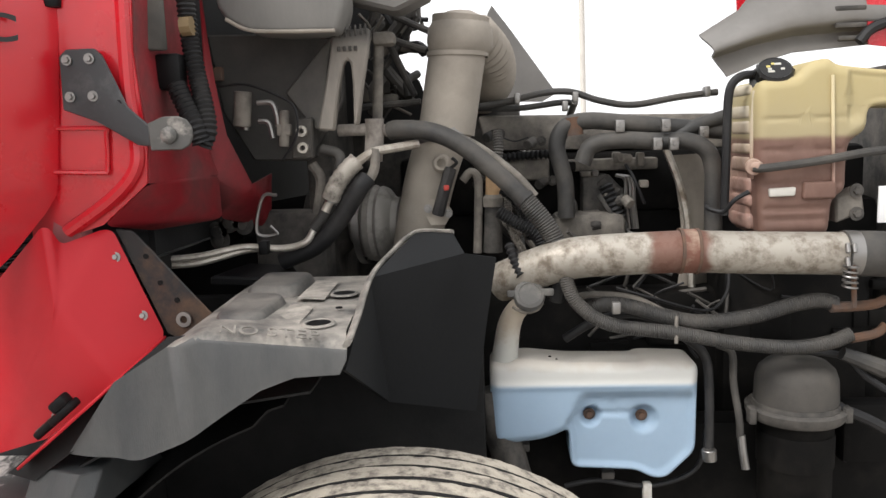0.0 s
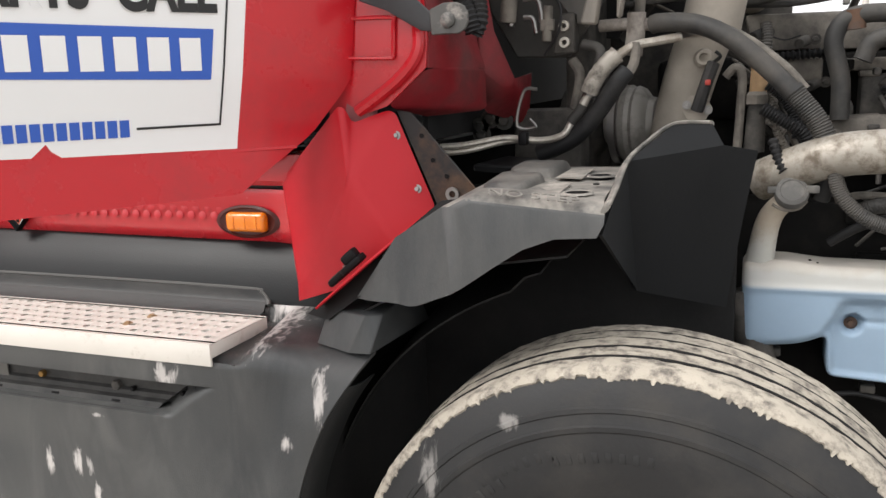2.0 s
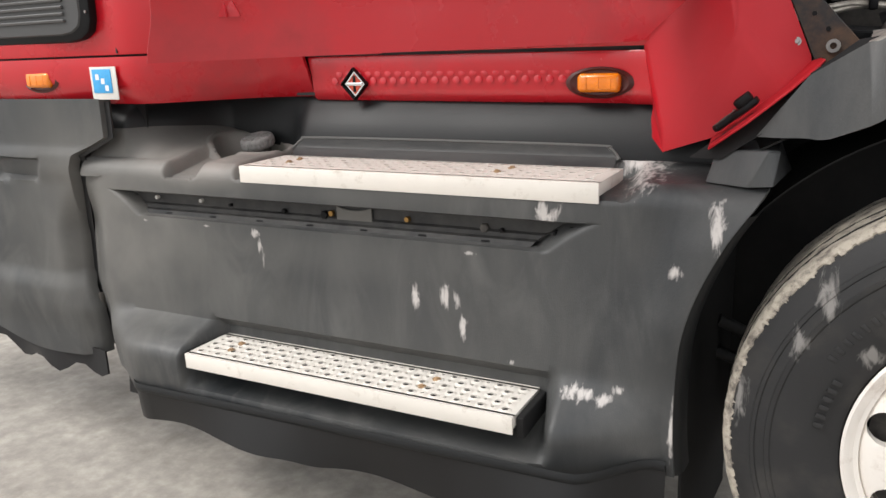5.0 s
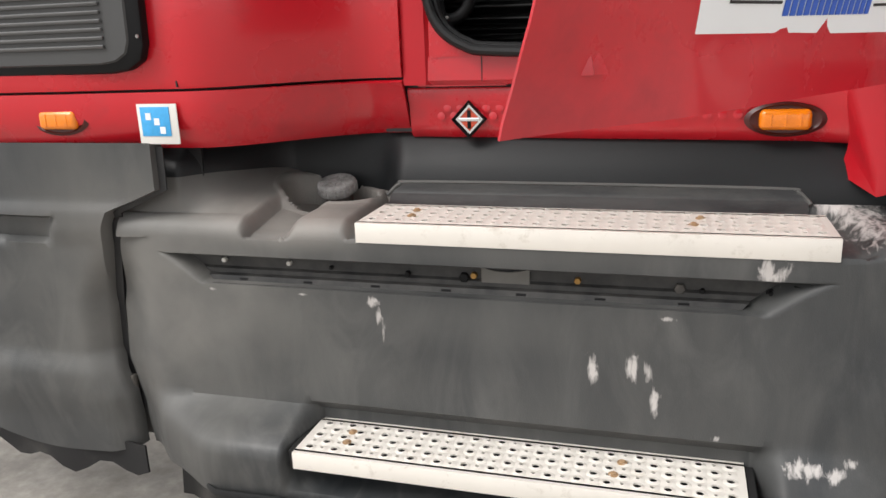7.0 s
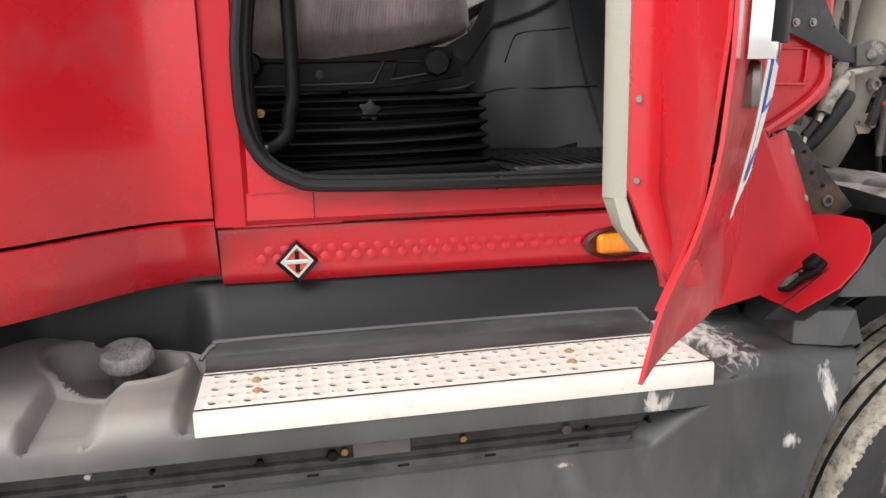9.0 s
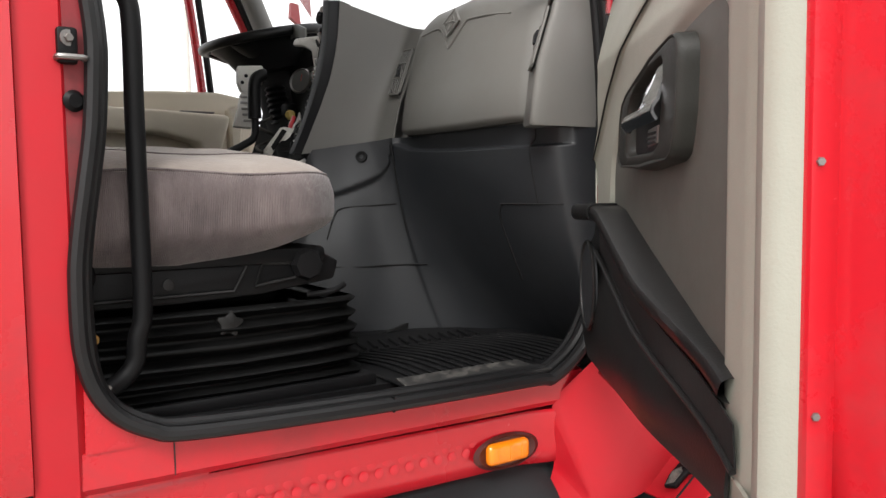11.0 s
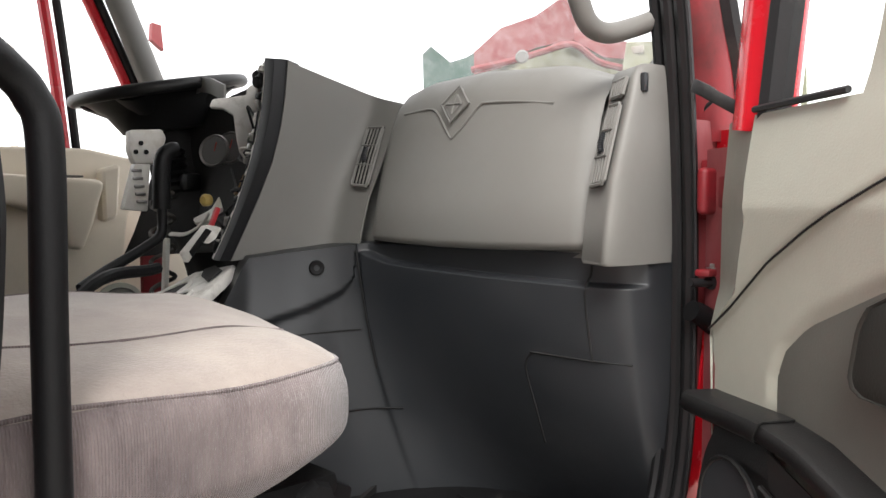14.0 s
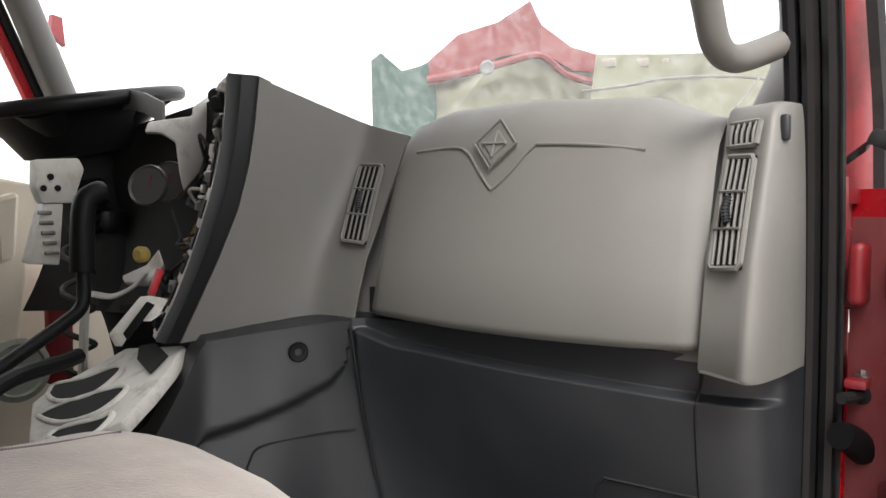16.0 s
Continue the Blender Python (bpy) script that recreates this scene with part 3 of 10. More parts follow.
def back_y(x):
    """How far in the upper edge of the fairing stands, along the truck."""
    return 1.455 - 0.31 * step01(-2.28, -2.60, x)


def trough(x, y):
    """The chute from the front edge up to the filler well: steep on one side, soft on the other."""
    if y > 1.31:
        return 0.0
    c = -2.215 + 0.10 * (y - 1.157)
    return (0.040 - 0.05 * (y - 1.157)) * step01(c - 0.075, c - 0.052, x) * step01(c + 0.085, c + 0.035, x) * step01(1.31, 1.27, y)


def rear_seam(z):
    """The rear end of the fairing: in below the filler shelf, stepping forward under the red sill."""
    return float(np.interp(z, [0.30, 0.46, 0.59, 0.74, 0.96, 1.0, 1.03, 1.06, 1.165], [-2.655, -2.655, -2.693, -2.685, -2.630, -2.61, -2.535, -2.468, -2.465]))


def fairing_point(u, v):
    # v runs up the face, over the rounded edge, across the shelf and up to the red sill
    lx = -2.61 + u * 1.80
    in1 = step01(-2.03, -2.0, lx) * step01(-0.955, -0.985, lx)
    in2 = step01(-2.16, -2.11, lx) * step01(-1.05, -1.12, lx)
    by = back_y(lx)
    if v < 0.62:
        z = 0.335 + (0.945 - 0.335) * (v / 0.62)
        y = 1.10 + 0.012 * math.sin((z - 0.5) * 4)
        fore = step01(-1.30, -1.10, lx)
        low = step01(0.535 + 0.015 * fore, 0.47 - 0.04 * fore, z)
        bulge = 0.135 * low * step01(-2.60, -2.32, lx) * min(1, max(0, (-0.835 - lx) / 0.27))
        y -= bulge * (1 - in2 * step01(0.36, 0.42, z))
        y += 0.035 * in2 * step01(0.545, 0.52, z) * step01(0.36, 0.42, z)
        slot = step01(0.825, 0.832, z) * step01(0.908, 0.901, z)
        lo, hi = -2.405 - 1.3 * (z - 0.83), -1.100 + 1.3 * (z - 0.83)
        slot *= step01(lo - 0.004, lo + 0.024, lx) * step01(hi + 0.004, hi - 0.055, lx)
        y += 0.056 * slot
        y += 0.025 * step01(0.45, 0.27, z)
        y += (0.02 + 0.042 * step01(0.93, 0.76, z)) * step01(-2.51, -2.61, lx)
    elif v < 0.70:
        a = (v - 0.62) / 0.08 * math.pi / 2
        z = 0.945 + 0.045 * math.sin(a)
        y = 1.112 + 0.045 * (1 - math.cos(a))
        z -= 0.035 * in1 * step01(0.62, 0.66, v)
    elif v < 0.86:
        f = (v - 0.70) / 0.16
        y = 1.157 + (max(1.165, by - 0.09 + 0.07 * cap_room(lx)) - 1.157) * f
        z = 0.99 + 0.012 * f - 0.035 * in1 * step01(0.99, 0.90, f)
        z += 0.08 * f * step01(-2.05, -2.45, lx)
        # filler well and the trough that leads to it
        e = ((lx + 2.157) / 0.132) ** 2 + ((y - 1.355) / 0.084) ** 2
        z += 0.004 * math.exp(-((e - 1.16) / 0.12) ** 2)
        z -= 0.075 * step01(1.05, 0.90, e)
        z -= trough(lx, y)
    else:
        f = (v - 0.86) / 0.14
        y0 = max(1.165, by - 0.09 + 0.07 * cap_room(lx))
        z0 = 1.002 + 0.08 * step01(-2.05, -2.45, lx)
        y = y0 + (by - y0) * f ** 1.6
        z = z0 + (1.165 - z0) * f ** 0.8
    if 0.61 < v < 0.70:
        z -= trough(lx, y) * step01(0.612, 0.66, v)
    front = arch_x(z)
    if v > 0.66:
        front = min(front, -0.62 - 0.6 * (y - 1.105) - 0.03 * step01(0.86, 0.9, v))
    x = -2.61 + (front + 2.61) * u if u > 0 else -2.61
    blend = step01(0.85, 1.0, u)
    x = (-2.61 + u * 1.80) * (1 - blend) + x * blend if u < 1 else front
    x += (rear_seam(min(z, 0.96)) + 2.61) * step01(0.10, 0.0, u)
    y -= 0.036 * step01(0.93, 1.0, u) * step01(1.03, 0.86, z) * step01(0.52, 0.72, z) * (v < 0.70)
    return (x, y, z)


vs_ = sorted(set([i / 60 for i in range(61)] + [0.494, 0.4965, 0.498, 0.500, 0.502, 0.5045, 0.507, 0.511, 0.566, 0.570, 0.573, 0.575, 0.577, 0.579, 0.581, 0.584, 0.587, 0.62, 0.66, 0.70, 0.86] + [0.512 + i * 0.0025 for i in range(22)] + [0.62 + i * 0.004 for i in range(60)] + [0.70 + i * 0.002 for i in range(80)] + [0.865, 0.872, 0.88, 0.888, 0.9, 0.912, 0.925, 0.94, 0.96, 0.98]))
us_ = sorted(set([i / 360 for i in range(361)] + [0.150 + i * 0.0014 for i in range(130)]))
rows = [[fairing_point(u, v) for u in us_] for v in vs_ if v <= 0.8601]
riser = [[fairing_point(u, v) for u in us_] for v in vs_ if v >= 0.8599]
fairing = thing("side_fairing", (-1.7, 1.1, 0.27), "weathered dark grey plastic side fairing with white scuffs below the cab", "fairing")
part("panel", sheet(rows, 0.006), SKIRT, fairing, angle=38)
# the overhang's shade is painted in by the darker plastic
part("sill_riser", sheet(riser, 0.006), FAIRING_SHADE, fairing, "riser below the red sill, blackened as its shade", angle=50)
# folded lower edge and the soft flap under it
lip_rows = []
for k_ in range(5):
    lip_rows.append([(-2.50 + 1.68 * i / 60, 0.968 + 0.135 * step01(-2.32, -2.50, -2.50 + 1.68 * i / 60) + 0.13 * step01(-1.0, -0.84, -2.50 + 1.68 * i / 60) - (0.012, 0.016, 0.014, 0.004, -0.02)[k_], 0.345 + 0.025 * i / 60 + (0.010, 0.0, -0.010, -0.016, -0.018)[k_]) for i in range(61)])
arch_rows = []
for j_ in range(24):
    edge_ = V(fairing_point(1.0, 0.62 * j_ / 23))
    arch_rows.append([edge_ + V(-0.002, 0.003, 0), edge_ + V(0.005, 0.010, 0), edge_ + V(0.012, 0.030, 0), edge_ + V(0.014, 0.075, 0)])
part("arch_flange", sheet(arch_rows, 0.003), FAIRING_SHADE, fairing, "black turned-in edge along the wheel arch", 60)
BLOCK = {"A": (-0.776, 1.158, 1.000), "B": (-0.690, 1.124, 0.998), "R": (-0.640, 1.112, 1.004), "C": (-0.652, 1.126, 1.072), "D": (-0.759, 1.180, 1.064), "E": (-0.634, 1.165, 1.066), "F": (-0.748, 1.360, 1.062), "G": (-0.650, 1.360, 1.062), "H": (-0.770, 1.360, 1.000), "I": (-0.625, 1.360, 1.000)}
part("end_block", facets(BLOCK, ["ABCD", "BREC", "ADFH", "DCEGF", "RIGE"], 0.003, 0.004), SKIRT, fairing, "raised grey ramp at the front end of the shelf", 30)
part("lower_lip", sheet(lip_rows, 0.003), FAIRING_SHADE, fairing, "rolled lower edge of the fairing", 60)
flap = []
for j in range(7):
    row = []
    for i in range(61):
        x = -2.52 + 1.70 * i / 60
        y = 0.964 + 0.13 * step01(-2.32, -2.5, x) + 0.13 * step01(-1.0, -0.84, x) + 0.004 * j * math.sin(i * 0.21) - 0.002 * j
        row.append((x, y, 0.340 + 0.025 * i / 60 - j * (0.016 + 0.004 * step01(-1.80, -1.66, x) + 0.002 * math.sin(i * 0.33))))
    flap.append(row)
part("rubber_flap", sheet(flap, 0.006), SEAL_M, fairing, "worn black rubber flap", 60)
tray_rows = []
for z_, y_ in ((0.903, 1.145), (0.899, 1.157), (0.862, 1.157), (0.857, 1.150), (0.846, 1.149), (0.843, 1.136), (0.834, 1.1335), (0.831, 1.142), (0.8295, 1.128), (0.8285, 1.112)):
    lo_, hi_ = -2.379 - 1.3 * (z_ - 0.83), -1.160 + 1.3 * (z_ - 0.83)
    tray_rows.append([(lo_ + (hi_ - lo_) * i / 40, y_, z_) for i in range(41)])
part("recess_tray", sheet(tray_rows, 0.003), mat("grey_lamp_tray", (0.0095, 0.010, 0.0108), 0.5, var=0.3, scale=6, bump=0.15, dirt=(0.10, 0.095, 0.088), amount=0.16, dscale=7, sharp=0.25), fairing, "stepped grey lamp tray in the recess", 30)
# fixings inside the lamp recess
for i in range(8):
    x = -2.36 + i * 0.172
    part("slot", box((x, 1.153, 0.896), (0.024, 0.008, 0.006), 0.002), BLACK, fairing)
    part("slot", box((x + 0.06, 1.1335, 0.838), (0.024, 0.006, 0.006), 0.002), BLACK, fairing)
for x, z, mt, r in ((-2.359, 0.880, PALE, 0.0065), (-2.182, 0.879, PALE, 0.0065), (-1.722, 0.872, BRASS, 0.0085), (-1.745, 0.866, BLACK, 0.012), (-1.49, 0.872, BRASS, 0.008), (-1.277, 0.866, SOOT, 0.012), (-1.232, 0.863, BLACK, 0.006), (-2.072, 0.873, BLACK, 0.005), (-1.88, 0.868, BLACK, 0.007), (-1.10, 0.866, BLACK, 0.005)):
    part("fastener", bolt((x, 1.157, z), (0, -1, 0), r, 0.014), mt, fairing)
patch = [(-1.705 + 0.11 * i / 10, 1.151, 0.868 - (0.013 + 0.014 * abs(i / 5 - 1) ** 2)) for i in range(11)] + [(-1.595 - 0.11 * i / 10, 1.151, 0.872 + (0.012 + 0.010 * abs(i / 5 - 1) ** 2)) for i in range(11)]
part("slot", box((0, 0, 0), (0.032, 0.004, 0.009), 0.002, Matrix.Translation((-1.047, 1.127, 0.884)) @ Matrix.Rotation(-0.75, 4, "Z")), BLACK, fairing)
part("glue_patch", plate(patch, (0, -0.004, 0), 0.001), mat("dried_glue", (0.12, 0.115, 0.105), 0.35, var=0.2, scale=30, bump=0.2), fairing, "dried adhesive patch")
pad_rows = []
for y_, z_ in ((1.306, 0.988), (1.338, 0.992), (1.346, 1.0055), (1.356, 1.0095), (1.359, 1.013), (1.3615, 1.020), (1.363, 1.029), (1.364, 1.038)):
    slim = 0.03 * step01(1.014, 1.038, z_)
    pad_rows.append([(-1.985 + slim + (0.970 - 2 * slim) * i / 40, y_, z_) for i in range(41)])
part("shelf_pad", sheet(pad_rows, 0.003), mat("dark_shelf_pad", (0.017, 0.0175, 0.0185), 0.5, var=0.3, scale=6, bump=0.2, bscale=200, dirt=(0.085, 0.082, 0.078), amount=0.22, dscale=8, stretch=(0.6, 2, 2), sharp=0.25), fairing, "dark pad under the upper step", 60)
# The bead's highlight is painted in with a paler grey.
part("pad_bead", tube([(-1.995, 1.350, 1.008), (-1.986, 1.360, 1.018), (-1.966, 1.3655, 1.034), (-1.92, 1.367, 1.0405), (-1.5, 1.3675, 1.0415), (-1.08, 1.367, 1.039), (-1.034, 1.3655, 1.032), (-1.016, 1.360, 1.016), (-1.008, 1.350, 1.007)], 0.0055, 8, 10), mat("highlight_bead", (0.085, 0.084, 0.080), 0.6, var=0.3, scale=10, bump=0.2), fairing, "raised outline of the shelf pad, paled as a highlight")

cap = thing("filler_cap", (-2.14, 1.372, 0.99), "dusty grey ribbed filler cap in a well of the fairing", "cap")
CAP_AT = axis_matrix((-2.14, 1.372, 1.010), (0, -0.25, 1))
CAP_M = mat("dusty_grey_cap", (0.15, 0.145, 0.14), 0.7, var=0.3, scale=26, bump=0.6, bscale=50, dirt=(0.32, 0.31, 0.30), amount=0.42, dscale=30, sharp=0.12)
lid = part("lid", lathe([(0, 0), (0.049, 0), (0.051, 0.004), (0.0505, 0.026), (0.047, 0.031), (0.043, 0.0325), (0.041, 0.031), (0.014, 0.031), (0.012, 0.033), (0, 0.033)], (-2.14, 1.372, 1.010), (0, -0.25, 1), 36), CAP_M, cap, "speckled dusty lid")
for i in range(24):
    part("grip_rib", turned(box((0.0510, 0, 0.013), (0.003, 0.006, 0.018), 0.001), CAP_AT @ Matrix.Rotation(2 * math.pi * i / 24, 4, "Z")), CAP_M, lid)
for i in range(8):
    part("top_rib", turned(box((0.028, 0, 0.0322), (0.026, 0.004, 0.003), 0.001), CAP_AT @ Matrix.Rotation(2 * math.pi * (i + 0.3) / 8, 4, "Z")), CAP_M, lid)


def oval(k_, dz, dip):
    out = []
    for i in range(48):
        a = 2 * math.pi * i / 48
        x, y = -2.157 + 0.132 * k_ * math.cos(a), 1.355 + 0.084 * k_ * math.sin(a)
        out.append((x, y, dip + dz))
    return out


part("well_floor", sheet([oval(0.93, 0.0, 0.950), oval(0.80, 0.0, 0.944), oval(0.5, 0.0, 0.942), oval(0.02, 0.0, 0.942)], 0, closed=True), mat("settled_dirt", (0.115, 0.105, 0.095), 0.9, var=0.4, scale=14, bump=0.4, bscale=60, dirt=(0.22, 0.20, 0.18), amount=0.35, dscale=10, sharp=0.2), fairing, "dirt lying in the filler well")
part("filler_neck", cyl((-2.14, 1.385, 0.93), (-2.14, 1.372, 1.014), 0.036), SOOT, cap)

part("seam_backing", box((-2.68, 1.215, 0.745), (0.50, 0.01, 0.83), 0), INK, fairing)
# rear fairing behind the seam
rows = []
for j in range(72):
    row = []
    for i in range(90):
        f = j / 71
        x0 = rear_seam(0.30 + 0.87 * f) - 0.028
        x = x0 - 1.7 * (i / 89) ** 1.5
        lo_ = 0.31 + 0.12 * (-2.63 - x) + 0.02 * math.sin(x * 9)
        z = lo_ + (1.175 - lo_) * f
        slot = step01(0.912, 0.920, z) * step01(0.992, 0.984, z) * step01(-2.785 - 0.5 * (0.99 - z), -2.83 - 0.5 * (0.99 - z), x)
        y = 1.105 + 0.030 * step01(0.02, 0.0, i / 89) + 0.042 * step01(0.93, 0.76, z) * step01(0.12, 0.0, i / 89) - 0.022 * step01(0.62, 0.55, z) + 0.012 * step01(0.52, 0.40, z) - 0.012 * step01(1.03, 1.0, z) * step01(0.9, 0.97, z) + 0.028 * slot
        row.append((x, y, z))
    rows.append(row)
rear = thing("rear_fairing", (-3.4, 1.1, 0.3), "dark grey plastic chassis fairing behind the cab", "fairing")
part("panel", sheet(rows, 0.006), SKIRT, rear, angle=40)
part("rubber_flap", sheet([[(-2.64 - 1.6 * i / 40, 1.105 + 0.008 * math.sin(i * 0.7), 0.335 + 0.19 * i / 40 + 0.02 * math.sin((-2.64 - 1.6 * i / 40) * 9) - (0.016 + 0.004 * math.sin(i * 1.3)) * j) for i in range(41)] for j in range(6)], 0.006), RUBBER, rear, "torn black rubber flap")
part("lamp_tray", box((-3.05, 1.132, 0.952), (0.48, 0.006, 0.050), 0.003), BLACK, rear)
part("fastener", bolt((-2.845, 1.130, 0.958), (0, -1, 0), 0.007, 0.008), PALE, rear)
part("seam_gap", sheet([[(rear_seam(z) - 0.035, 1.116 + 0.012 * (z < 1.0) + 0.042 * step01(0.93, 0.76, z), z), (rear_seam(z) - 0.006, 1.118 + 0.012 * (z < 1.0) + 0.042 * step01(0.93, 0.76, z), z)] for z in (0.42, 0.5, 0.59, 0.74, 0.96, 0.985, 1.0, 1.015, 1.03, 1.045, 1.06, 1.10, 1.165)], 0.003), INK, rear)
part("seam_clip", box((-2.690, 1.156, 0.50), (0.016, 0.02, 0.075), 0.005), DUST, rear, "dirty clip in the panel seam")


# ---- steps ----
def perforated_step(at, length, depth, lip, label):
    """A pressed aluminium tread: real round holes with raised rims, and a folded front lip."""
    x0, y0, z0 = at
    st = thing("cab_step", (x0 + length / 2, y0, z0 - lip), label, "step", "cab entry steps")
    bm = bmesh.new()
    n_x, n_y = 31, 5
    cw, ch = (length - 0.03) / n_x, (depth - 0.03) / n_y
    seg = 8
    quads = []

    def add(pts):
        quads.append(pts)

    for i in range(n_x):
        for j in range(n_y):
            cx, cy = x0 + 0.015 + (i + 0.5) * cw, y0 + 0.015 + (j + 0.5) * ch
            r = 0.0088 if (i + j) % 2 == 0 else 0.0050
            rim = []
            sq = []
            for k in range(seg):
                a = 2 * math.pi * (k + 0.5) / seg
                dx, dy = math.cos(a), math.sin(a)
                rim.append((cx + r * dx, cy + r * dy))
                s = 1 / max(abs(dx), abs(dy))
                sq.append((cx + dx * s * cw / 2, cy + dy * s * ch / 2))
            for k in range(seg):
                q = (k + 1) % seg
                add([(*sq[k], z0), (*sq[q], z0), (*rim[q], z0 + 0.0032), (*rim[k], z0 + 0.0032)])
                add([(*rim[k], z0 + 0.0032), (*rim[q], z0 + 0.0032), (*rim[q], z0 - 0.0006), (*rim[k], z0 - 0.0006)])
            for a, b in ((0, 0), (1, 0), (1, 1), (0, 1)):
                c = (cx + (a - 0.5) * cw, cy + (b - 0.5) * ch, z0)
                best = sorted(range(seg), key=lambda k: (sq[k][0] - c[0]) ** 2 + (sq[k][1] - c[1]) ** 2)[:2]
                add([c, (*sq[best[0]], z0), (*sq[best[1]], z0)])
    for q in quads:
        bm.faces.new([bm.verts.new(p) for p in q])
    x1, y1 = x0 + length, y0 + depth
    for q in (((x0, y0), (x1, y0), (x1, y0 + 0.015), (x0, y0 + 0.015)), ((x0, y1 - 0.015), (x1, y1 - 0.015), (x1, y1), (x0, y1)), ((x0, y0 + 0.015), (x0 + 0.015, y0 + 0.015), (x0 + 0.015, y1 - 0.015), (x0, y1 - 0.015)), ((x1 - 0.015, y0 + 0.015), (x1, y0 + 0.015), (x1, y1 - 0.015), (x1 - 0.015, y1 - 0.015))):
        bm.faces.new([bm.verts.new((*p, z0)) for p in q])
    bmesh.ops.remove_doubles(bm, verts=bm.verts, dist=0.0004)
    part("tread", bm, STEP_M, st, angle=25)
    part("front_lip", box((x0 + length / 2, y0 - 0.0015, z0 - lip / 2 + 0.0003), (length, 0.006, lip), 0.0012), STEP_M, st)
    part("end_lip", box((x0 + 0.003, y0 + depth / 2, z0 - 0.016), (0.004, depth, 0.028), 0.001), STEP_M, st)
    part("end_lip", box((x1 - 0.003, y0 + depth / 2, z0 - 0.016), (0.004, depth, 0.028), 0.001), STEP_M, st)
    part("support", box((x0 + length / 2, y0 + depth / 2 + 0.01, z0 - 0.03), (length - 0.06, depth - 0.04, 0.02), 0.003), WELL, st)
    for fx, fy in ((0.11, 0.38), (0.105, 0.66), (0.73, 0.36), (0.745, 0.66)):
        part("rusty_bolt", bolt((x0 + length * fx, y0 + depth * fy, z0 + 0.001), (0, 0, 1), 0.0065, 0.006), RUST_BOLT, st)
    return st


perforated_step((-1.985, 1.107, 0.996), 1.0, 0.198, 0.046, "perforated bare aluminium upper step with rusty bolts below the open door")
perforated_step((-2.115, 0.955, 0.487), 0.985, 0.172, 0.042, "perforated bare aluminium lower step set into the grey fairing")

part("step_socket", plate([(-1.1285, 0.968, 0.482), (-1.1285, 1.122, 0.482), (-1.1285, 1.122, 0.435), (-1.1285, 0.972, 0.428)], (0.018, 0, 0), 0.002), WELL, fairing, "dark socket at the end of the step")
part("step_socket", plate([(-2.134, 0.968, 0.482), (-2.134, 1.122, 0.482), (-2.134, 1.122, 0.435), (-2.134, 0.972, 0.428)], (0.016, 0, 0), 0.002), WELL, fairing)

# ---- cab body ----
cab = thing("truck_cab", (-1.9, 1.4, 0.9), "glossy red truck cab body with sleeper", "truck cab")


def side_y(x):
    return 1.372 - 0.245 * step01(-2.0, -2.40, x) - 0.03 * step01(-2.4, -2.8, x)


def skin(xs, zs, extra=lambda x, z: 0.0, th=0.012):
    return sheet([[(x, side_y(x) + extra(x, z), z) for x in xs] for z in zs], th)


xs_ = [-1.9465 - 0.02 * i for i in range(36)] + [-2.7, -3.0, -3.6, -4.2]
part("sleeper_side", skin(xs_, [1.303, 1.32, 1.5, 1.8, 2.2, 2.8, 3.1], lambda x, z: 0.006 * step01(1.32, 1.303, z)), RED, cab, "glossy red sleeper side panel", 50)
part("sleeper_sill", skin(xs_, [1.165, 1.185, 1.24, 1.28, 1.293], lambda x, z: 0.035 * step01(1.20, 1.16, z) + 0.008 - 0.012 * step01(1.17, 1.24, z) + 0.030 * step01(-2.38, -1.95, x) * step01(1.31, 1.24, z)), RED, cab, "red lower sill panel", 50)
part("corner_trim", skin([-2.408, -2.41, -2.412], [1.303, 1.7, 2.2, 3.1], lambda x, z: 0.001, 0.013), INK, cab)
# sill panel below the door
rows = []
for j, (z, dy) in enumerate([(1.142, 0.030), (1.152, 0.012), (1.18, 0.004), (1.22, 0.0), (1.262, -0.012), (1.271, -0.008), (1.272, 0.02)]):
    rows.append([(-1.943 + 1.035 * i / 20, 1.405 + dy - 0.015 * (i / 20) - 0.03 * step01(0.9, 1.0, i / 20), z - 0.006 * i / 20) for i in range(21)])
part("door_sill", sheet(rows, 0.006), RED, cab, "red sill panel with embossed dots", 50)
for i in range(46):
    for j in range(3):
        if (i + j) % 2 == 0:
            x = -1.86 + i * 0.0165
            part("embossed_dot", lathe([(0.0105, 0), (0.007, 0.0010), (0, 0.0013)], (x, 1.4025 - 0.012 * (x + 1.94), 1.200 + j * 0.020), (0, -1, 0.1), 10), RED, cab)
# band between the sill and the door opening, and the jamb behind it
part("opening_band", sheet([[(-1.943, 1.378, 1.279), (-1.5, 1.374, 1.277), (-0.90, 1.366, 1.275)], [(-1.943, 1.37, 1.29), (-1.5, 1.366, 1.288), (-0.90, 1.358, 1.286)], [(-1.943, 1.372, 1.345), (-1.5, 1.368, 1.343), (-0.88, 1.362, 1.342)], [(-1.943, 1.40, 1.352), (-1.5, 1.40, 1.35), (-0.88, 1.40, 1.35)]], 0.004), RED, cab)
jz = [1.279, 1.40, 1.6, 1.8, 2.0, 2.4, 2.9]
part("rear_jamb", sheet([[(-1.9465, 1.376, z), (-1.944, 1.3705, z), (-1.925, 1.367, z), (-1.885, 1.366, z), (-1.872, 1.378, z), (-1.868, 1.40, z)] for z in jz], 0.004), RED_MATT, cab)
part("jamb_inner", sheet([[(-1.869, 1.392, z), (-1.88, 1.44, z), (-1.935, 1.47, z), (-1.95, 1.60, z)] for z in jz], 0.004), RED_SHADE, cab)
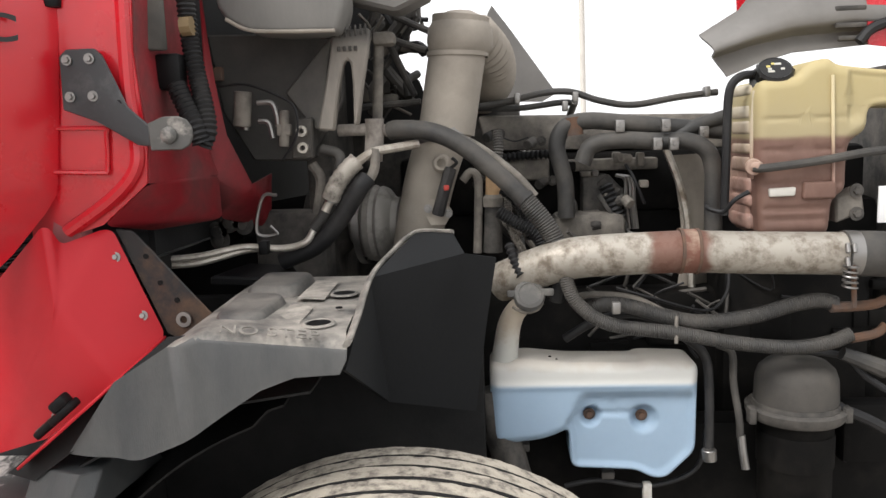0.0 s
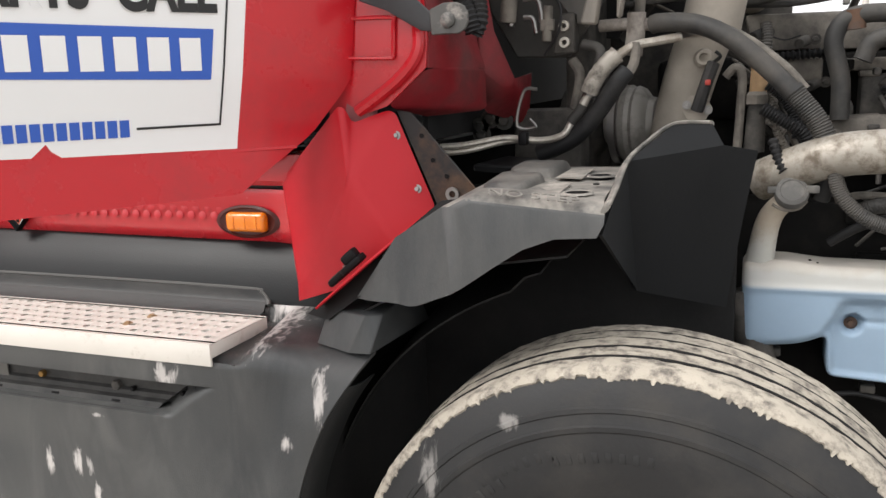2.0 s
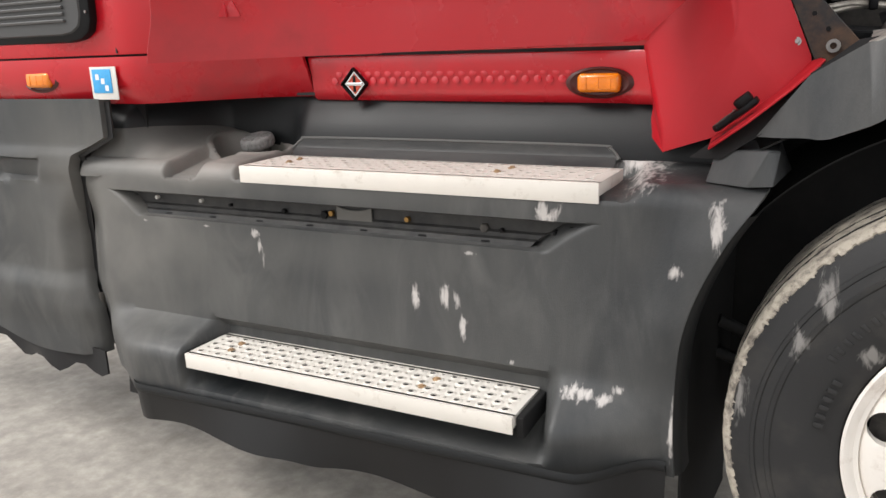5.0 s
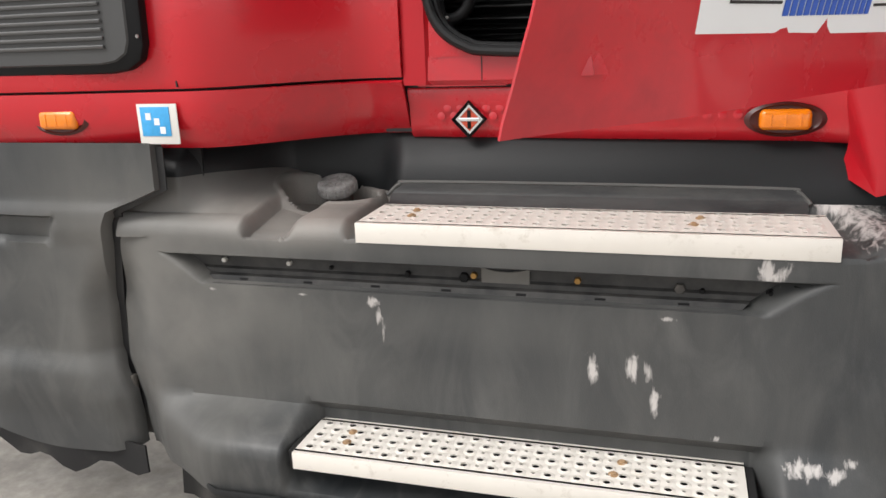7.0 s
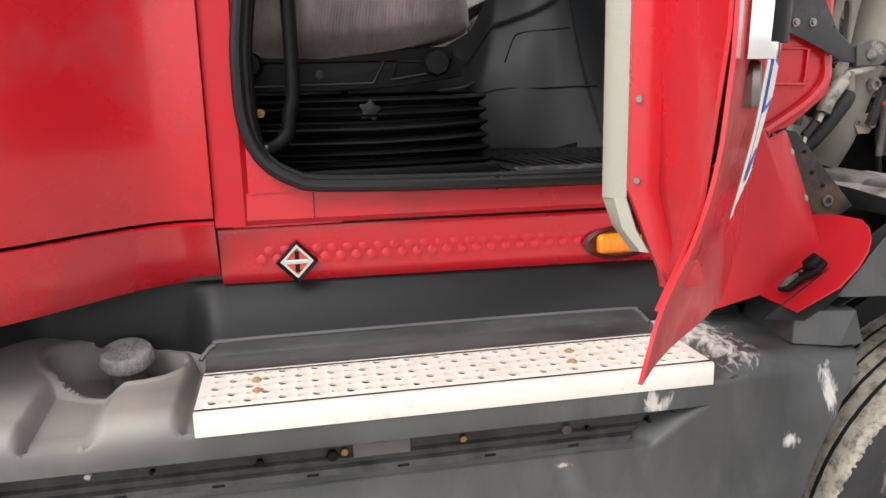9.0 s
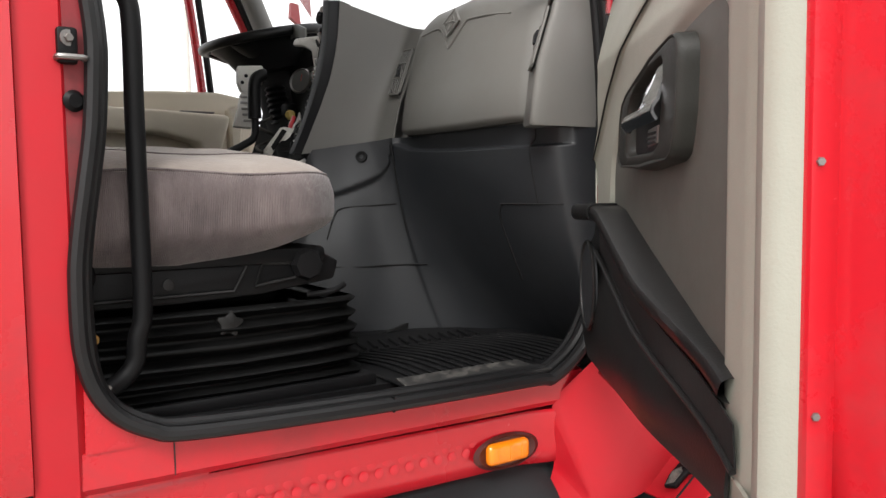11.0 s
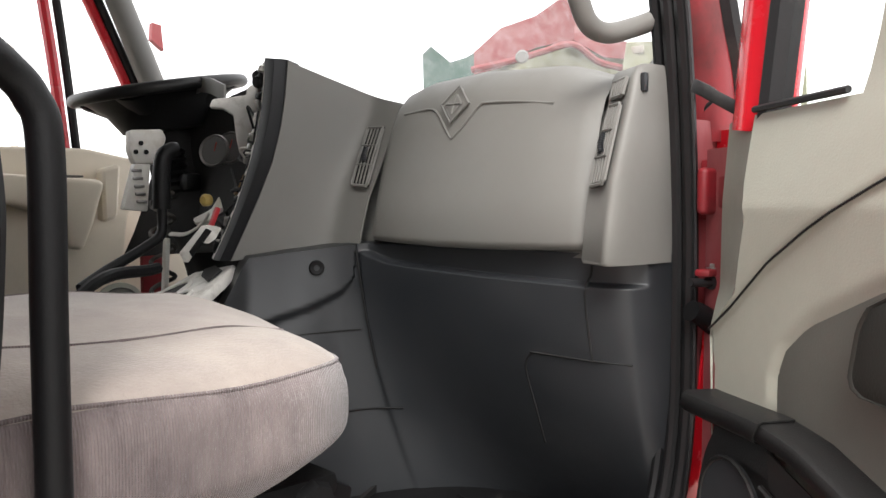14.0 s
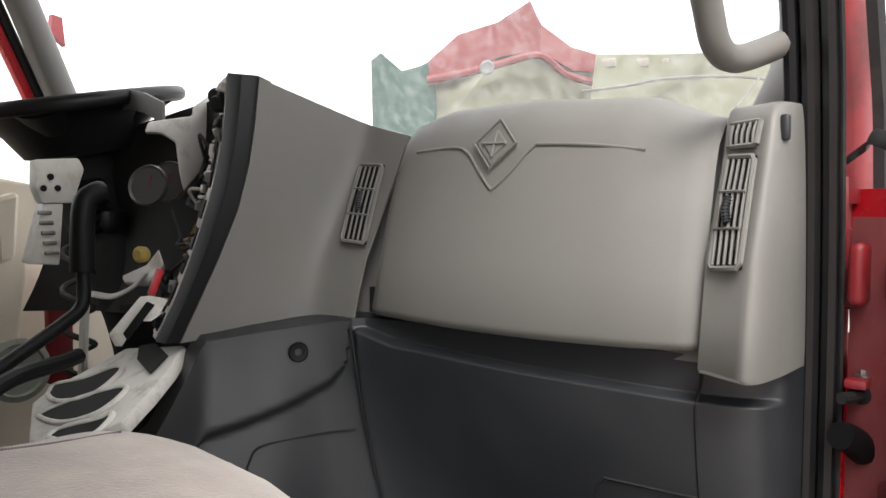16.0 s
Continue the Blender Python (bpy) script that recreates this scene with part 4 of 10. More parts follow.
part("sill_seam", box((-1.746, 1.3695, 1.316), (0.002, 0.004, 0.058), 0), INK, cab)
part("jamb_flange", sheet([[(-1.905, 1.3735, z), (-1.88, 1.3730, z), (float(np.interp(z, [1.5, 1.6, 1.67, 1.755, 1.83, 1.95, 2.05, 2.11, 2.2, 2.9], [-1.868, -1.870, -1.866, -1.853, -1.842, -1.836, -1.845, -1.857, -1.872, -1.945])), 1.3725, z)] for z in (1.5, 1.6, 1.67, 1.755, 1.83, 1.90, 1.97, 2.05, 2.11)], 0.003), RED_SHADE, cab)
# corner fill of the opening at its lower rear
part("corner_fill", plate([(-1.875, 1.368, 1.344)] + [(-1.873 + 0.14 * (1 - math.cos(a)), 1.368, 1.344 + 0.14 * (1 - math.sin(a))) for a in [math.pi / 2 * i / 8 for i in range(9)]], (0, 0.03, 0), 0), RED, cab)

# weather seal round the door opening
seal = thing("door_seal", (-1.36, 1.35, 1.33), "black rubber weather seal round the door opening", "seal")
rear_seal = [(-1.945, 1.362, 2.9), (-1.872, 1.362, 2.2), (-1.857, 1.362, 2.11), (-1.845, 1.362, 2.05), (-1.836, 1.362, 1.97), (-1.836, 1.362, 1.92), (-1.842, 1.362, 1.83), (-1.853, 1.361, 1.755), (-1.866, 1.361, 1.67), (-1.872, 1.360, 1.6), (-1.868, 1.358, 1.49), (-1.838, 1.354, 1.415), (-1.78, 1.350, 1.372), (-1.70, 1.348, 1.356), (-1.36, 1.338, 1.347), (-1.03, 1.340, 1.343)]
front_seal = [(-0.975, 1.342, 1.341), (-0.893, 1.345, 1.394), (-0.843, 1.347, 1.488), (-0.816, 1.349, 1.602), (-0.811, 1.350, 1.721), (-0.814, 1.350, 1.921), (-0.829, 1.350, 2.105), (-0.853, 1.350, 2.261), (-0.881, 1.355, 2.421)]
na = len(rear_seal)


def seal_line(dx, dy, dz, fy):
    """The seal moved inwards: dx at the rear, dz along the sill, fy along the front."""
    out = [(x - 0.006 + dx * step01(1.36, 1.5, z), y + dy, z + dz * step01(1.5, 1.36, z)) for x, y, z in rear_seal]
    return out + [(x - 0.004 * step01(1.5, 1.3, z), y + dy + (fy - dy) * step01(1.35, 1.5, z), z + dz * step01(1.5, 1.36, z)) for x, y, z in front_seal]


part("outer_bead", tube(seal_line(0, 0, 0, 0), 0.013, 10, 8), SEAL_M, seal)
part("inner_bead", tube(seal_line(0.013, 0.024, 0.008, 0.024), 0.012, 10, 8), SEAL_M, seal)
part("lip", tube(seal_line(0.019, 0.046, 0.006, 0.046), 0.010, 8, 8), BLACK, seal)
part("mould_line", tube([V(p) + V(-0.010, -0.013, 0.0) for p in seal_line(0, 0, 0, 0)[na + 1:]], 0.0032, 5, 8), RUBBER, seal)
part("sill_scuff_strip", box((-1.34, 1.378, 1.354), (0.74, 0.05, 0.01), 0.004), RUBBER, seal)
part("joint", box((-1.367, 1.336, 1.348), (0.004, 0.012, 0.03), 0.001), BLACK, seal)

part("gap_backing", sheet([[(x, side_y(x) + 0.055, z) for x in xs_] for z in (1.20, 1.36)], 0.004), INK, cab)
part("seam_fill", box((-1.947, 1.3815, 2.1), (0.014, 0.012, 1.60), 0), RED, cab)
part("corner_gusset", box((-1.80, 1.386, 1.312), (0.22, 0.016, 0.075), 0), RED, cab)
part("gap_backing", box((-1.949, 1.42, 2.1), (0.02, 0.07, 1.60), 0), RED_SHADE, cab)
part("gap_backing", box((-1.955, 1.428, 1.222), (0.12, 0.016, 0.125), 0), INK, cab)
part("gap_backing", box((-1.4, 1.412, 1.27), (1.1, 0.02, 0.05), 0), INK, cab)
# badge, marker lamps, label
badge = thing("badge", (-1.787, 1.40, 1.15), "chrome diamond badge with red fill on the sill", "badge")
dm = lambda r, d: plate([(-1.787 - r * 0.95, 1.398 - d, 1.193), (-1.787, 1.398 - d, 1.193 + r), (-1.787 + r * 0.95, 1.398 - d, 1.193), (-1.787, 1.398 - d, 1.193 - r)], (0, 0.006, 0), 0.001)
part("backing", dm(0.043, 0.0), BLACK, badge)
rim_ = lambda r, y: [(-1.787 - r * 0.95, y, 1.193), (-1.787, y, 1.193 + r), (-1.787 + r * 0.95, y, 1.193), (-1.787, y, 1.193 - r)]
part("black_rim", sheet([rim_(0.046, 1.402), rim_(0.046, 1.386), rim_(0.0435, 1.384), rim_(0.0415, 1.386), rim_(0.0405, 1.399)], 0, closed=True), BLACK, badge, "raised black rim of the badge", 20)
part("chrome_rim", dm(0.038, 0.003), CHROME, badge)
part("red_field", dm(0.029, 0.0045), mat("orange_red_enamel", (0.55, 0.07, 0.03), 0.3, var=0.1, bump=0), badge)
part("bar", box((-1.787, 1.3925, 1.193), (0.052, 0.003, 0.009), 0.001), CHROME, badge)
part("stem", box((-1.787, 1.3932, 1.193), (0.009, 0.003, 0.045), 0.001), BLACK, badge)


def marker_lamp(at, label):
    x, y, z = at
    lamp = thing("marker_lamp", at, label, "lamp", "amber marker lamps")
    ring = lathe([(0.001, 0.0), (0.058, 0.0), (0.060, 0.003), (0.052, 0.008), (0.047, 0.004), (0.001, 0.003)], (0, 0, 0), (0, -1, 0), 32)
    bmesh.ops.scale(ring, vec=(1.42, 1, 0.64), verts=ring.verts)
    part("housing", turned(ring, Matrix.Translation(at)), mat("dark_red_housing", (0.06, 0.008, 0.006), 0.4, bump=0.0), lamp)
    lens = box((0, 0, 0), (0.108, 0.026, 0.046), 0.0125, seg=4)
    part("lens", turned(lens, Matrix.Translation((x, y - 0.006, z))), AMBER, lamp, "amber plastic lens")
    for i in range(3):
        part("lens_rib", box((x - 0.03 + i * 0.03, y - 0.0195, z), (0.005, 0.0012, 0.030), 0.0005), AMBER, lamp)
    return lamp


marker_lamp((-1.07, 1.389, 1.19), "amber side marker lamp on the red sill")
marker_lamp((-2.735, side_y(-2.735) + 0.0, 1.232), "amber side marker lamp on the sleeper sill")
lab = thing("permit_label", (-2.47, 1.118, 1.165), "small blue and white permit label on an aluminium plate", "label")
part("backing_plate", box((-2.463, 1.1025, 1.220), (0.108, 0.003, 0.094), 0.001), mat("label_white", (0.72, 0.70, 0.66), 0.5, bump=0), lab)
part("blue_print", box((-2.468, 1.100, 1.226), (0.078, 0.002, 0.068), 0.0005), PALEBLUE, lab)
for dx, dz in ((-0.018, 0.012), (0.004, 0.0), (0.018, -0.02)):
    part("print_mark", box((-2.468 + dx, 1.0988, 1.226 + dz), (0.014, 0.001, 0.016), 0), WHITE, lab)

# sleeper side hatch with a louvred vent
hatch = thing("vent_window", (-2.75, 1.09, 1.34), "black framed vent window with grey louvres in the sleeper side", "vent")
hy = 1.083
outer = [(-2.452, 1.72), (-2.462, 1.40), (-2.475, 1.365), (-2.51, 1.345), (-2.56, 1.338), (-3.10, 1.338), (-3.15, 1.37), (-3.15, 1.72), (-3.1, 1.78), (-2.5, 1.78)]
part("frame", plate([(x, hy, z) for x, z in outer], (0, 0.03, 0), 0.008, 2), BLACK, hatch)
part("panel", plate([(x * 0.86 - 0.38, hy - 0.004, z * 0.84 + 0.235) for x, z in outer], (0, 0.01, 0), 0.004), mat("grey_vent", (0.05, 0.05, 0.05), 0.5, bump=0.05), hatch)
for i in range(17):
    part("slat", box((-2.78, hy - 0.008, 1.40 + i * 0.019), (0.44, 0.008, 0.009), 0.003, Matrix.Rotation(0.5, 4, "X")), mat("vent_slat", (0.10, 0.10, 0.10), 0.45, bump=0.0) if i == 0 else bpy.data.materials["vent_slat"], hatch)
part("rivet", bolt((-2.47, hy - 0.003, 1.42), (0, -1, 0), 0.005, 0.004, False), STEEL, hatch)

# red corner panel in front of the sill
red = {"a": (-0.956, 1.365, 1.276), "h": (-0.935, 1.388, 1.135), "gl": (-0.947, 1.400, 1.069), "gr": (-0.893, 1.300, 1.057), "pk": (-0.774, 1.310, 1.4465), "no": (-0.764, 1.330, 1.405),
       "c": (-0.686, 1.366, 1.432), "m": (-0.739, 1.263, 1.300), "ur": (-0.603, 1.366, 1.231), "ui": (-0.648, 1.268, 1.181), "li": (-0.786, 1.271, 1.074)}
corner_faces = [("a", "pk", "m"), ("pk", "no", "m"), ("no", "c", "m"), ("c", "ur", "m"), ("ur", "ui", "m"), ("m", "ui", "li"), ("m", "li", "gr"), ("a", "m", "gr"), ("a", "gr", "h"), ("h", "gr", "gl")]
part("corner_panel", facets(red, corner_faces, 0.004, 0.012), RED_MATT, cab, "folded red corner panel with fender flange", 60)
flange = [red["li"], (-0.774, 1.154, 1.068), (-0.700, 1.124, 1.124), (-0.655, 1.131, 1.162), (-0.622, 1.147, 1.190), (-0.600, 1.169, 1.210), (-0.582, 1.200, 1.228), (-0.573, 1.235, 1.239), (-0.583, 1.300, 1.239), red["ur"], red["ui"]]
part("fender_flange", plate([V(p) + V(0, 0, 0.002) for p in flange], V(0.62, 0.09, -0.78) * 0.005, 0.0015), RED_MATT, cab, "red flange turned out below the corner panel", 40)
for p in ((-0.676, 1.353, 1.380), (-0.634, 1.350, 1.273)):
    part("flange_bolt", bolt(p, (0.1, -1, 0.2), 0.0055, 0.006), STEEL, cab)
hk = thing("hood_catch", (-0.74, 1.21, 1.10), "black plastic hood catch on the red flange", "catch")
hu, hv, hn = V(0.775, 0.02, 0.632), V(0.08, -0.995, -0.07), V(-0.62, -0.09, 0.78)
hook_at = lambda u, v, w: V(-0.768, 1.216, 1.090) + hu * u + hv * v + hn * w
hook_line = [(0.000, -0.008), (0.010, 0.016), (0.050, 0.022), (0.058, 0.030), (0.080, 0.038), (0.108, 0.034), (0.112, 0.010), (0.096, -0.006), (0.074, -0.002), (0.060, -0.008), (0.030, -0.012)]
part("hook", plate([hook_at(u, v, 0.003) for u, v in hook_line], hn * 0.014, 0.004, 2), BLACK, hk)
part("worn_face", plate([hook_at(u, v, 0.017) for u, v in ((0.004, -0.004), (0.014, 0.010), (0.046, 0.014), (0.056, 0.004), (0.036, -0.008))], hn * 0.0015, 0.0005), mat("worn_grey_rubber", (0.13, 0.12, 0.105), 0.8, var=0.4, scale=40, bump=0.4, dirt=(0.03, 0.028, 0.026), amount=0.4, dscale=50), hk, "worn pale face of the catch")
part("hook_nose", plate([hook_at(u, v, 0.015) for u, v in ((0.072, 0.004), (0.106, 0.008), (0.104, 0.030), (0.078, 0.034), (0.066, 0.020))], hn * 0.020, 0.005, 2), BLACK, hk, "raised hooked head")
part("rivet", bolt(hook_at(0.060, 0.010, 0.017), hn, 0.004, 0.004, False), STEEL, hk)
br = thing("rusty_bracket", (-0.6, 1.35, 1.27), "rusty folded steel bracket bolted to the fender", "bracket")
part("plate", plate([(-0.682, 1.372, 1.429), (-0.651, 1.372, 1.425), (-0.616, 1.372, 1.386), (-0.492, 1.366, 1.245), (-0.548, 1.366, 1.211), (-0.600, 1.370, 1.234)], (0, 0.006, 0), 0.002), mat("flaking_black_steel", (0.016, 0.015, 0.015), 0.65, var=0.4, scale=12, bump=0.5, bscale=80, dirt=(0.10, 0.058, 0.036), amount=0.36, dscale=9, sharp=0.1), br)
part("ring", lathe([(0.007, 0), (0.014, 0), (0.014, 0.004), (0.007, 0.004)], (-0.564, 1.364, 1.262), (0, -1, 0), 18), STEEL, br)
for p in ((-0.628, 1.371, 1.378), (-0.605, 1.370, 1.329), (-0.576, 1.368, 1.297)):
    part("hole", lathe([(0, 0), (0.005, 0), (0.005, 0.002), (0, 0.002)], p, (0, -1, 0), 10), BLACK, br)
# ---- open passenger door ----
DU, DN, DA = V(-0.563, -0.826, 0), V(0.826, -0.563, 0), V(-0.894, 1.132, 0)


def dpt(s, w, z):
    """A place on the open door: s from near the hinge to the free edge, w out of its outer skin."""
    return DA + DU * s + DN * w + V(0, 0, z)


DM = Matrix.Identity(4)
for i_ in range(3):
    DM[i_][0], DM[i_][1], DM[i_][2], DM[i_][3] = DU[i_], (0, 0, 1)[i_], DN[i_], DA[i_]


def door_w(s, z):
    """How far the outer skin stands out: bowed from sill to belt, turned in at the free edge."""
    bow = float(np.interp(z, [1.285, 1.385, 1.51, 1.65, 1.8, 2.16], [-0.022, -0.018, 0.008, 0.025, 0.034, 0.028]))
    edge_ = float(np.interp(z, [1.285, 1.35, 1.385, 1.42, 1.46, 1.50, 1.58, 1.65], [-0.066, -0.053, -0.040, -0.025, -0.014, -0.007, -0.001, 0.0])) - 0.003
    k_ = step01(0.62, 0.945, s)
    bow += 0.0022 * noise.noise(V(s * 6.5, z * 6.5, 3.0)) * step01(0.2, 0.6, s) + 0.0012 * noise.noise(V(s * 15, z * 13, 7.0)) * step01(0.6, 0.8, s)
    return bow * (1 - k_) + edge_ * k_ - 0.02 * step01(-0.05, -0.28, s)


def tuck(s, z):
    return door_w(0.945, z)


def flare(s, z):
    return 0.012 * step01(1.36, 1.287, z) * step01(0.8, 0.945, s) - 0.008 * step01(1.40, 1.6, z) * step01(0.85, 0.945, s)


ss = [-0.245 + i * 0.02 for i in range(58)] + [0.93, 0.945]


def hem(s):
    if s < 0:
        return float(np.interp(s, [-0.26, -0.223, -0.156, -0.082, -0.024, 0.0], [1.52, 1.464, 1.391, 1.344, 1.305, 1.286]))
    return 1.287


ss = [s for s in ss if s < 0.93] + [0.945]
rows = []
for f in [i / 44 for i in range(45)]:
    zf = lambda s: hem(s) + (2.085 - hem(s)) * f
    rows.append([dpt(s - 0.035 * f * step01(0.1, -0.245, s) + flare(s, zf(s)), door_w(s, zf(s)), zf(s)) for s in ss])
door = part("passenger_door", sheet(rows, 0.004), RED, cab, "open glossy red passenger door with beige inner trim", 50)
# free edge of the door: a slanting face, a groove and a narrow strip up to the trim
ez = [1.352, 1.356, 1.37, 1.40, 1.45, 1.6, 1.8, 2.0, 2.16]
rows, strip_rows = [], []
for z in ez:
    k_ = 0.02 * step01(1.40, 1.352, z)
    q_ = 0.036 * step01(1.45, 1.352, z)
    o = tuck(0.94, z)
    rows.append([dpt(0.936 - flare(0.9, z), -0.004 + o, z), dpt(0.928 - k_ * 0.3, -0.012 + 0.8 * o, z), dpt(0.90 - k_ * 0.6, -0.030 + 0.5 * o, z), dpt(0.865 - k_, -0.056 + 0.2 * o + q_ * 0.5, z), dpt(0.842 - k_, -0.072 + q_, z), dpt(0.834 - k_, -0.066 + q_, z)])
for z in ez:
    q_ = 0.036 * step01(1.45, 1.352, z)
    strip_rows.append([dpt(0.838, -0.066 + q_, z), dpt(0.846, -0.078 + q_, z), dpt(0.850, -0.084 + q_, z), dpt(0.853, -0.099 + q_, z), dpt(0.846, -0.104 + q_, z), dpt(0.78, -0.100 + q_, z)])
part("free_edge", sheet(rows, 0.004), RED, door, "red free edge of the door", 60)
part("edge_strip", sheet(strip_rows, 0.004), RED, door, "", 60)
part("bottom_edge", plate([dpt(-0.12, -0.01, 1.366), dpt(0.90, -0.045, 1.366), dpt(0.84, -0.070, 1.366), dpt(-0.05, -0.11, 1.366)], (0, 0, 0.006), 0.001), RED, door)
for z in (1.46, 1.54, 1.75):
    part("edge_screw", bolt(dpt(0.852, -0.092, z), DU, 0.004, 0.003, False), STEEL, door)


# inner trim, with the sweeping crease and the darker field round the handle
FS = [0.075, 0.083, 0.09, 0.107, 0.156, 0.274, 0.441, 0.532, 0.617, 0.653, 0.673, 0.682, 0.686]
FZ = [1.64, 1.70, 1.75, 1.789, 1.828, 1.881, 1.913, 1.930, 1.939, 1.941, 1.932, 1.915, 1.87]
CS = [-0.047, 0.008, 0.09, 0.164, 0.27, 0.36, 0.503, 0.56, 0.626, 0.77]
CZ = [1.785, 1.823, 1.888, 1.931, 1.983, 2.015, 2.05, 2.063, 2.073, 2.086]


def field_top(s):
    return float(np.interp(s, FS, FZ))


def crease_z(s):
    return float(np.interp(s, CS, CZ))


def trim_left(z):
    return float(np.interp(z, [1.40, 1.785, 1.844, 1.94, 1.99, 2.076], [-0.034, -0.047, 0.022, 0.050, 0.032, 0.014]))


def trim_w(s, z):
    w = -0.122 + 0.010 * step01(0.745, 0.77, s)
    f_ = field_top(s)
    w += 0.007 * step01(f_ + 0.012, f_ - 0.012, z) * step01(0.692, 0.672, s) * step01(-0.01, 0.105, s)
    w += 0.28 * max(0, z - 1.955) - 0.03 * step01(2.08, 2.30, z)
    c_ = crease_z(s)
    w -= 0.007 * step01(c_ - 0.002, c_ + 0.003, z) - 0.010 * step01(c_ + 0.09, c_ - 0.06, z)
    return w


rows = []
for j in range(120):
    z = 1.40 + (2.077 - 1.40) * j / 119
    rows.append([dpt(s, trim_w(s, z), z) for s in [trim_left(z) + (0.772 - trim_left(z)) * i / 89 for i in range(90)]])
part("inner_trim", sheet(rows, 0), BEIGE, door, "moulded beige inner trim", 50)
part("upper_trim", sheet([[dpt(s + 0.03 * (1 - i / 20) * (z - 2.07) / 0.27, trim_w(s, z), z) for i, s in enumerate([0.215 + (0.772 - 0.215) * k_ / 20 for k_ in range(21)])] for z in (2.074, 2.1, 2.14, 2.2, 2.27, 2.34)], 0), BEIGE, door, "beige window surround", 60)
part("trim_return", sheet([[dpt(trim_left(z), trim_w(trim_left(z), z), z), dpt(trim_left(z) - 0.006, trim_w(trim_left(z), z) + 0.006, z), dpt(float(np.interp(z, [1.60, 1.785, 1.84, 1.965, 2.077], [-0.040, -0.056, -0.108, -0.106, -0.09])), float(np.interp(z, [1.60, 1.785, 1.84, 2.077], [-0.116, -0.114, -0.07, -0.07])), z)] for z in [1.60 + 0.477 * i / 30 for i in range(31)]], 0), BEIGE, door, "beige return of the trim towards the hinge", 70)
part("trim_seam", tube([dpt(s, trim_w(s, crease_z(s) + 0.004) + 0.0012, crease_z(s)) for s in [-0.045 + 0.8 * i / 60 for i in range(61)]], 0.0016, 6, straight=True), CHARCOAL, door)
rows = []
for j in range(30):
    f = j / 29
    rows.append([dpt(s, trim_w(s, 1.70) - 0.0045 + 0.004 * abs(2 * i / 33 - 1) ** 12, 1.42 + (field_top(s) - 0.010 - 1.42) * f) for i, s in enumerate([0.094 + (0.678 - 0.094) * i / 33 for i in range(34)])])
part("field_insert", sheet(rows, 0), INSERT, door, "taupe vinyl insert round the handle", 60)
part("trim_edge", sheet([[dpt(0.768, -0.112, z), dpt(0.80, -0.123, z), dpt(0.822, -0.130, z), dpt(0.832, -0.131, z), dpt(0.839, -0.127, z), dpt(0.846, -0.116, z), dpt(0.847, -0.103, z)] for z in (1.440, 1.5, 1.8, 2.1, 2.34)], 0.003), BEIGE, door)
part("trim_lower_lip", sheet([[dpt(0.70, -0.112, 1.44), dpt(0.80, -0.123, 1.44), dpt(0.832, -0.131, 1.44), dpt(0.846, -0.116, 1.44), dpt(0.847, -0.103, 1.44)], [dpt(0.70, -0.112, 1.41), dpt(0.80, -0.118, 1.41), dpt(0.832, -0.120, 1.41), dpt(0.850, -0.106, 1.41), dpt(0.852, -0.092, 1.41)], [dpt(0.70, -0.108, 1.385), dpt(0.80, -0.104, 1.385), dpt(0.84, -0.098, 1.385), dpt(0.856, -0.086, 1.388), dpt(0.856, -0.078, 1.388)]], 0.004), BEIGE, door)
part("hinge_edge", plate([dpt(-0.045, -0.115, 1.40), dpt(-0.048, -0.112, 1.76), dpt(-0.06, -0.02, 1.76), dpt(-0.06, -0.02, 1.40)], DU * 0.004, 0), RED_SHADE, door)
part("hinge_flange", sheet([[dpt(s, -0.03 - 0.02 * step01(-0.12, -0.06, s), z) for s in (-0.225, -0.18, -0.14, -0.11, -0.09, -0.06, -0.045)] for z in (1.50, 1.6, 1.75, 1.9, 2.05)], 0.003), RED_DUSTY, door, "dusty red hinge flange")
for z in (1.58, 1.72, 1.98):
    part("flange_pressing", turned(box((0, 0, 0), (0.06, 0.05, 0.012), 0.005), Matrix.Translation(dpt(-0.13, -0.042, z)) @ DM.to_3x3().to_4x4()), RED_SHADE, door)
    part("flange_bolt", bolt(dpt(-0.10, -0.055, z + 0.01), DN * -1, 0.008, 0.008), STEEL, door)
# window frame: front post, quarter opening, glass
part("front_post", tube([dpt(-0.02, -0.06, 2.06), dpt(0.015, -0.06, 2.3), dpt(0.10, -0.06, 2.75)], 0.042, 12), RED, door, "red window frame post")
part("post_rubber", tube([dpt(0.025, -0.075, 2.07), dpt(0.065, -0.075, 2.3), dpt(0.15, -0.075, 2.75)], 0.022, 8), RUBBER, door)
part("sill_rubber", tube([dpt(0.02, -0.10, 2.083), dpt(0.20, -0.10, 2.083)], 0.0045, 6), RUBBER, door)
wg = part("window_glass", plate([dpt(0.05, -0.06, 2.06), dpt(0.92, -0.06, 2.06), dpt(0.90, -0.06, 2.85), dpt(0.17, -0.06, 2.85)], DN * 0.004, 0), GLASS, door)
wg.visible_shadow = False
part("check_strap", tube([(-0.781, 1.345, 2.120), (-0.800, 1.320, 2.135), (-0.944, 1.280, 2.131), dpt(-0.02, -0.08, 2.08)], 0.009, 8, flat=0.25), RUBBER, door, "dark door check strap")


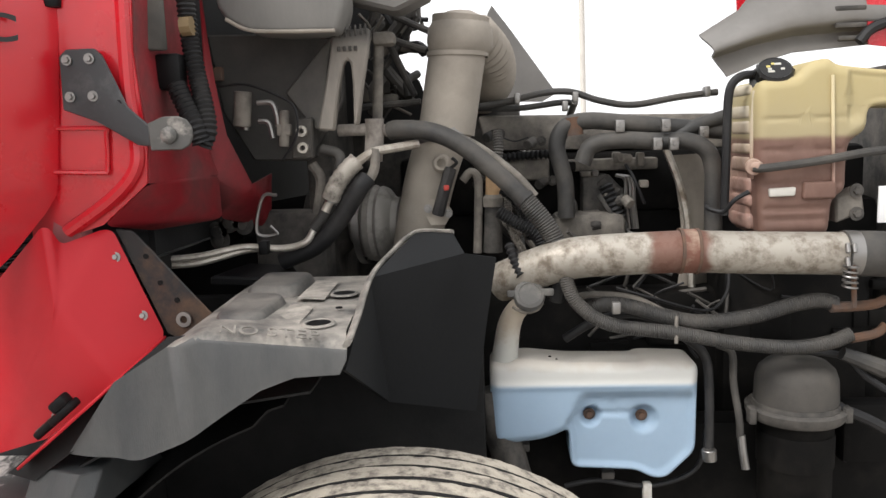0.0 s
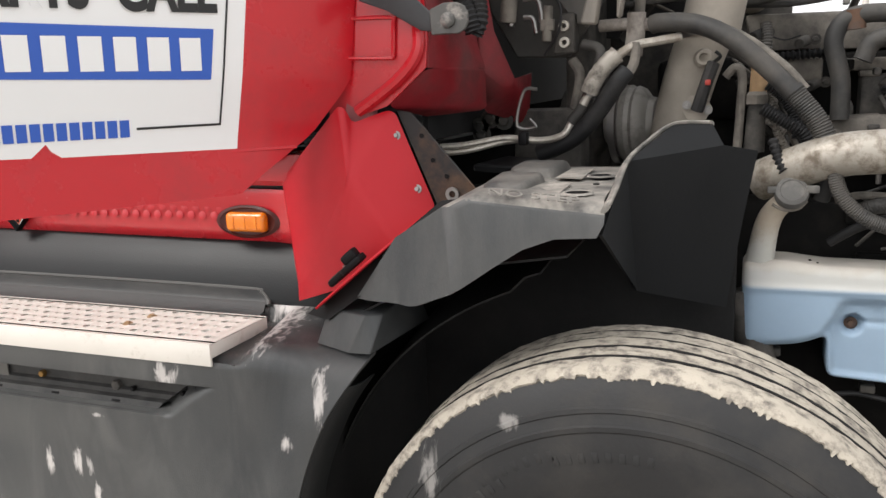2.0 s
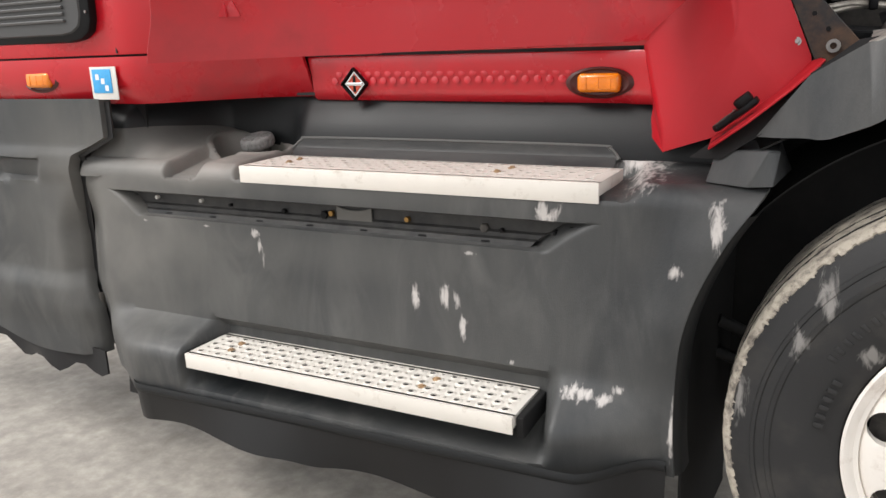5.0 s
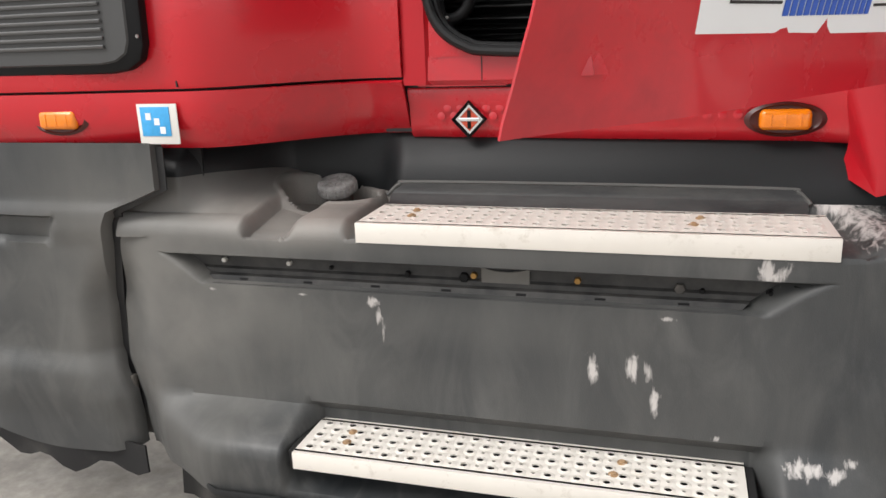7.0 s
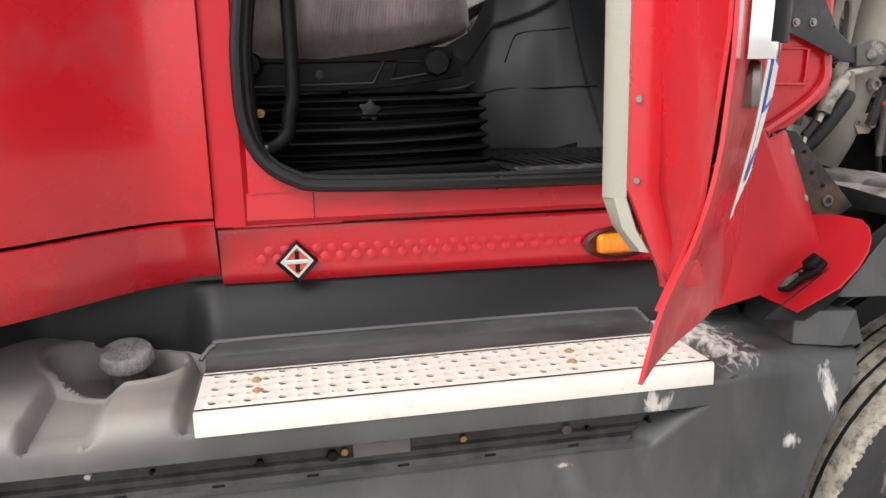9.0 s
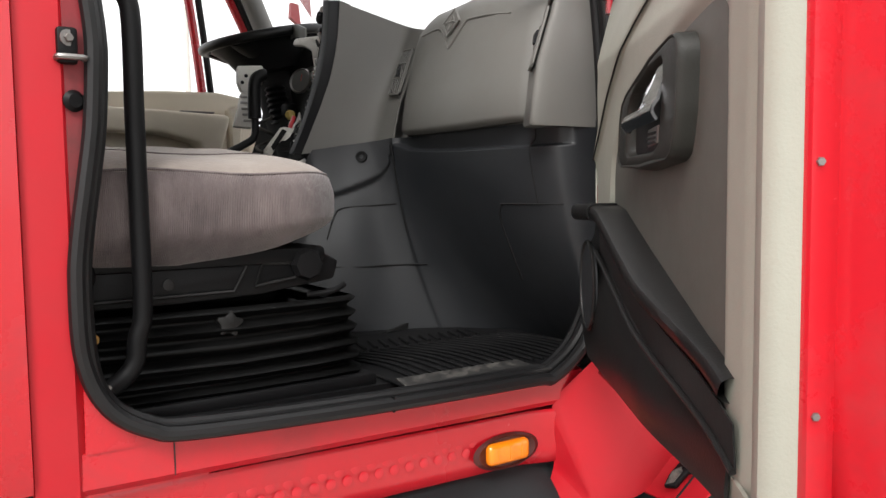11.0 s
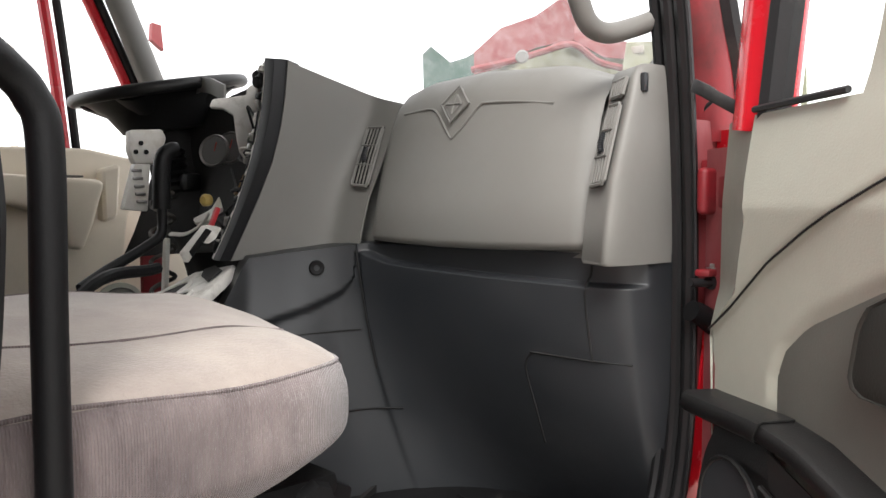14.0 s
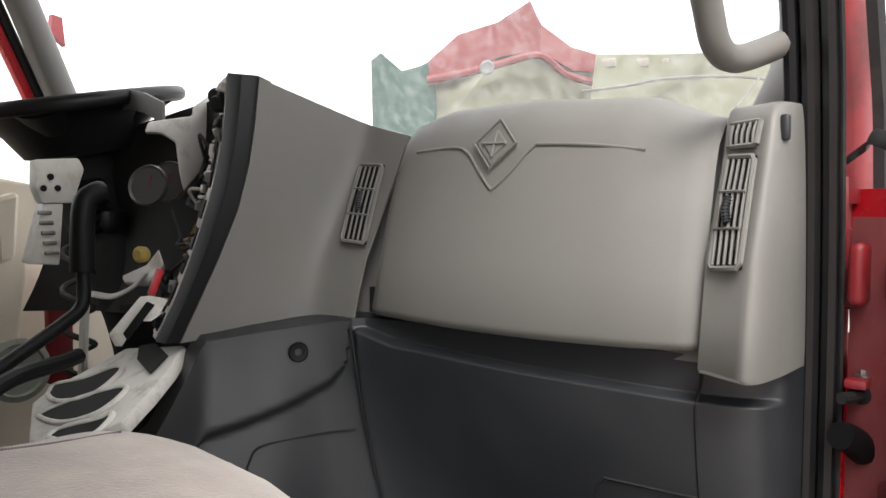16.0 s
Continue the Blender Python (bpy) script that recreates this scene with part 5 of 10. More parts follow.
# lever handle in its bezel
bz = [(0.262, 1.764), (0.251, 1.776), (0.253, 1.79), (0.262, 1.835), (0.276, 1.857), (0.305, 1.871), (0.345, 1.880), (0.452, 1.903), (0.558, 1.912), (0.574, 1.908), (0.583, 1.899), (0.587, 1.885), (0.581, 1.82), (0.569, 1.785), (0.560, 1.772), (0.542, 1.764), (0.40, 1.757)]
iz = [(0.318, 1.778), (0.312, 1.79), (0.316, 1.83), (0.324, 1.849), (0.345, 1.863), (0.374, 1.872), (0.44, 1.885), (0.500, 1.892), (0.511, 1.889), (0.514, 1.877), (0.50, 1.80), (0.493, 1.787), (0.467, 1.779)]
HC = (0.425, 1.828)


def outline(poly, a):
    """Where a ray from the middle of the handle meets an outline."""
    dx, dz = math.cos(a), math.sin(a)
    best = None
    for (x0, z0), (x1, z1) in zip(poly, poly[1:] + poly[:1]):
        ex, ez_ = x1 - x0, z1 - z0
        den = dx * ez_ - dz * ex
        if abs(den) < 1e-9:
            continue
        t = ((x0 - HC[0]) * ez_ - (z0 - HC[1]) * ex) / den
        q = ((x0 - HC[0]) * dz - (z0 - HC[1]) * dx) / den
        if t > 0 and -1e-6 <= q <= 1 + 1e-6:
            best = t if best is None else max(best, t)
    return best


hang = [2 * math.pi * i / 96 for i in range(96)]
ro, ri = [outline(bz, a) for a in hang], [outline(iz, a) for a in hang]
ring_at = lambda rs, dr, w: [dpt(HC[0] + (r + dr) * math.cos(a), w, HC[1] + (r + dr) * math.sin(a)) for r, a in zip(rs, hang)]
part("handle_bezel", sheet([ring_at(ro, 0.003, -0.106), ring_at(ro, 0.001, -0.124), ring_at(ro, -0.0005, -0.1315), ring_at(ro, -0.003, -0.1345), ring_at(ro, -0.006, -0.1340), ring_at(ro, -0.0075, -0.1325), ring_at(ro, -0.010, -0.1330), ring_at(ri, 0.007, -0.1335), ring_at(ri, 0.004, -0.1330), ring_at(ri, 0.002, -0.131), ring_at(ri, 0.0, -0.126), ring_at(ri, -0.002, -0.1185)], 0, closed=True), mat("olive_charcoal_plastic", (0.0215, 0.0215, 0.0185), 0.5, spec=0.3, var=0.12, scale=5, bump=0.22, bscale=340), door, "charcoal handle surround with a fine rim", 40)
part("handle_cup", sheet([ring_at(ri, -0.001, -0.1192), [dpt(HC[0] + 0.3 * r * math.cos(a), -0.1185, HC[1] + 0.3 * r * math.sin(a)) for r, a in zip(ri, hang)], [dpt(HC[0] + 0.01 * r * math.cos(a), -0.1185, HC[1] + 0.01 * r * math.sin(a)) for r, a in zip(ri, hang)]], 0, closed=True), WELL, door, "dark handle recess")
lev_rows = []
for k_ in range(31):
    f = k_ / 30
    s = 0.334 + 0.182 * f
    lo, hi = 1.810 + 0.004 * f, 1.833 + 0.003 * f + 0.050 * step01(0.52, 0.74, f)
    row = []
    for i in range(17):
        v_ = i / 16
        z = lo + (hi - lo) * v_
        bar = math.sin(math.pi * min(1.0, (z - lo) / 0.026))
        row.append(dpt(s, -0.141 - 0.007 * bar + 0.014 * step01(1.834, 1.886, z) * step01(0.5, 0.7, f) + 0.008 * step01(0.06, 0.0, f), z))
    lev_rows.append(row)
part("handle_lever", sheet(lev_rows, 0.004), CHROME, door, "chrome lever rising into a flat plate", 50)
part("grip_patch", plate([dpt(0.445, -0.131, 1.784), dpt(0.495, -0.131, 1.788), dpt(0.50, -0.131, 1.81), dpt(0.448, -0.131, 1.807)], DN * -0.003, 0.001), STEEL, door, "perforated steel patch")
for i in range(7):
    for j in range(3):
        part("perforation", box(dpt(0.450 + 0.006 * i + 0.002 * j, -0.1345, 1.789 + 0.006 * j), (0.003, 0.003, 0.003), 0), WELL, door)


# slanting armrest over the pocket, with a square cap at its front end
def arm_ring(s, wide):
    up = float(np.interp(s, [-0.02, 0.134, 0.20, 0.377, 0.51, 0.72], [1.700, 1.704, 1.697, 1.641, 1.602, 1.54]))
    h_ = 0.026 * wide
    o_ = 0.032 * step01(0.45, 0.70, s)
    return [p + DN * (o_ if k2 not in (0, 6) else 0) for k2, p in enumerate(arm_base(s, up, h_))]


def arm_base(s, up, h_):
    return [dpt(s, -0.108, up), dpt(s, -0.150, up), dpt(s, -0.157, up - 0.003), dpt(s, -0.160, up - 0.010), dpt(s - 0.01, -0.158, up - h_ + 0.006), dpt(s - 0.012, -0.152, up - h_), dpt(s - 0.012, -0.108, up - h_ - 0.004)]


part("pull_arm", sheet([arm_ring(0.13 + 0.59 * i / 24, 1.0) for i in range(25)], 0, closed=True), CHARCOAL, door, "warm charcoal slanting armrest", 40)
part("pull_cap", sheet([[dpt(s_, 0, 0) * 0 + p + DN * -0.004 + V(0, 0, 0.003) for p in arm_ring(s_, 1.15)] for s_ in [-0.04 + 0.02 * i for i in range(10)]], 0.002, closed=True), CHARCOAL, door, "square armrest cap", 40)
# Dark sheet laid on the pocket for the shade in its slot.
part("pocket_gap", sheet([[dpt(s, -0.143 + 0.022 * step01(0.40, 0.70, s), float(np.interp(s, [0.13, 0.38, 0.74], [1.668, 1.595, 1.50]))), dpt(s, -0.138 + 0.020 * step01(0.40, 0.70, s), float(np.interp(s, [0.13, 0.38, 0.74], [1.622, 1.545, 1.45])))] for s in [0.13 + 0.61 * i / 12 for i in range(13)]], 0.002), WELL, door, "dark slot of the map pocket")
part("pocket", sheet([[dpt(s, -0.118 - 0.028 * (1 - 0.9 * step01(0.40, 0.70, s)) * math.sin(math.pi * min(1, 0.12 + f * 0.95)) ** 0.6, (float(np.interp(s, [-0.03, 0.10, 0.13, 0.38, 0.74], [1.665, 1.668, 1.625, 1.548, 1.453]))) * f + 1.405 * (1 - f)) for s in [-0.03 + 0.03 * i for i in range(26)]] for f in [i / 12 for i in range(13)]], 0.004), CHARCOAL, door, "charcoal map pocket", 60)
part("pocket_lip", tube([dpt(s, -0.146 + 0.026 * step01(0.40, 0.70, s), float(np.interp(s, [0.13, 0.38, 0.74], [1.622, 1.546, 1.452]))) for s in [0.125 + 0.615 * i / 12 for i in range(13)]], 0.004, 8, 2), CHARCOAL, door)
spk = [dpt(0.060 + 0.072 * math.cos(a), -0.149, 1.556 + 0.080 * math.sin(a)) for a in [2 * math.pi * i / 40 for i in range(41)]]
part("speaker_ring", tube(spk, 0.0035, 6, straight=True), CHARCOAL, door)
part("speaker_grille", plate(spk[:-1], DN * 0.006, 0), DARKTRIM, door)
# hinges and jamb hardware behind the door
hg = door
part("pivot_block", box((-0.768, 1.342, 1.985), (0.034, 0.022, 0.10), 0.005), RED_SHADE, hg, "dull red hinge block")
part("leaf", box((-0.800, 1.320, 1.982), (0.080, 0.020, 0.075), 0.009, seg=3), RED_SHADE, hg, "rounded dark red hinge leaf")
part("leaf", box((-0.802, 1.318, 1.852), (0.070, 0.026, 0.012), 0.004), RED_SHADE, hg)
part("leaf_bolt", bolt((-0.806, 1.314, 1.858), (0, 0, 1), 0.006, 0.008), STEEL, hg)
part("cable_sleeve", merge(tube([(-0.855, 1.328, 1.838), (-0.82, 1.318, 1.836), (-0.78, 1.308, 1.838)], 0.007, 10, 5), tube([(-0.812, 1.316, 1.836), (-0.790, 1.311, 1.837)], 0.012, 12, 3)), RUBBER, hg, "black cable sleeve across the hinge gap")
part("wiring_boot", tube([(-0.846, 1.330, 1.792), (-0.826, 1.322, 1.784), (-0.804, 1.312, 1.768)], (0.017, 0.019), 14, 6), BLACK, hg, "folded black rubber wiring boot")
part("rod", cyl((-0.740, 1.345, 1.824), (-0.750, 1.335, 1.825), 0.008), BLACK, hg)
part("rod_eye", lathe([(0, -0.012), (0.016, -0.010), (0.018, 0), (0.016, 0.010), (0, 0.012)], (-0.738, 1.336, 1.822), (0, 0, 1), 14), BLACK, hg)

# magnetic sign on the outer skin
sg = thing("door_sign", dpt(0.32, 0.005, 1.375), "white vinyl door sign with black and blue print, torn edge", "sign")
# torn lower edge
edge = [(0.0, 1.374), (0.30, 1.381), (0.315, 1.392), (0.322, 1.404), (0.345, 1.383), (0.43, 1.386), (0.437, 1.394), (0.455, 1.392), (0.47, 1.387), (0.664, 1.392)]
W0 = 0.0035
es, ezz = [p[0] for p in edge], [p[1] for p in edge]


def on_skin(s, z, lift):
    return dpt(s, door_w(s, z) + lift, z)


rows = []
cols = sorted(set(es + [0.664 * i / 24 for i in range(25)]))
for j in range(25):
    f = j / 24
    rows.append([on_skin(s + (0.036 * s / 0.664 - 0.045 * (1 - s / 0.664)) * f, float(np.interp(s, es, ezz)) * (1 - f) + 1.85 * f, W0) for s in cols])
part("sheet", sheet(rows, 0.0012), WHITE, sg)


def printed(name, corners, lift, colour):
    """A printed patch lying on the bowed skin; corners from the lower left round."""
    a, b, c, d = corners
    grid = []
    for j in range(9):
        row = []
        for i in range(7):
            u, v = i / 6, j / 8
            row.append(on_skin((a[0] * (1 - u) + b[0] * u) * (1 - v) + (d[0] * (1 - u) + c[0] * u) * v, (a[1] * (1 - u) + b[1] * u) * (1 - v) + (d[1] * (1 - u) + c[1] * u) * v, W0 + lift))
        grid.append(row)
    part(name, sheet(grid, 0.0006), colour, sg)


printed("blue_band", ((0.046, 1.50), (0.62, 1.514), (0.626, 1.598), (0.037, 1.586)), 0.002, BLUE)
printed("border_line", ((0.03, 1.419), (0.0335, 1.419), (-0.0085, 1.84), (-0.012, 1.84)), 0.002, INK)
printed("border_line", ((0.03, 1.419), (0.178, 1.419), (0.178, 1.423), (0.03, 1.423)), 0.002, INK)
printed("border_line", ((0.47, 1.426), (0.60, 1.428), (0.60, 1.432), (0.47, 1.430)), 0.002, INK)
printed("border_line", ((0.60, 1.428), (0.6035, 1.428), (0.6385, 1.84), (0.635, 1.84)), 0.002, INK)
# printed bars
for i in range(10):
    s0 = 0.062 + i * 0.054
    printed("white_bar", [(s0 + a * 0.036, 1.515 + b * 0.055 + 0.012 * s0) for a, b in ((0, 0), (1, 0), (1, 1), (0, 1))], 0.0035, WHITE)
for i in range(14):
    s0 = 0.19 + i * 0.0197
    printed("blue_bar", [(s0 + a * 0.0155, 1.406 + b * 0.029 + 0.008 * s0) for a, b in ((0, 0), (1, 0), (1, 1), (0, 1))], 0.002, BLUE)


def on_door(s, z):
    m = Matrix.Identity(4)
    up = (on_skin(s, z + 0.07, 0) - on_skin(s, z, 0)).normalized()
    out = (-DU).cross(up).normalized()
    for i in range(3):
        m[i][0], m[i][1], m[i][2] = -DU[i], up[i], out[i]
        m[i][3] = on_skin(s, z, W0 + 0.004)[i]
    return m


lettering("CALL", 0.093, INK, on_door(0.195, 1.616), "word", sg, bold=0.0035, squeeze=0.75)
lettering("PARTS", 0.093, INK, on_door(0.435, 1.618), "word", sg, bold=0.0035, squeeze=0.75)
lettering("LLC", 0.062, INK, on_door(-0.03, 1.748), "word", door, bold=0.001, squeeze=1.5)

# outer paddle handle near the free edge
part("outer_handle", sheet([[on_skin(0.775 + 0.09 * i / 8, z, 0.004 + 0.020 * math.sin(math.pi * i / 8) ** 0.5) for i in range(9)] for z in (1.575, 1.585, 1.62, 1.70, 1.80, 1.88)], 0.004), CHROME, door, "chrome outer door handle with black paddle", 60)
part("paddle", sheet([[on_skin(0.795 + 0.05 * i / 6, z, 0.022 + 0.010 * math.sin(math.pi * i / 6) ** 0.5) for i in range(7)] for z in (1.59, 1.60, 1.70, 1.80, 1.87)], 0.003), BLACK, door, "", 60)
part("lock", lathe([(0, 0), (0.022, 0), (0.024, 0.008), (0.020, 0.014), (0.012, 0.015), (0, 0.013)], on_skin(0.815, 1.552, 0.001), DN, 24), STEEL, door, "round steel lock")
# ---- front wheel ----
HUB = V(-0.172, 1.10, 0.482)
tinted(WHEEL_M, [(HUB.x + 0.145 * math.cos(radians(111.5 + 36 * k)), HUB.z + 0.145 * math.sin(radians(111.5 + 36 * k)), 0.042, 0.042) for k in range(10)], (0.10, 0.075, 0.055), 1.0)
tinted(WHEEL_M, [(HUB.x, HUB.z, 0.20, 0.20)], (0.42, 0.34, 0.27), 0.7)
wheel = thing("front_wheel", (-0.181, 1.22, 0.0), "truck wheel with polished aluminium rim and mud-coated tyre", "wheel")
WIN = (0, 1, 0)
TR = 0.526
# tyre section, from the bead outside over the tread to the bead inside; heights run inwards
side = [(0.292, 0.02), (0.303, 0.004), (0.32, -0.006), (0.36, -0.016), (0.40, -0.019), (0.425, -0.016), (0.428, -0.0185), (0.436, -0.0185), (0.438, -0.015), (0.455, -0.010), (0.457, -0.012), (0.464, -0.0105), (0.466, -0.007), (0.482, -0.001), (0.500, 0.010), (0.512, 0.020)]
part("sidewall", lathe(side + [(0.50, 0.04), (0.45, 0.05), (0.29, 0.04)], HUB, WIN, 96), TYRE, wheel, "black tyre sidewall with white scrapes", 25)
tread = [(0.507, 0.0125), (0.511, 0.0150), (0.515, 0.0180), (0.520, 0.024)]
y_ = 0.030
for g in range(5):
    tread += [(TR - 0.004 * abs(g - 2) / 2, y_), (TR - 0.004 * abs(g - 2) / 2 + 0.001, y_ + 0.034)]
    y_ += 0.034
    if g < 4:
        tread += [(TR - 0.016, y_ + 0.0005), (TR - 0.016, y_ + 0.0125)]
        y_ += 0.013
tread += [(0.506, y_ + 0.012), (0.40, y_ + 0.03), (0.30, y_ + 0.01), (0.29, 0.05), (0.46, 0.045)]
tb = lathe(tread, HUB, WIN, 1080)
rag_rng, rag = random.Random(5), []
while len(rag) < 1080:
    rag += [rag_rng.uniform(-0.0045, 0.003) if rag_rng.random() < 0.5 else rag_rng.uniform(-0.001, 0.002)] * rag_rng.choice((1, 1, 1, 2, 2, 3, 5))
for v in tb.verts:
    d = v.co - HUB
    r = math.hypot(d.x, d.z)
    if 0.47 < r < 0.5165 and d.y < 0.02:
        k_ = (noise.noise(v.co * 7) * 0.004 + rag[int((math.atan2(d.z, d.x) / (2 * math.pi) % 1) * 1080) % 1080] + noise.noise(v.co * 310) * 0.001) * (1.5 if r < 0.509 else 1.0 if r < 0.513 else 0.3)
        v.co.x += d.x / r * k_
        v.co.z += d.z / r * k_
        v.co.y += k_ * 0.35
    elif r > 0.48:
        k_ = noise.noise(v.co * 45) * 0.002 + noise.noise(v.co * 11) * 0.0015
        v.co.x += d.x / r * k_
        v.co.z += d.z / r * k_
for g in range(4):
    gr = TR - (0.0020 if g in (0, 3) else 0.0002)
    part("groove", lathe([(gr, 0.064 + 0.047 * g + 0.0015), (gr, 0.064 + 0.047 * g + 0.0105), (TR - 0.015, 0.064 + 0.047 * g + 0.0105), (TR - 0.015, 0.064 + 0.047 * g + 0.0015)], HUB, WIN, 128), WELL, wheel)
part("tread", tb, TREAD, wheel, "tread ribs caked with pale dried mud", 40)
# raised marks on the sidewall
for a0, n_, rr in ((150, 9, 0.378), (128, 7, 0.395), (172, 6, 0.345), (108, 8, 0.385), (60, 9, 0.38)):
    for i in range(n_):
        a = radians(a0 - i * 3.2)
        c = HUB + V(rr * math.cos(a), -0.0175, rr * math.sin(a))
        part("raised_mark", box((0, 0, 0), (0.010, 0.003, 0.018), 0.001, Matrix.Translation(c) @ Matrix.Rotation(-(a - math.pi / 2), 4, "Y")), TYRE, wheel)
# rim: flange, drop, disc with ten hand holes
rim = part("rim", lathe([(0.280, 0.05), (0.284, 0.012), (0.2985, 0.006), (0.2995, 0.0), (0.294, -0.003), (0.284, 0.002), (0.277, 0.010), (0.268, 0.012), (0.262, 0.06)], HUB, WIN, 96), WHEEL_M, wheel, "polished aluminium rim flange")
bm = bmesh.new()
NS, HOLES = 180, 9


def disc_y(r):
    return float(np.interp(r, [0.10, 0.165, 0.174, 0.186, 0.20, 0.24, 0.262, 0.272], [-0.030, -0.030, -0.027, -0.012, -0.002, 0.006, 0.014, 0.03]))


radii = [0.10, 0.118, 0.135, 0.145, 0.155, 0.165, 0.170, 0.174, 0.180, 0.186, 0.192, 0.196, 0.2, 0.21, 0.22, 0.23, 0.24, 0.25, 0.262, 0.272]
grid_ = []
for r in radii:
    ring = []
    for i in range(NS):
        a = 2 * math.pi * i / NS
        x, z = r * math.cos(a), r * math.sin(a)
        ring.append([x, z])
    grid_.append(ring)
hc, hr = 0.230, 0.0345
hole_dirs = [radians(87) + 2 * math.pi * k / HOLES for k in range(HOLES)]
inside = set()
for ri, ring in enumerate(grid_):
    for i, p in enumerate(ring):
        for h in hole_dirs:
            cx, cz = hc * math.cos(h), hc * math.sin(h)
            d = math.hypot(p[0] - cx, p[1] - cz)
            if d < hr * 0.62:
                inside.add((ri, i))
            elif d < hr * 1.42:
                k_ = hr / d if d < hr * 1.12 or d < hr else 1
                if d < hr * 1.12:
                    p[0], p[1] = cx + (p[0] - cx) * k_, cz + (p[1] - cz) * k_
verts = {}
for ri, ring in enumerate(grid_):
    for i, p in enumerate(ring):
        verts[(ri, i)] = bm.verts.new((HUB.x + p[0], HUB.y + disc_y(math.hypot(*p)), HUB.z + p[1]))
for ri in range(len(radii) - 1):
    for i in range(NS):
        j = (i + 1) % NS
        q = [(ri, i), (ri, j), (ri + 1, j), (ri + 1, i)]
        c = [sum(grid_[a][b][t] for a, b in q) / 4 for t in (0, 1)]
        if any(math.hypot(c[0] - hc * math.cos(h), c[1] - hc * math.sin(h)) < hr * 0.985 for h in hole_dirs):
            continue
        bm.faces.new([verts[k] for k in q])
loose = [v for v in bm.verts if not v.link_faces]
bmesh.ops.delete(bm, geom=loose, context="VERTS")
ext = bmesh.ops.extrude_edge_only(bm, edges=[e for e in bm.edges if e.is_boundary])
bmesh.ops.translate(bm, vec=(0, 0.022, 0), verts=[v for v in ext["geom"] if isinstance(v, bmesh.types.BMVert)])
part("wheel_disc", bm, WHEEL_M, wheel, "aluminium wheel disc with round hand holes", 40)
NUT_M = mat("greasy_nut", (0.016, 0.0155, 0.015), 0.55, var=0.4, scale=40, bump=0.3, dirt=(0.05, 0.045, 0.04), amount=0.3, dscale=40)
for k in range(10):
    a = radians(111.5) + 2 * math.pi * k / 10
    c = HUB + V(0.141 * math.cos(a), -0.030, 0.141 * math.sin(a))
    part("wheel_nut", merge(lathe([(0, 0), (0.0185, 0), (0.0185, -0.020), (0.017, -0.022), (0, -0.022)], c, WIN, 6), lathe([(0, 0.002), (0.025, 0.002), (0.025, -0.005), (0.020, -0.009), (0, -0.009)], c, WIN, 20), lathe([(0, -0.02), (0.0125, -0.02), (0.0125, -0.036), (0.010, -0.038), (0, -0.038)], c, WIN, 14)), NUT_M, wheel, "" if k else "grimy wheel nut")
part("hub", lathe([(0.108, 0.04), (0.108, -0.060), (0.106, -0.074), (0.099, -0.080), (0.090, -0.081), (0.086, -0.078), (0, -0.076)], HUB, WIN, 48), BLACK, wheel, "greasy black hub cap")
part("hub_plate", lathe([(0, -0.082), (0.03, -0.082), (0.03, -0.074), (0, -0.074)], HUB, WIN, 24), SOOT, wheel)
part("brake_drum", lathe([(0.05, 0.06), (0.255, 0.06), (0.255, 0.20), (0.05, 0.20)], HUB, WIN, 40), SOOT, wheel)
part("valve_stem", cyl(HUB + V(-0.12, 0.03, 0.165), HUB + V(-0.105, 0.0, 0.185), 0.004), STEEL, wheel)

# the wheel's full size, about its hub
GROW = Matrix.Translation(HUB) @ Matrix.Diagonal((1.03, 1.0, 1.03, 1.0)) @ Matrix.Translation(-HUB)
for ob in wheel.children:
    ob.data.transform(GROW)

# ---- wheel house: step plate, outer skirt, inner guard ----
house = thing("wheel_house_liner", (-0.35, 1.3, 1.05), "dusty black plastic wheel house liner with moulded top", "liner")
F = {"t": (-0.670, 1.130, 1.103), "u": (-0.622, 1.115, 1.103), "v": (-0.584, 1.110, 1.105), "w": (-0.548, 1.100, 1.101), "x": (-0.465, 1.095, 1.134), "y": (-0.402, 1.095, 1.177), "z": (-0.349, 1.095, 1.211), "A": (-0.297, 1.095, 1.230), "B": (-0.230, 1.095, 1.234), "C": (-0.219, 1.095, 1.255), "D": (-0.217, 1.100, 1.279), "E": (-0.441, 1.100, 1.299), "G": (-0.476, 1.100, 1.282), "H": (-0.583, 1.115, 1.183)}
F = {k_: tuple(V(-0.02, -0.08, 1.5) + (V(p_) - V(-0.02, -0.08, 1.5)) * 1.019) for k_, p_ in F.items()}
T = {"E": F["E"], "D": F["D"], "G": F["G"], "e": (-0.443, 1.157, 1.298), "d": (-0.229, 1.157, 1.286), "g": (-0.496, 1.497, 1.290), "h": (-0.486, 1.621, 1.290), "i": (-0.256, 1.617, 1.290), "t": F["t"], "H": F["H"]}
shell = facets({**F, **T}, ["tuH", "uvH", "vwH", "wxGH", "xyG", "yzEG", "zAE", "ABE", "BCDE", "EDde", "edihg", "GEeg"], 0.004, 0.016)
skirt = part("outer_skirt", shell, PLASTIC, house, "scuffed grey skirt with a dusty top", 60)
skirt.data.materials.append(DUSTY_TOP)
for p_ in skirt.data.polygons:
    p_.material_index = 1 if abs(p_.normal.z) > 0.55 else 0


PAD_M = mat("dusty_moulded_pad", (0.034, 0.035, 0.036), 0.55, var=0.35, scale=8, bump=0.35, bscale=120, dirt=(0.20, 0.185, 0.165), amount=0.42, dscale=12, sharp=0.22)


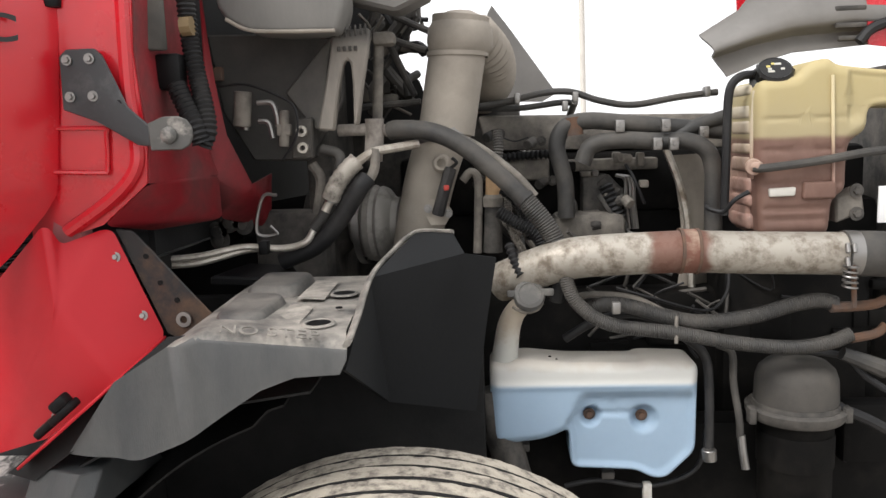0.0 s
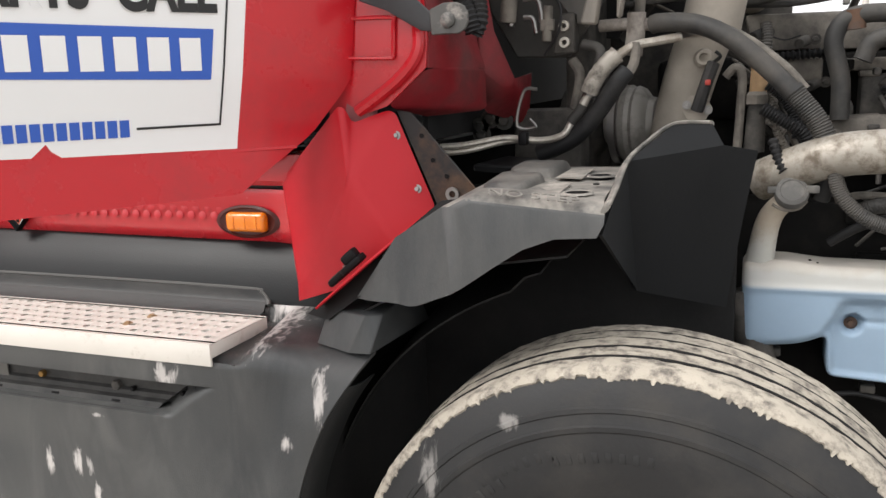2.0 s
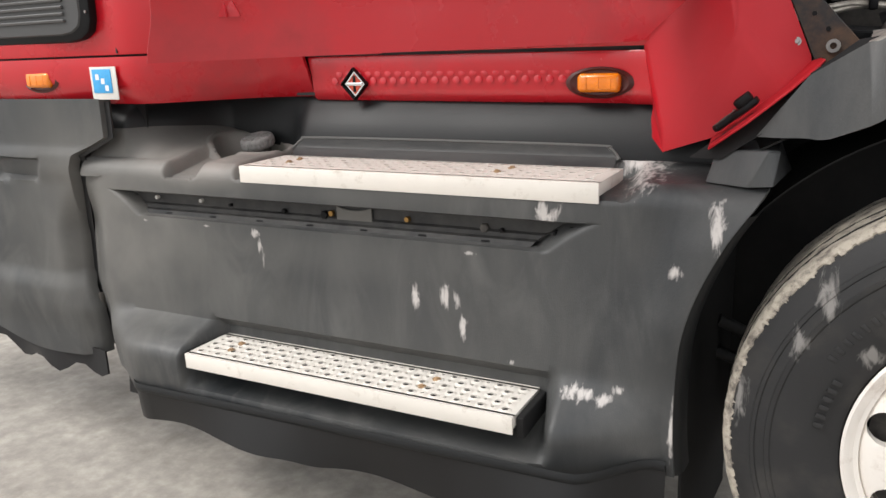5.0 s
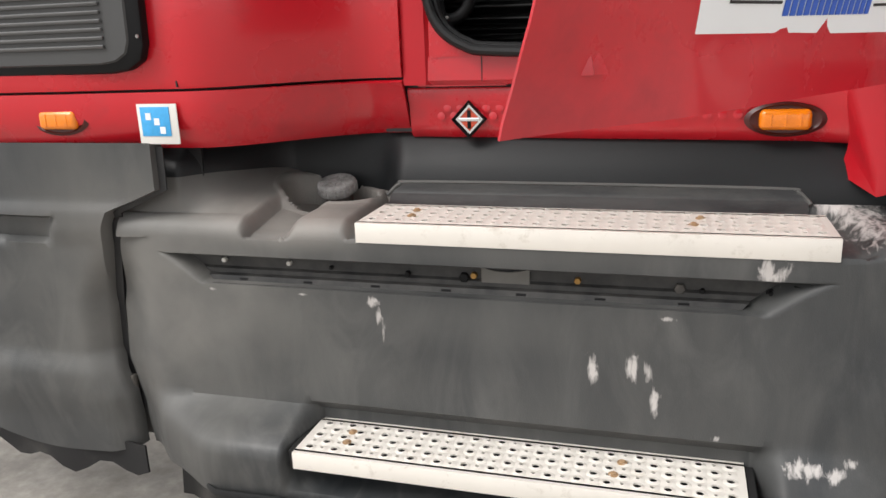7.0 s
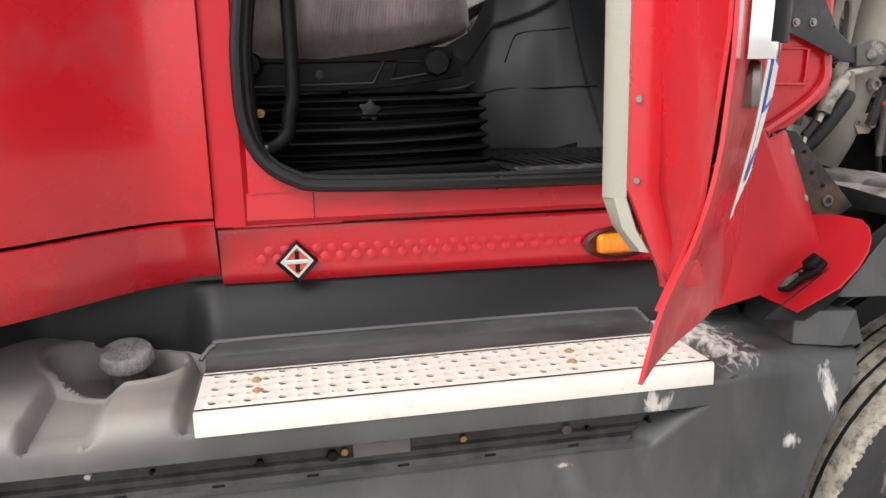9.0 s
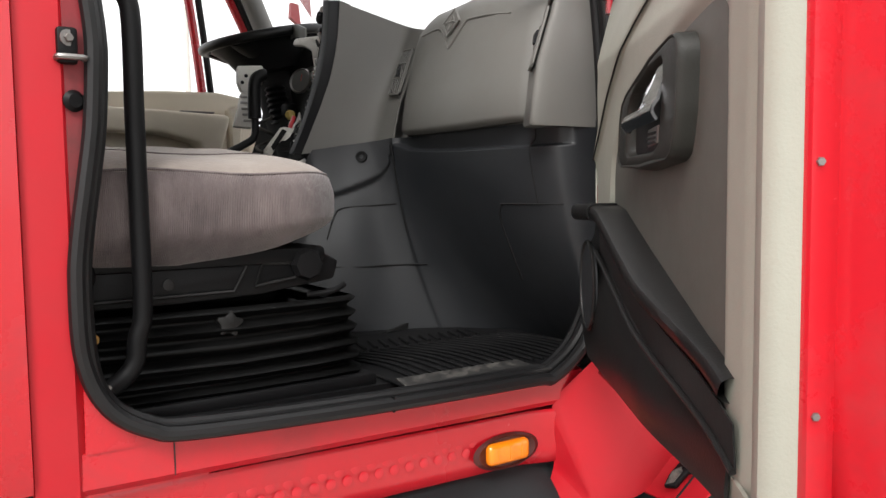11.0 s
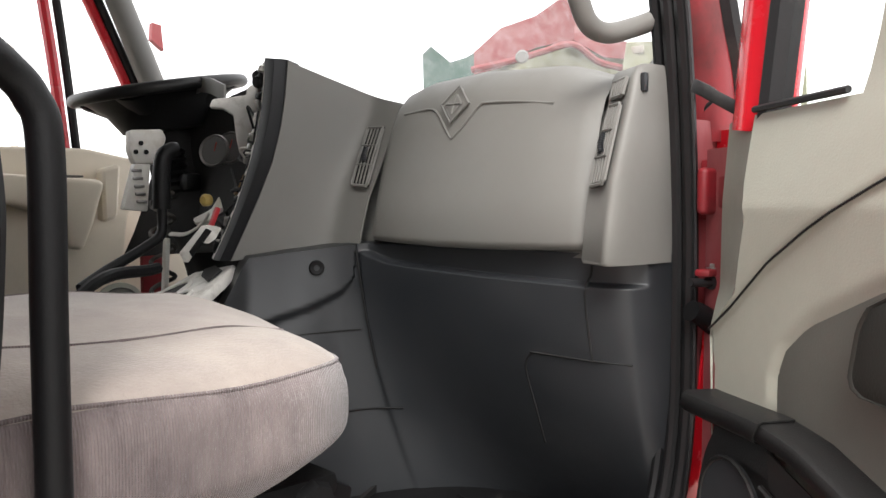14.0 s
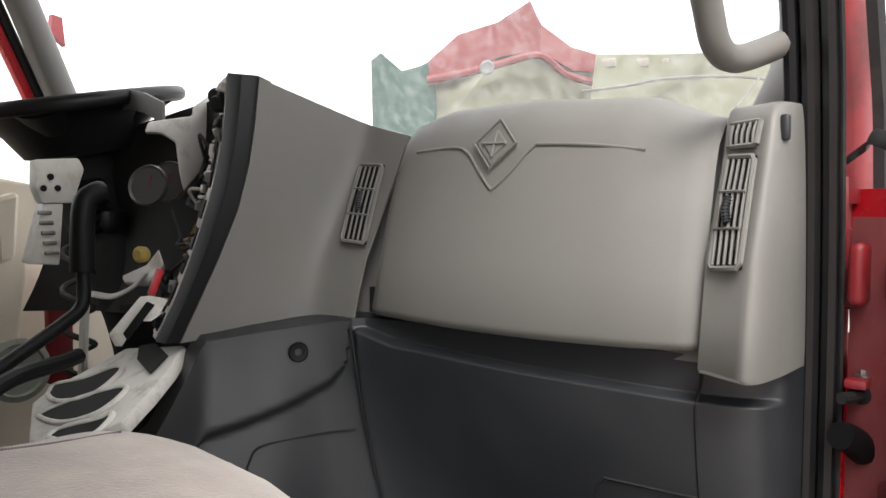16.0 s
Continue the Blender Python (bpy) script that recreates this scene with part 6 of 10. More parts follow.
def pad(px, rise):
    """A low moulded pad with sloping, rounded sides."""
    bm = bmesh.new()
    c = sum((V(p) for p in px), V(0, 0, 0)) / len(px)
    rings = []
    for k_, up_ in ((1.0, 0.0), (0.95, 0.45), (0.88, 0.82), (0.80, 0.97), (0.70, 1.0)):
        ring = []
        for i in range(len(px)):
            p, q, r = V(px[i - 1]), V(px[i]), V(px[(i + 1) % len(px)])
            for g in (-0.12, -0.05, 0.05, 0.12):
                w_ = q.lerp(p if g < 0 else r, abs(g))
                w_ = w_.lerp(c, 0.05 if abs(g) < 0.1 else 0.0)
                ring.append(bm.verts.new(c + (w_ - c) * k_ + V(0, 0, rise * up_)))
        rings.append(ring)
    for lo, hi in zip(rings, rings[1:]):
        for i in range(len(lo)):
            j = (i + 1) % len(lo)
            bm.faces.new((lo[i], lo[j], hi[j], hi[i]))
    bm.faces.new(rings[-1])
    part("raised_pad", bm, PAD_M, house, angle=70)


pad([(-0.455, 1.199, 1.283), (-0.370, 1.199, 1.283), (-0.371, 1.370, 1.288), (-0.469, 1.395, 1.288)], 0.020)
pad([(-0.468, 1.416, 1.289), (-0.366, 1.405, 1.289), (-0.367, 1.585, 1.290), (-0.478, 1.593, 1.290)], 0.020)
dusty = mat("pale_road_dust", (0.36, 0.33, 0.29), 0.95, var=0.3, scale=20, bump=0.4, dirt=(0.09, 0.088, 0.085), amount=0.42, dscale=14)
part("dust_patch", plate([(-0.357, 1.173, 1.288), (-0.310, 1.162, 1.288), (-0.310, 1.296, 1.292), (-0.357, 1.347, 1.292)], (0, 0, 0.001), 0), dusty, house)
part("dust_patch", plate([(-0.356, 1.367, 1.294), (-0.303, 1.356, 1.294), (-0.312, 1.534, 1.294), (-0.360, 1.547, 1.294)], (0, 0, 0.001), 0), dusty, house)
for p in ((-0.277, 1.187, 1.290), (-0.277, 1.408, 1.2935)):
    part("drain_recess", turned(lathe([(0, 0), (0.019, 0), (0.019, 0.002), (0, 0.002)], (0, 0, 0), (0, 0, 1), 24), Matrix.Translation(p) @ Matrix.Diagonal((1.0, 1.15, 1.0, 1.0))), BLACK, house)
    part("drain_lip", turned(lathe([(0.019, 0), (0.0215, 0.003), (0.024, 0.003), (0.027, 0)], (0, 0, 0), (0, 0, 1), 24), Matrix.Translation(p) @ Matrix.Diagonal((1.0, 1.15, 1.0, 1.0))), DUSTY_TOP, house)
part("pin_hole", lathe([(0, 0), (0.006, 0), (0.006, 0.002), (0, 0.002)], (-0.265, 1.292, 1.292), (0, 0, 1), 10), BLACK, house)
e_, d_ = V(F["E"]), V(F["D"])
nx = (d_ - e_).normalized()
ny = (V(T["d"]) - d_).normalized()
nz = nx.cross(ny).normalized()
o_ = V((-0.412, 1.112, 1.291)) + nz * 0.008
tm2 = Matrix.Identity(4)
for i_ in range(3):
    tm2[i_][0], tm2[i_][1], tm2[i_][2], tm2[i_][3] = nx[i_], ny[i_], nz[i_], o_[i_]
lettering("NO STEP", 0.034, DUSTY_TOP, tm2, "raised_letters", house, "raised moulded letters", depth=0.0010, squeeze=1.15)
G = {"a": (-0.165, 1.635, 1.376), "b": (-0.086, 1.600, 1.380), "c": (-0.062, 1.600, 1.335), "d": (0.003, 1.610, 1.322), "e": (-0.021, 1.620, 1.180), "f": (-0.048, 1.620, 0.990), "g": (-0.230, 1.600, 1.020), "h": (-0.227, 1.130, 1.232), "i": (-0.230, 1.420, 1.320), "j": (-0.236, 1.300, 1.136)}
part("guard", facets(G, ["iabc", "icdefg", "igh"], 0.006), mat("matt_black_guard", (0.018, 0.0187, 0.0198), 0.75, spec=0.12, var=0.3, scale=5, bump=0.2), house, "matt black splash guard", 15)
part("guard_edge", tube([F["D"], (-0.225, 1.240, 1.289), G["i"], (-0.207, 1.530, 1.347), G["a"], G["b"]], 0.010, 8, 6, flat=0.5), DUSTY_TOP, house, "pale worn edge of the guard")
# inside of the wheel arch: near-black sheets stand in for its shade
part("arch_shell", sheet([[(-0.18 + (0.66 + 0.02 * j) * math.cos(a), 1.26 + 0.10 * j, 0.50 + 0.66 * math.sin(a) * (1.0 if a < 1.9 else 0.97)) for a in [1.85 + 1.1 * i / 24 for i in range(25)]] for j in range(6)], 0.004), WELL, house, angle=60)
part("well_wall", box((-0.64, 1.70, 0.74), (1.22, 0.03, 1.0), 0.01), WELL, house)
# dark strip filling the gap below the red flange
part("dark_strip", plate([(-0.514, 1.170, 1.277), (-0.456, 1.150, 1.286), (-0.673, 1.150, 1.100), (-0.749, 1.160, 1.047), (-0.818, 1.200, 1.043)], (0, 0.004, 0), 0), WELL, house)
# Added sheet that hides lit ground where the arch lies in shade.
part("arch_shade_sheet", plate([(-0.800, 1.17, 0.02), (-0.800, 1.17, 0.95), (-0.770, 1.68, 0.95), (-0.770, 1.68, 0.02)], (-0.006, 0, 0), 0), WELL, house, "dark sheet for the shade at the back of the arch")
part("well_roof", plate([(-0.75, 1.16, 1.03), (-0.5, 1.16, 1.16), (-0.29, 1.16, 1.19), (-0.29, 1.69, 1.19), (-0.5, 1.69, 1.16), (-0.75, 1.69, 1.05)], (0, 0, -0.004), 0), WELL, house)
frame_ = thing("chassis_frame", (-1.0, 2.0, 0.6), "grimy black steel chassis rail and axle", "chassis")
part("rail", box((-0.6, 1.86, 0.75), (7.0, 0.09, 0.27), 0.01), SHADE_GRIME, frame_)
part("far_rail", box((-0.6, 2.72, 0.75), (7.0, 0.09, 0.27), 0.01), SHADE_GRIME, frame_)
part("axle", cyl((-0.18, 1.25, 0.48), (-0.18, 3.4, 0.48), 0.06), SOOT, frame_)
part("cross_member", box((-0.75, 2.29, 0.72), (0.12, 0.80, 0.2), 0.01), SOOT, frame_)
part("leaf_spring", box((-0.3, 1.80, 0.56), (1.5, 0.09, 0.05), 0.006), SOOT, frame_)
part("shock_absorber", cyl((0.12, 1.70, 0.45), (-0.02, 1.74, 1.0), 0.04), SOOT, frame_)
part("battery_box", box((-1.7, 1.72, 0.55), (1.5, 0.45, 0.6), 0.02), SOOT, frame_)
part("tie_hose", tube([(-0.78, 1.5, 0.58), (-0.6, 1.55, 0.50), (-0.45, 1.6, 0.52)], 0.016), RUBBER, frame_)
part("tie_hose", tube([(-0.82, 1.5, 0.50), (-0.62, 1.55, 0.44), (-0.45, 1.6, 0.47)], 0.016), RUBBER, frame_)
# ---- engine bay ----
eng = thing("diesel_engine", (0.55, 2.3, 0.65), "dusty diesel engine block with wiring, rails and fittings", "engine")
part("block", box((0.35, 2.42, 1.02), (1.35, 0.55, 0.72), 0.03), SHADE_GRIME, eng)
part("cylinder_head", box((0.36, 2.36, 1.44), (1.22, 0.48, 0.16), 0.02), SHADE_GRIME, eng)
part("valve_cover", plate([(-0.037, 2.160, 1.627), (0.175, 2.160, 1.622), (0.629, 2.160, 1.610), (0.624, 2.140, 1.519), (-0.016, 2.140, 1.531)], (0, 0.4, 0.0), 0.012, 2), DUST, eng, "dust-coated valve cover")
part("cover_step", box((0.051, 2.160, 1.480), (0.20, 0.10, 0.06), 0.01), DUST, eng)
part("cover_rail", tube([(-0.032, 2.100, 1.500), (0.051, 2.100, 1.515), (0.154, 2.100, 1.520)], 0.011, 8, ribs=0.003, pitch=0.012), RUBBER, eng)
for p in ((0.005, 2.120, 1.576), (0.112, 2.120, 1.554), (0.140, 2.120, 1.449)):
    part("sensor_plug", merge(cyl(p, V(p) + V(-0.02, -0.03, -0.01), 0.013), bolt(V(p) + V(0.018, -0.01, 0), (0, -1, 0), 0.008, 0.01)), SOOT, eng)
part("sensor_wire", tube([(0.015, 2.100, 1.572), (0.059, 2.100, 1.556), (0.096, 2.100, 1.565)], 0.002, 5), RUBBER, eng)
part("accessory_casting", box((0.242, 2.050, 1.332), (0.18, 0.12, 0.075), 0.02), DUST, eng)
part("accessory_drum", lathe([(0.0, 0), (0.03, 0), (0.034, 0.01), (0.034, 0.11), (0.026, 0.12), (0, 0.12)], (0.162, 2.050, 1.334), (1, 0, 0.05), 20), DUST, eng)
part("solenoid", cyl((0.281, 2.060, 1.450), (0.315, 2.050, 1.411), 0.022), SOOT, eng)
part("solenoid_body", box((0.264, 2.080, 1.410), (0.07, 0.06, 0.11), 0.01), SOOT, eng)
part("ribbed_plug", tube([(0.284, 2.030, 1.438), (0.303, 2.020, 1.392), (0.317, 2.020, 1.355)], 0.017, 10, ribs=0.003, pitch=0.012), RUBBER, eng)
part("oil_line", tube([(0.268, 2.020, 1.414), (0.295, 2.010, 1.371), (0.331, 2.020, 1.340), (0.336, 2.020, 1.326)], 0.006, 8), HOSE, eng)
for x_ in (1105, 1115, 1122):
    part("fuel_line", tube([((0.315, 2.050, 1.461)), V((0.342, 2.040, 1.449)) + V((x_ - 1110) * 0.001, 0, 0), V((0.345, 2.040, 1.389)) + V((x_ - 1110) * 0.0012, 0, 0), V((0.353, 2.040, 1.323)) + V((x_ - 1110) * 0.0012, 0, 0)], 0.005, 6), STEEL, eng)
part("head_shelf", box((0.304, 2.120, 1.488), (0.24, 0.12, 0.03), 0.006), DUST, eng)
part("fan_shroud", plate([(0.392, 2.200, 1.521), (0.483, 2.200, 1.523), (0.515, 2.200, 1.276), (0.384, 2.200, 1.280)], (0, 0.5, 0), 0.004), BLACK, eng)
rad = thing("radiator", (0.75, 2.3, 0.8), "dust-covered radiator tank with pale curved side", "radiator")
part("side_tank", sheet([[V((0.444, 2.020, 1.508)) + V(0.115 * f, 0.10 * f * f, 0.0) + V(0.03 * math.sin(h * 3.0), 0, -0.42 * h) for f in [i / 10 for i in range(11)]] for h in [i / 14 for i in range(15)]], 0.006), INTAKE, rad, angle=60)
part("edge_strip", tube([(0.430, 2.000, 1.527), (0.461, 2.000, 1.445), (0.482, 2.000, 1.360), (0.493, 2.000, 1.245), (0.498, 2.000, 1.128)], 0.009, 6), ALU, rad)
part("core", box((1.12, 2.35, 1.30), (0.12, 0.95, 0.85), 0.01), SOOT, rad)
# near-black filler boxes behind the hoses, in place of deep shade
part("hose_backing", box((0.30, 2.02, 1.0), (0.9, 0.12, 0.35), 0.03), SHADE_GRIME, eng)
part("side_backing", box((0.72, 1.98, 1.05), (0.35, 0.16, 0.4), 0.02), SHADE_GRIME, eng)
rng = random.Random(5)
for i in range(34):
    px = V((0.185, 1.930, 1.207)) + V(rng.uniform(-0.02, 0.62), rng.uniform(-0.05, 0.06), rng.uniform(-0.14, 0.05))
    q = [px + V(rng.uniform(-0.12, 0.12), rng.uniform(-0.03, 0.03), rng.uniform(-0.08, 0.08)) for _ in range(2)]
    part("harness_wire", tube([q[0], px, q[1]], rng.choice((0.003, 0.004, 0.006)), 6, 5), rng.choice((RUBBER, SOOT, HOSE)), eng)
for i in range(11):
    a = V((-0.070, 1.920, 1.507)) + V(rng.uniform(0, 0.10), rng.uniform(-0.05, 0.08), rng.uniform(-0.06, 0.04))
    b = V((0.074, 1.880, 1.281)) + V(rng.uniform(-0.05, 0.06), rng.uniform(-0.05, 0.06), rng.uniform(-0.06, 0.06))
    m1 = a.lerp(b, 0.35) + V(rng.uniform(-0.01, 0.05), rng.uniform(-0.03, 0.03), rng.uniform(-0.01, 0.04))
    m2 = a.lerp(b, 0.7) + V(rng.uniform(-0.02, 0.04), rng.uniform(-0.03, 0.03), rng.uniform(-0.03, 0.02))
    part("harness_wire", tube([a, m1, m2, b], rng.choice((0.004, 0.007, 0.009)), 8, 8, ribs=rng.choice((0, 0.0008)), pitch=0.006), rng.choice((HOSE, HOSE, DUST)), eng)
for i in range(24):
    c = V((0.268, 2.020, 1.407)) + V(rng.uniform(-0.10, 0.12), rng.uniform(-0.03, 0.06), rng.uniform(-0.12, 0.10))
    k_ = rng.random()
    if k_ < 0.4:
        part("fitting", cyl(c, c + V(rng.uniform(-0.03, 0.03), -0.02, rng.uniform(-0.04, 0.02)), rng.uniform(0.006, 0.014), 10), rng.choice((SOOT, DUST, STEEL)), eng)
    elif k_ < 0.7:
        part("fitting", box(c, (rng.uniform(0.015, 0.05), 0.03, rng.uniform(0.012, 0.04)), 0.004), rng.choice((SOOT, DUST, SHADE_GRIME)), eng)
    else:
        part("fuel_line", tube([c, c + V(0.02, -0.02, -0.04), c + V(rng.uniform(0.0, 0.06), -0.01, -0.10)], 0.004, 6, 6), rng.choice((STEEL, RUBBER)), eng)
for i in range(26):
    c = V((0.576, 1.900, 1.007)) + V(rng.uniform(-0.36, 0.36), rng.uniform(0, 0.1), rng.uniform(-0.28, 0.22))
    part("bracket_form", box(c, (rng.uniform(0.03, 0.12), 0.03, rng.uniform(0.02, 0.1)), 0.006), rng.choice((SHADE_GRIME, SHADE_GRIME, RUBBER)), eng)

part("probe_stem", tube([(0.000, 1.850, 1.415), (-0.002, 1.850, 1.360), (-0.004, 1.850, 1.300)], (0.020, 0.024), 12), SOOT, eng, "dark probe below a rusty fitting")
part("probe_nut", lathe([(0, 0), (0.026, 0), (0.027, 0.02), (0.020, 0.028), (0, 0.028)], (-0.001, 1.848, 1.408), (0, 0, 1), 6), DUST, eng)
part("probe_fitting", cyl((0.000, 1.850, 1.430), (0.004, 1.850, 1.500), 0.019), RUST_BOLT, eng, "rust-brown fitting")
part("probe_loom", tube([(0.004, 1.850, 1.495), (0.015, 1.845, 1.540), (0.012, 1.86, 1.585)], 0.012, 10, ribs=0.0012, pitch=0.006), HOSE, eng)
part("breather_pipe", tube([(-0.070, 1.84, 1.470), (-0.050, 1.84, 1.490), (-0.034, 1.84, 1.470), (-0.036, 1.84, 1.390), (-0.04, 1.84, 1.30)], 0.010, 10), DUST, eng)
part("engine_loom", tube([(0.020, 1.82, 1.450), (0.050, 1.815, 1.425), (0.078, 1.81, 1.380), (0.085, 1.81, 1.330)], 0.012, 10, ribs=0.0014, pitch=0.006), RUBBER, eng)
part("engine_loom", tube([(0.010, 1.80, 1.400), (0.050, 1.795, 1.375), (0.095, 1.79, 1.345), (0.110, 1.79, 1.310)], 0.014, 10, ribs=0.0014, pitch=0.007), RUBBER, eng)
part("engine_cable", tube([(-0.015, 1.80, 1.52), (0.045, 1.795, 1.455), (0.100, 1.79, 1.390), (0.125, 1.80, 1.320)], 0.006, 8), RUBBER, eng)
turbo = thing("turbocharger", (-0.33, 1.95, 1.3), "grey cast turbocharger with steel clamp", "turbocharger")
part("compressor", lathe([(0.02, -0.05), (0.05, -0.05), (0.056, -0.045), (0.056, -0.032), (0.074, -0.030), (0.084, -0.022), (0.086, -0.012), (0.094, -0.004), (0.096, 0.012), (0.090, 0.022), (0.093, 0.030), (0.086, 0.045), (0.066, 0.060), (0.062, 0.075), (0.045, 0.08), (0.035, 0.10)], (-0.304, 1.960, 1.365), (1, -0.12, 0), 32), mat("dusty_cast_aluminium", (0.27, 0.255, 0.235), 0.55, metal=0.35, var=0.25, scale=14, bump=0.3, bscale=70, dirt=(0.11, 0.10, 0.09), amount=0.3, dscale=12), turbo)
part("band_clamp", lathe([(0.098, -0.008), (0.102, -0.008), (0.102, 0.008), (0.098, 0.008)], (-0.321, 1.960, 1.365), (1, -0.12, 0), 32), STEEL, turbo)
part("inlet", cyl((-0.275, 1.960, 1.368), (-0.197, 1.960, 1.369), 0.048, 24), SOOT, turbo)
part("turbine", lathe([(0.03, -0.12), (0.09, -0.10), (0.10, -0.05), (0.07, 0.0), (0.03, 0.02)], (-0.369, 2.000, 1.362), (1, 0, 0), 28), SOOT, turbo)

duct = thing("air_intake_duct", (-0.07, 1.87, 1.35), "dust-grey moulded air intake duct with sensor", "duct")
part("upper_pipe", tube([(-0.064, 1.870, 1.845), (-0.070, 1.870, 1.789), (-0.084, 1.865, 1.706), (-0.105, 1.860, 1.583)], 0.066, 28, 10), INTAKE, duct)
part("elbow_cap", lathe([(0.066, -0.01), (0.074, 0.0), (0.077, 0.02), (0.074, 0.045), (0.06, 0.07), (0.03, 0.085), (0, 0.09)], (-0.068, 1.870, 1.772), (0.03, 0, 1), 28), INTAKE, duct)
part("side_elbow", tube([(-0.041, 1.920, 1.813), (0.002, 2.000, 1.767), (0.007, 2.100, 1.719), (-0.029, 2.250, 1.684)], 0.055, 20, 8, ribs=0.003, pitch=0.02), INTAKE, duct)
part("seam_band", lathe([(0.069, -0.004), (0.072, -0.004), (0.072, 0.006), (0.069, 0.006)], (-0.074, 1.870, 1.759), (0.04, 0, 1), 28), INTAKE, duct)
part("lower_pipe", tube([(-0.105, 1.860, 1.596), (-0.127, 1.860, 1.538), (-0.152, 1.860, 1.459), (-0.174, 1.870, 1.371), (-0.194, 1.900, 1.292)], (0.062, 0.056), 28, 10), INTAKE, duct)
part("clamp", lathe([(0.067, -0.009), (0.07, -0.009), (0.07, 0.009), (0.067, 0.009)], (-0.112, 1.860, 1.579), (-0.2, 0, 1), 28), STEEL, duct)
part("boss", lathe([(0, 0), (0.02, 0), (0.022, 0.006), (0.016, 0.016), (0.010, 0.016), (0.010, 0.004), (0, 0.004)], (-0.115, 1.800, 1.513), (0, -1, 0.1), 20), INTAKE, duct)
part("sensor_body", tube([(-0.127, 1.785, 1.398), (-0.115, 1.780, 1.437), (-0.102, 1.780, 1.478), (-0.094, 1.785, 1.502)], 0.014, 8), RUBBER, duct, "black sensor with red clip")
part("sensor_clip", box((-0.104, 1.763, 1.460), (0.012, 0.008, 0.012), 0.002), mat("red_clip", (0.35, 0.03, 0.02), 0.5, bump=0), duct)
part("sensor_flange", lathe([(0, 0), (0.034, 0), (0.034, 0.006), (0, 0.006)], (-0.128, 1.810, 1.402), (0, -1, 0), 6), INTAKE, duct)
part("sensor_tail", tube([(-0.093, 1.780, 1.503), (-0.080, 1.770, 1.515), (-0.090, 1.770, 1.526)], 0.004, 6), RUBBER, duct)
for p in ((-0.150, 1.800, 1.411), (-0.104, 1.800, 1.399)):
    part("flange_bolt", bolt(p, (0, -1, 0), 0.006, 0.008), STEEL, duct)

pipe = thing("charge_air_pipe", (0.5, 1.68, 1.3), "weathered aluminium charge air pipe with brown weld band", "pipe")
PIPE_M = banded(mat("weathered_pipe_aluminium", (0.37, 0.34, 0.295), 0.5, metal=0.45, var=0.18, scale=8, bump=0.2, bscale=140, dirt=(0.17, 0.14, 0.11), amount=0.36, dscale=26, sharp=0.10), "X", 0.352, 0.468, 0.012, (0.155, 0.070, 0.050), 0.9, 16.0, 0.06)
part("bend", tube([(0.010, 1.740, 1.246), (0.072, 1.700, 1.277), (0.149, 1.665, 1.306), (0.230, 1.655, 1.315), (0.400, 1.650, 1.320)], 0.044, 28, 10), PIPE_M, pipe)
part("straight_run", tube([(0.400, 1.650, 1.320), (0.496, 1.650, 1.315), (0.712, 1.650, 1.307)], 0.044, 28, 6), PIPE_M, pipe)
part("weld_band", tube([(0.384, 1.650, 1.3205), (0.418, 1.650, 1.3195)], 0.0462, 28, 2), mat("burnt_brown_paint", (0.15, 0.062, 0.042), 0.8, var=0.4, scale=14, bump=0.5, dirt=(0.33, 0.25, 0.19), amount=0.2, dscale=20), pipe)
part("weld_bead", tube([(0.381, 1.650, 1.3206), (0.387, 1.650, 1.3204)], 0.0482, 28, 2), RUST, pipe)
part("weld_bead", tube([(0.415, 1.650, 1.3196), (0.421, 1.650, 1.3194)], 0.0482, 28, 2), RUST, pipe)
part("clamp", tube([(0.715, 1.650, 1.307), (0.741, 1.650, 1.306)], 0.0475, 28, 2), STEEL, pipe)
part("rubber_coupling", tube([(0.712, 1.650, 1.307), (0.800, 1.650, 1.303), (0.887, 1.660, 1.288)], 0.047, 28, 6), HOSE, pipe)
for p in ((0.703, 1.605, 1.335), (0.716, 1.605, 1.335), (0.704, 1.605, 1.307)):
    part("clamp_screw", cyl(p, V(p) + V(0, -0.006, -0.02), 0.005), STEEL, pipe)
part("spring", tube([V((0.713, 1.610, 1.294)) + V(0.0135 * math.cos(a), 0.0135 * math.sin(a), -0.052 * a / 31.4) for a in [31.4 * i / 80 for i in range(81)]], 0.0025, 5, straight=True), STEEL, pipe)
part("stud", cyl((0.718, 1.610, 1.298), (0.728, 1.620, 1.199), 0.005), RUST, pipe)

big = thing("corrugated_harness_hose", (0.1, 1.68, 1.2), "long dusty corrugated harness hose looping over the engine", "hose")
part("hose", tube([(-0.225, 1.760, 1.590), (-0.204, 1.752, 1.593), (-0.132, 1.735, 1.585), (-0.061, 1.715, 1.551), (0.022, 1.700, 1.480), (0.082, 1.692, 1.416)], 0.0205, 16, 8), HOSE, big, "smooth dusty upper length")
part("ribbed_length", tube([(0.066, 1.694, 1.436), (0.110, 1.688, 1.380), (0.130, 1.684, 1.340), (0.139, 1.680, 1.300), (0.142, 1.678, 1.268)], 0.0215, 16, 8, ribs=0.0011, pitch=0.0058), HOSE, big, "ribbed end of the hose")
part("collar", tube([(0.141, 1.676, 1.272), (0.136, 1.682, 1.245), (0.128, 1.69, 1.215)], 0.018, 14, 4), RUBBER, big)
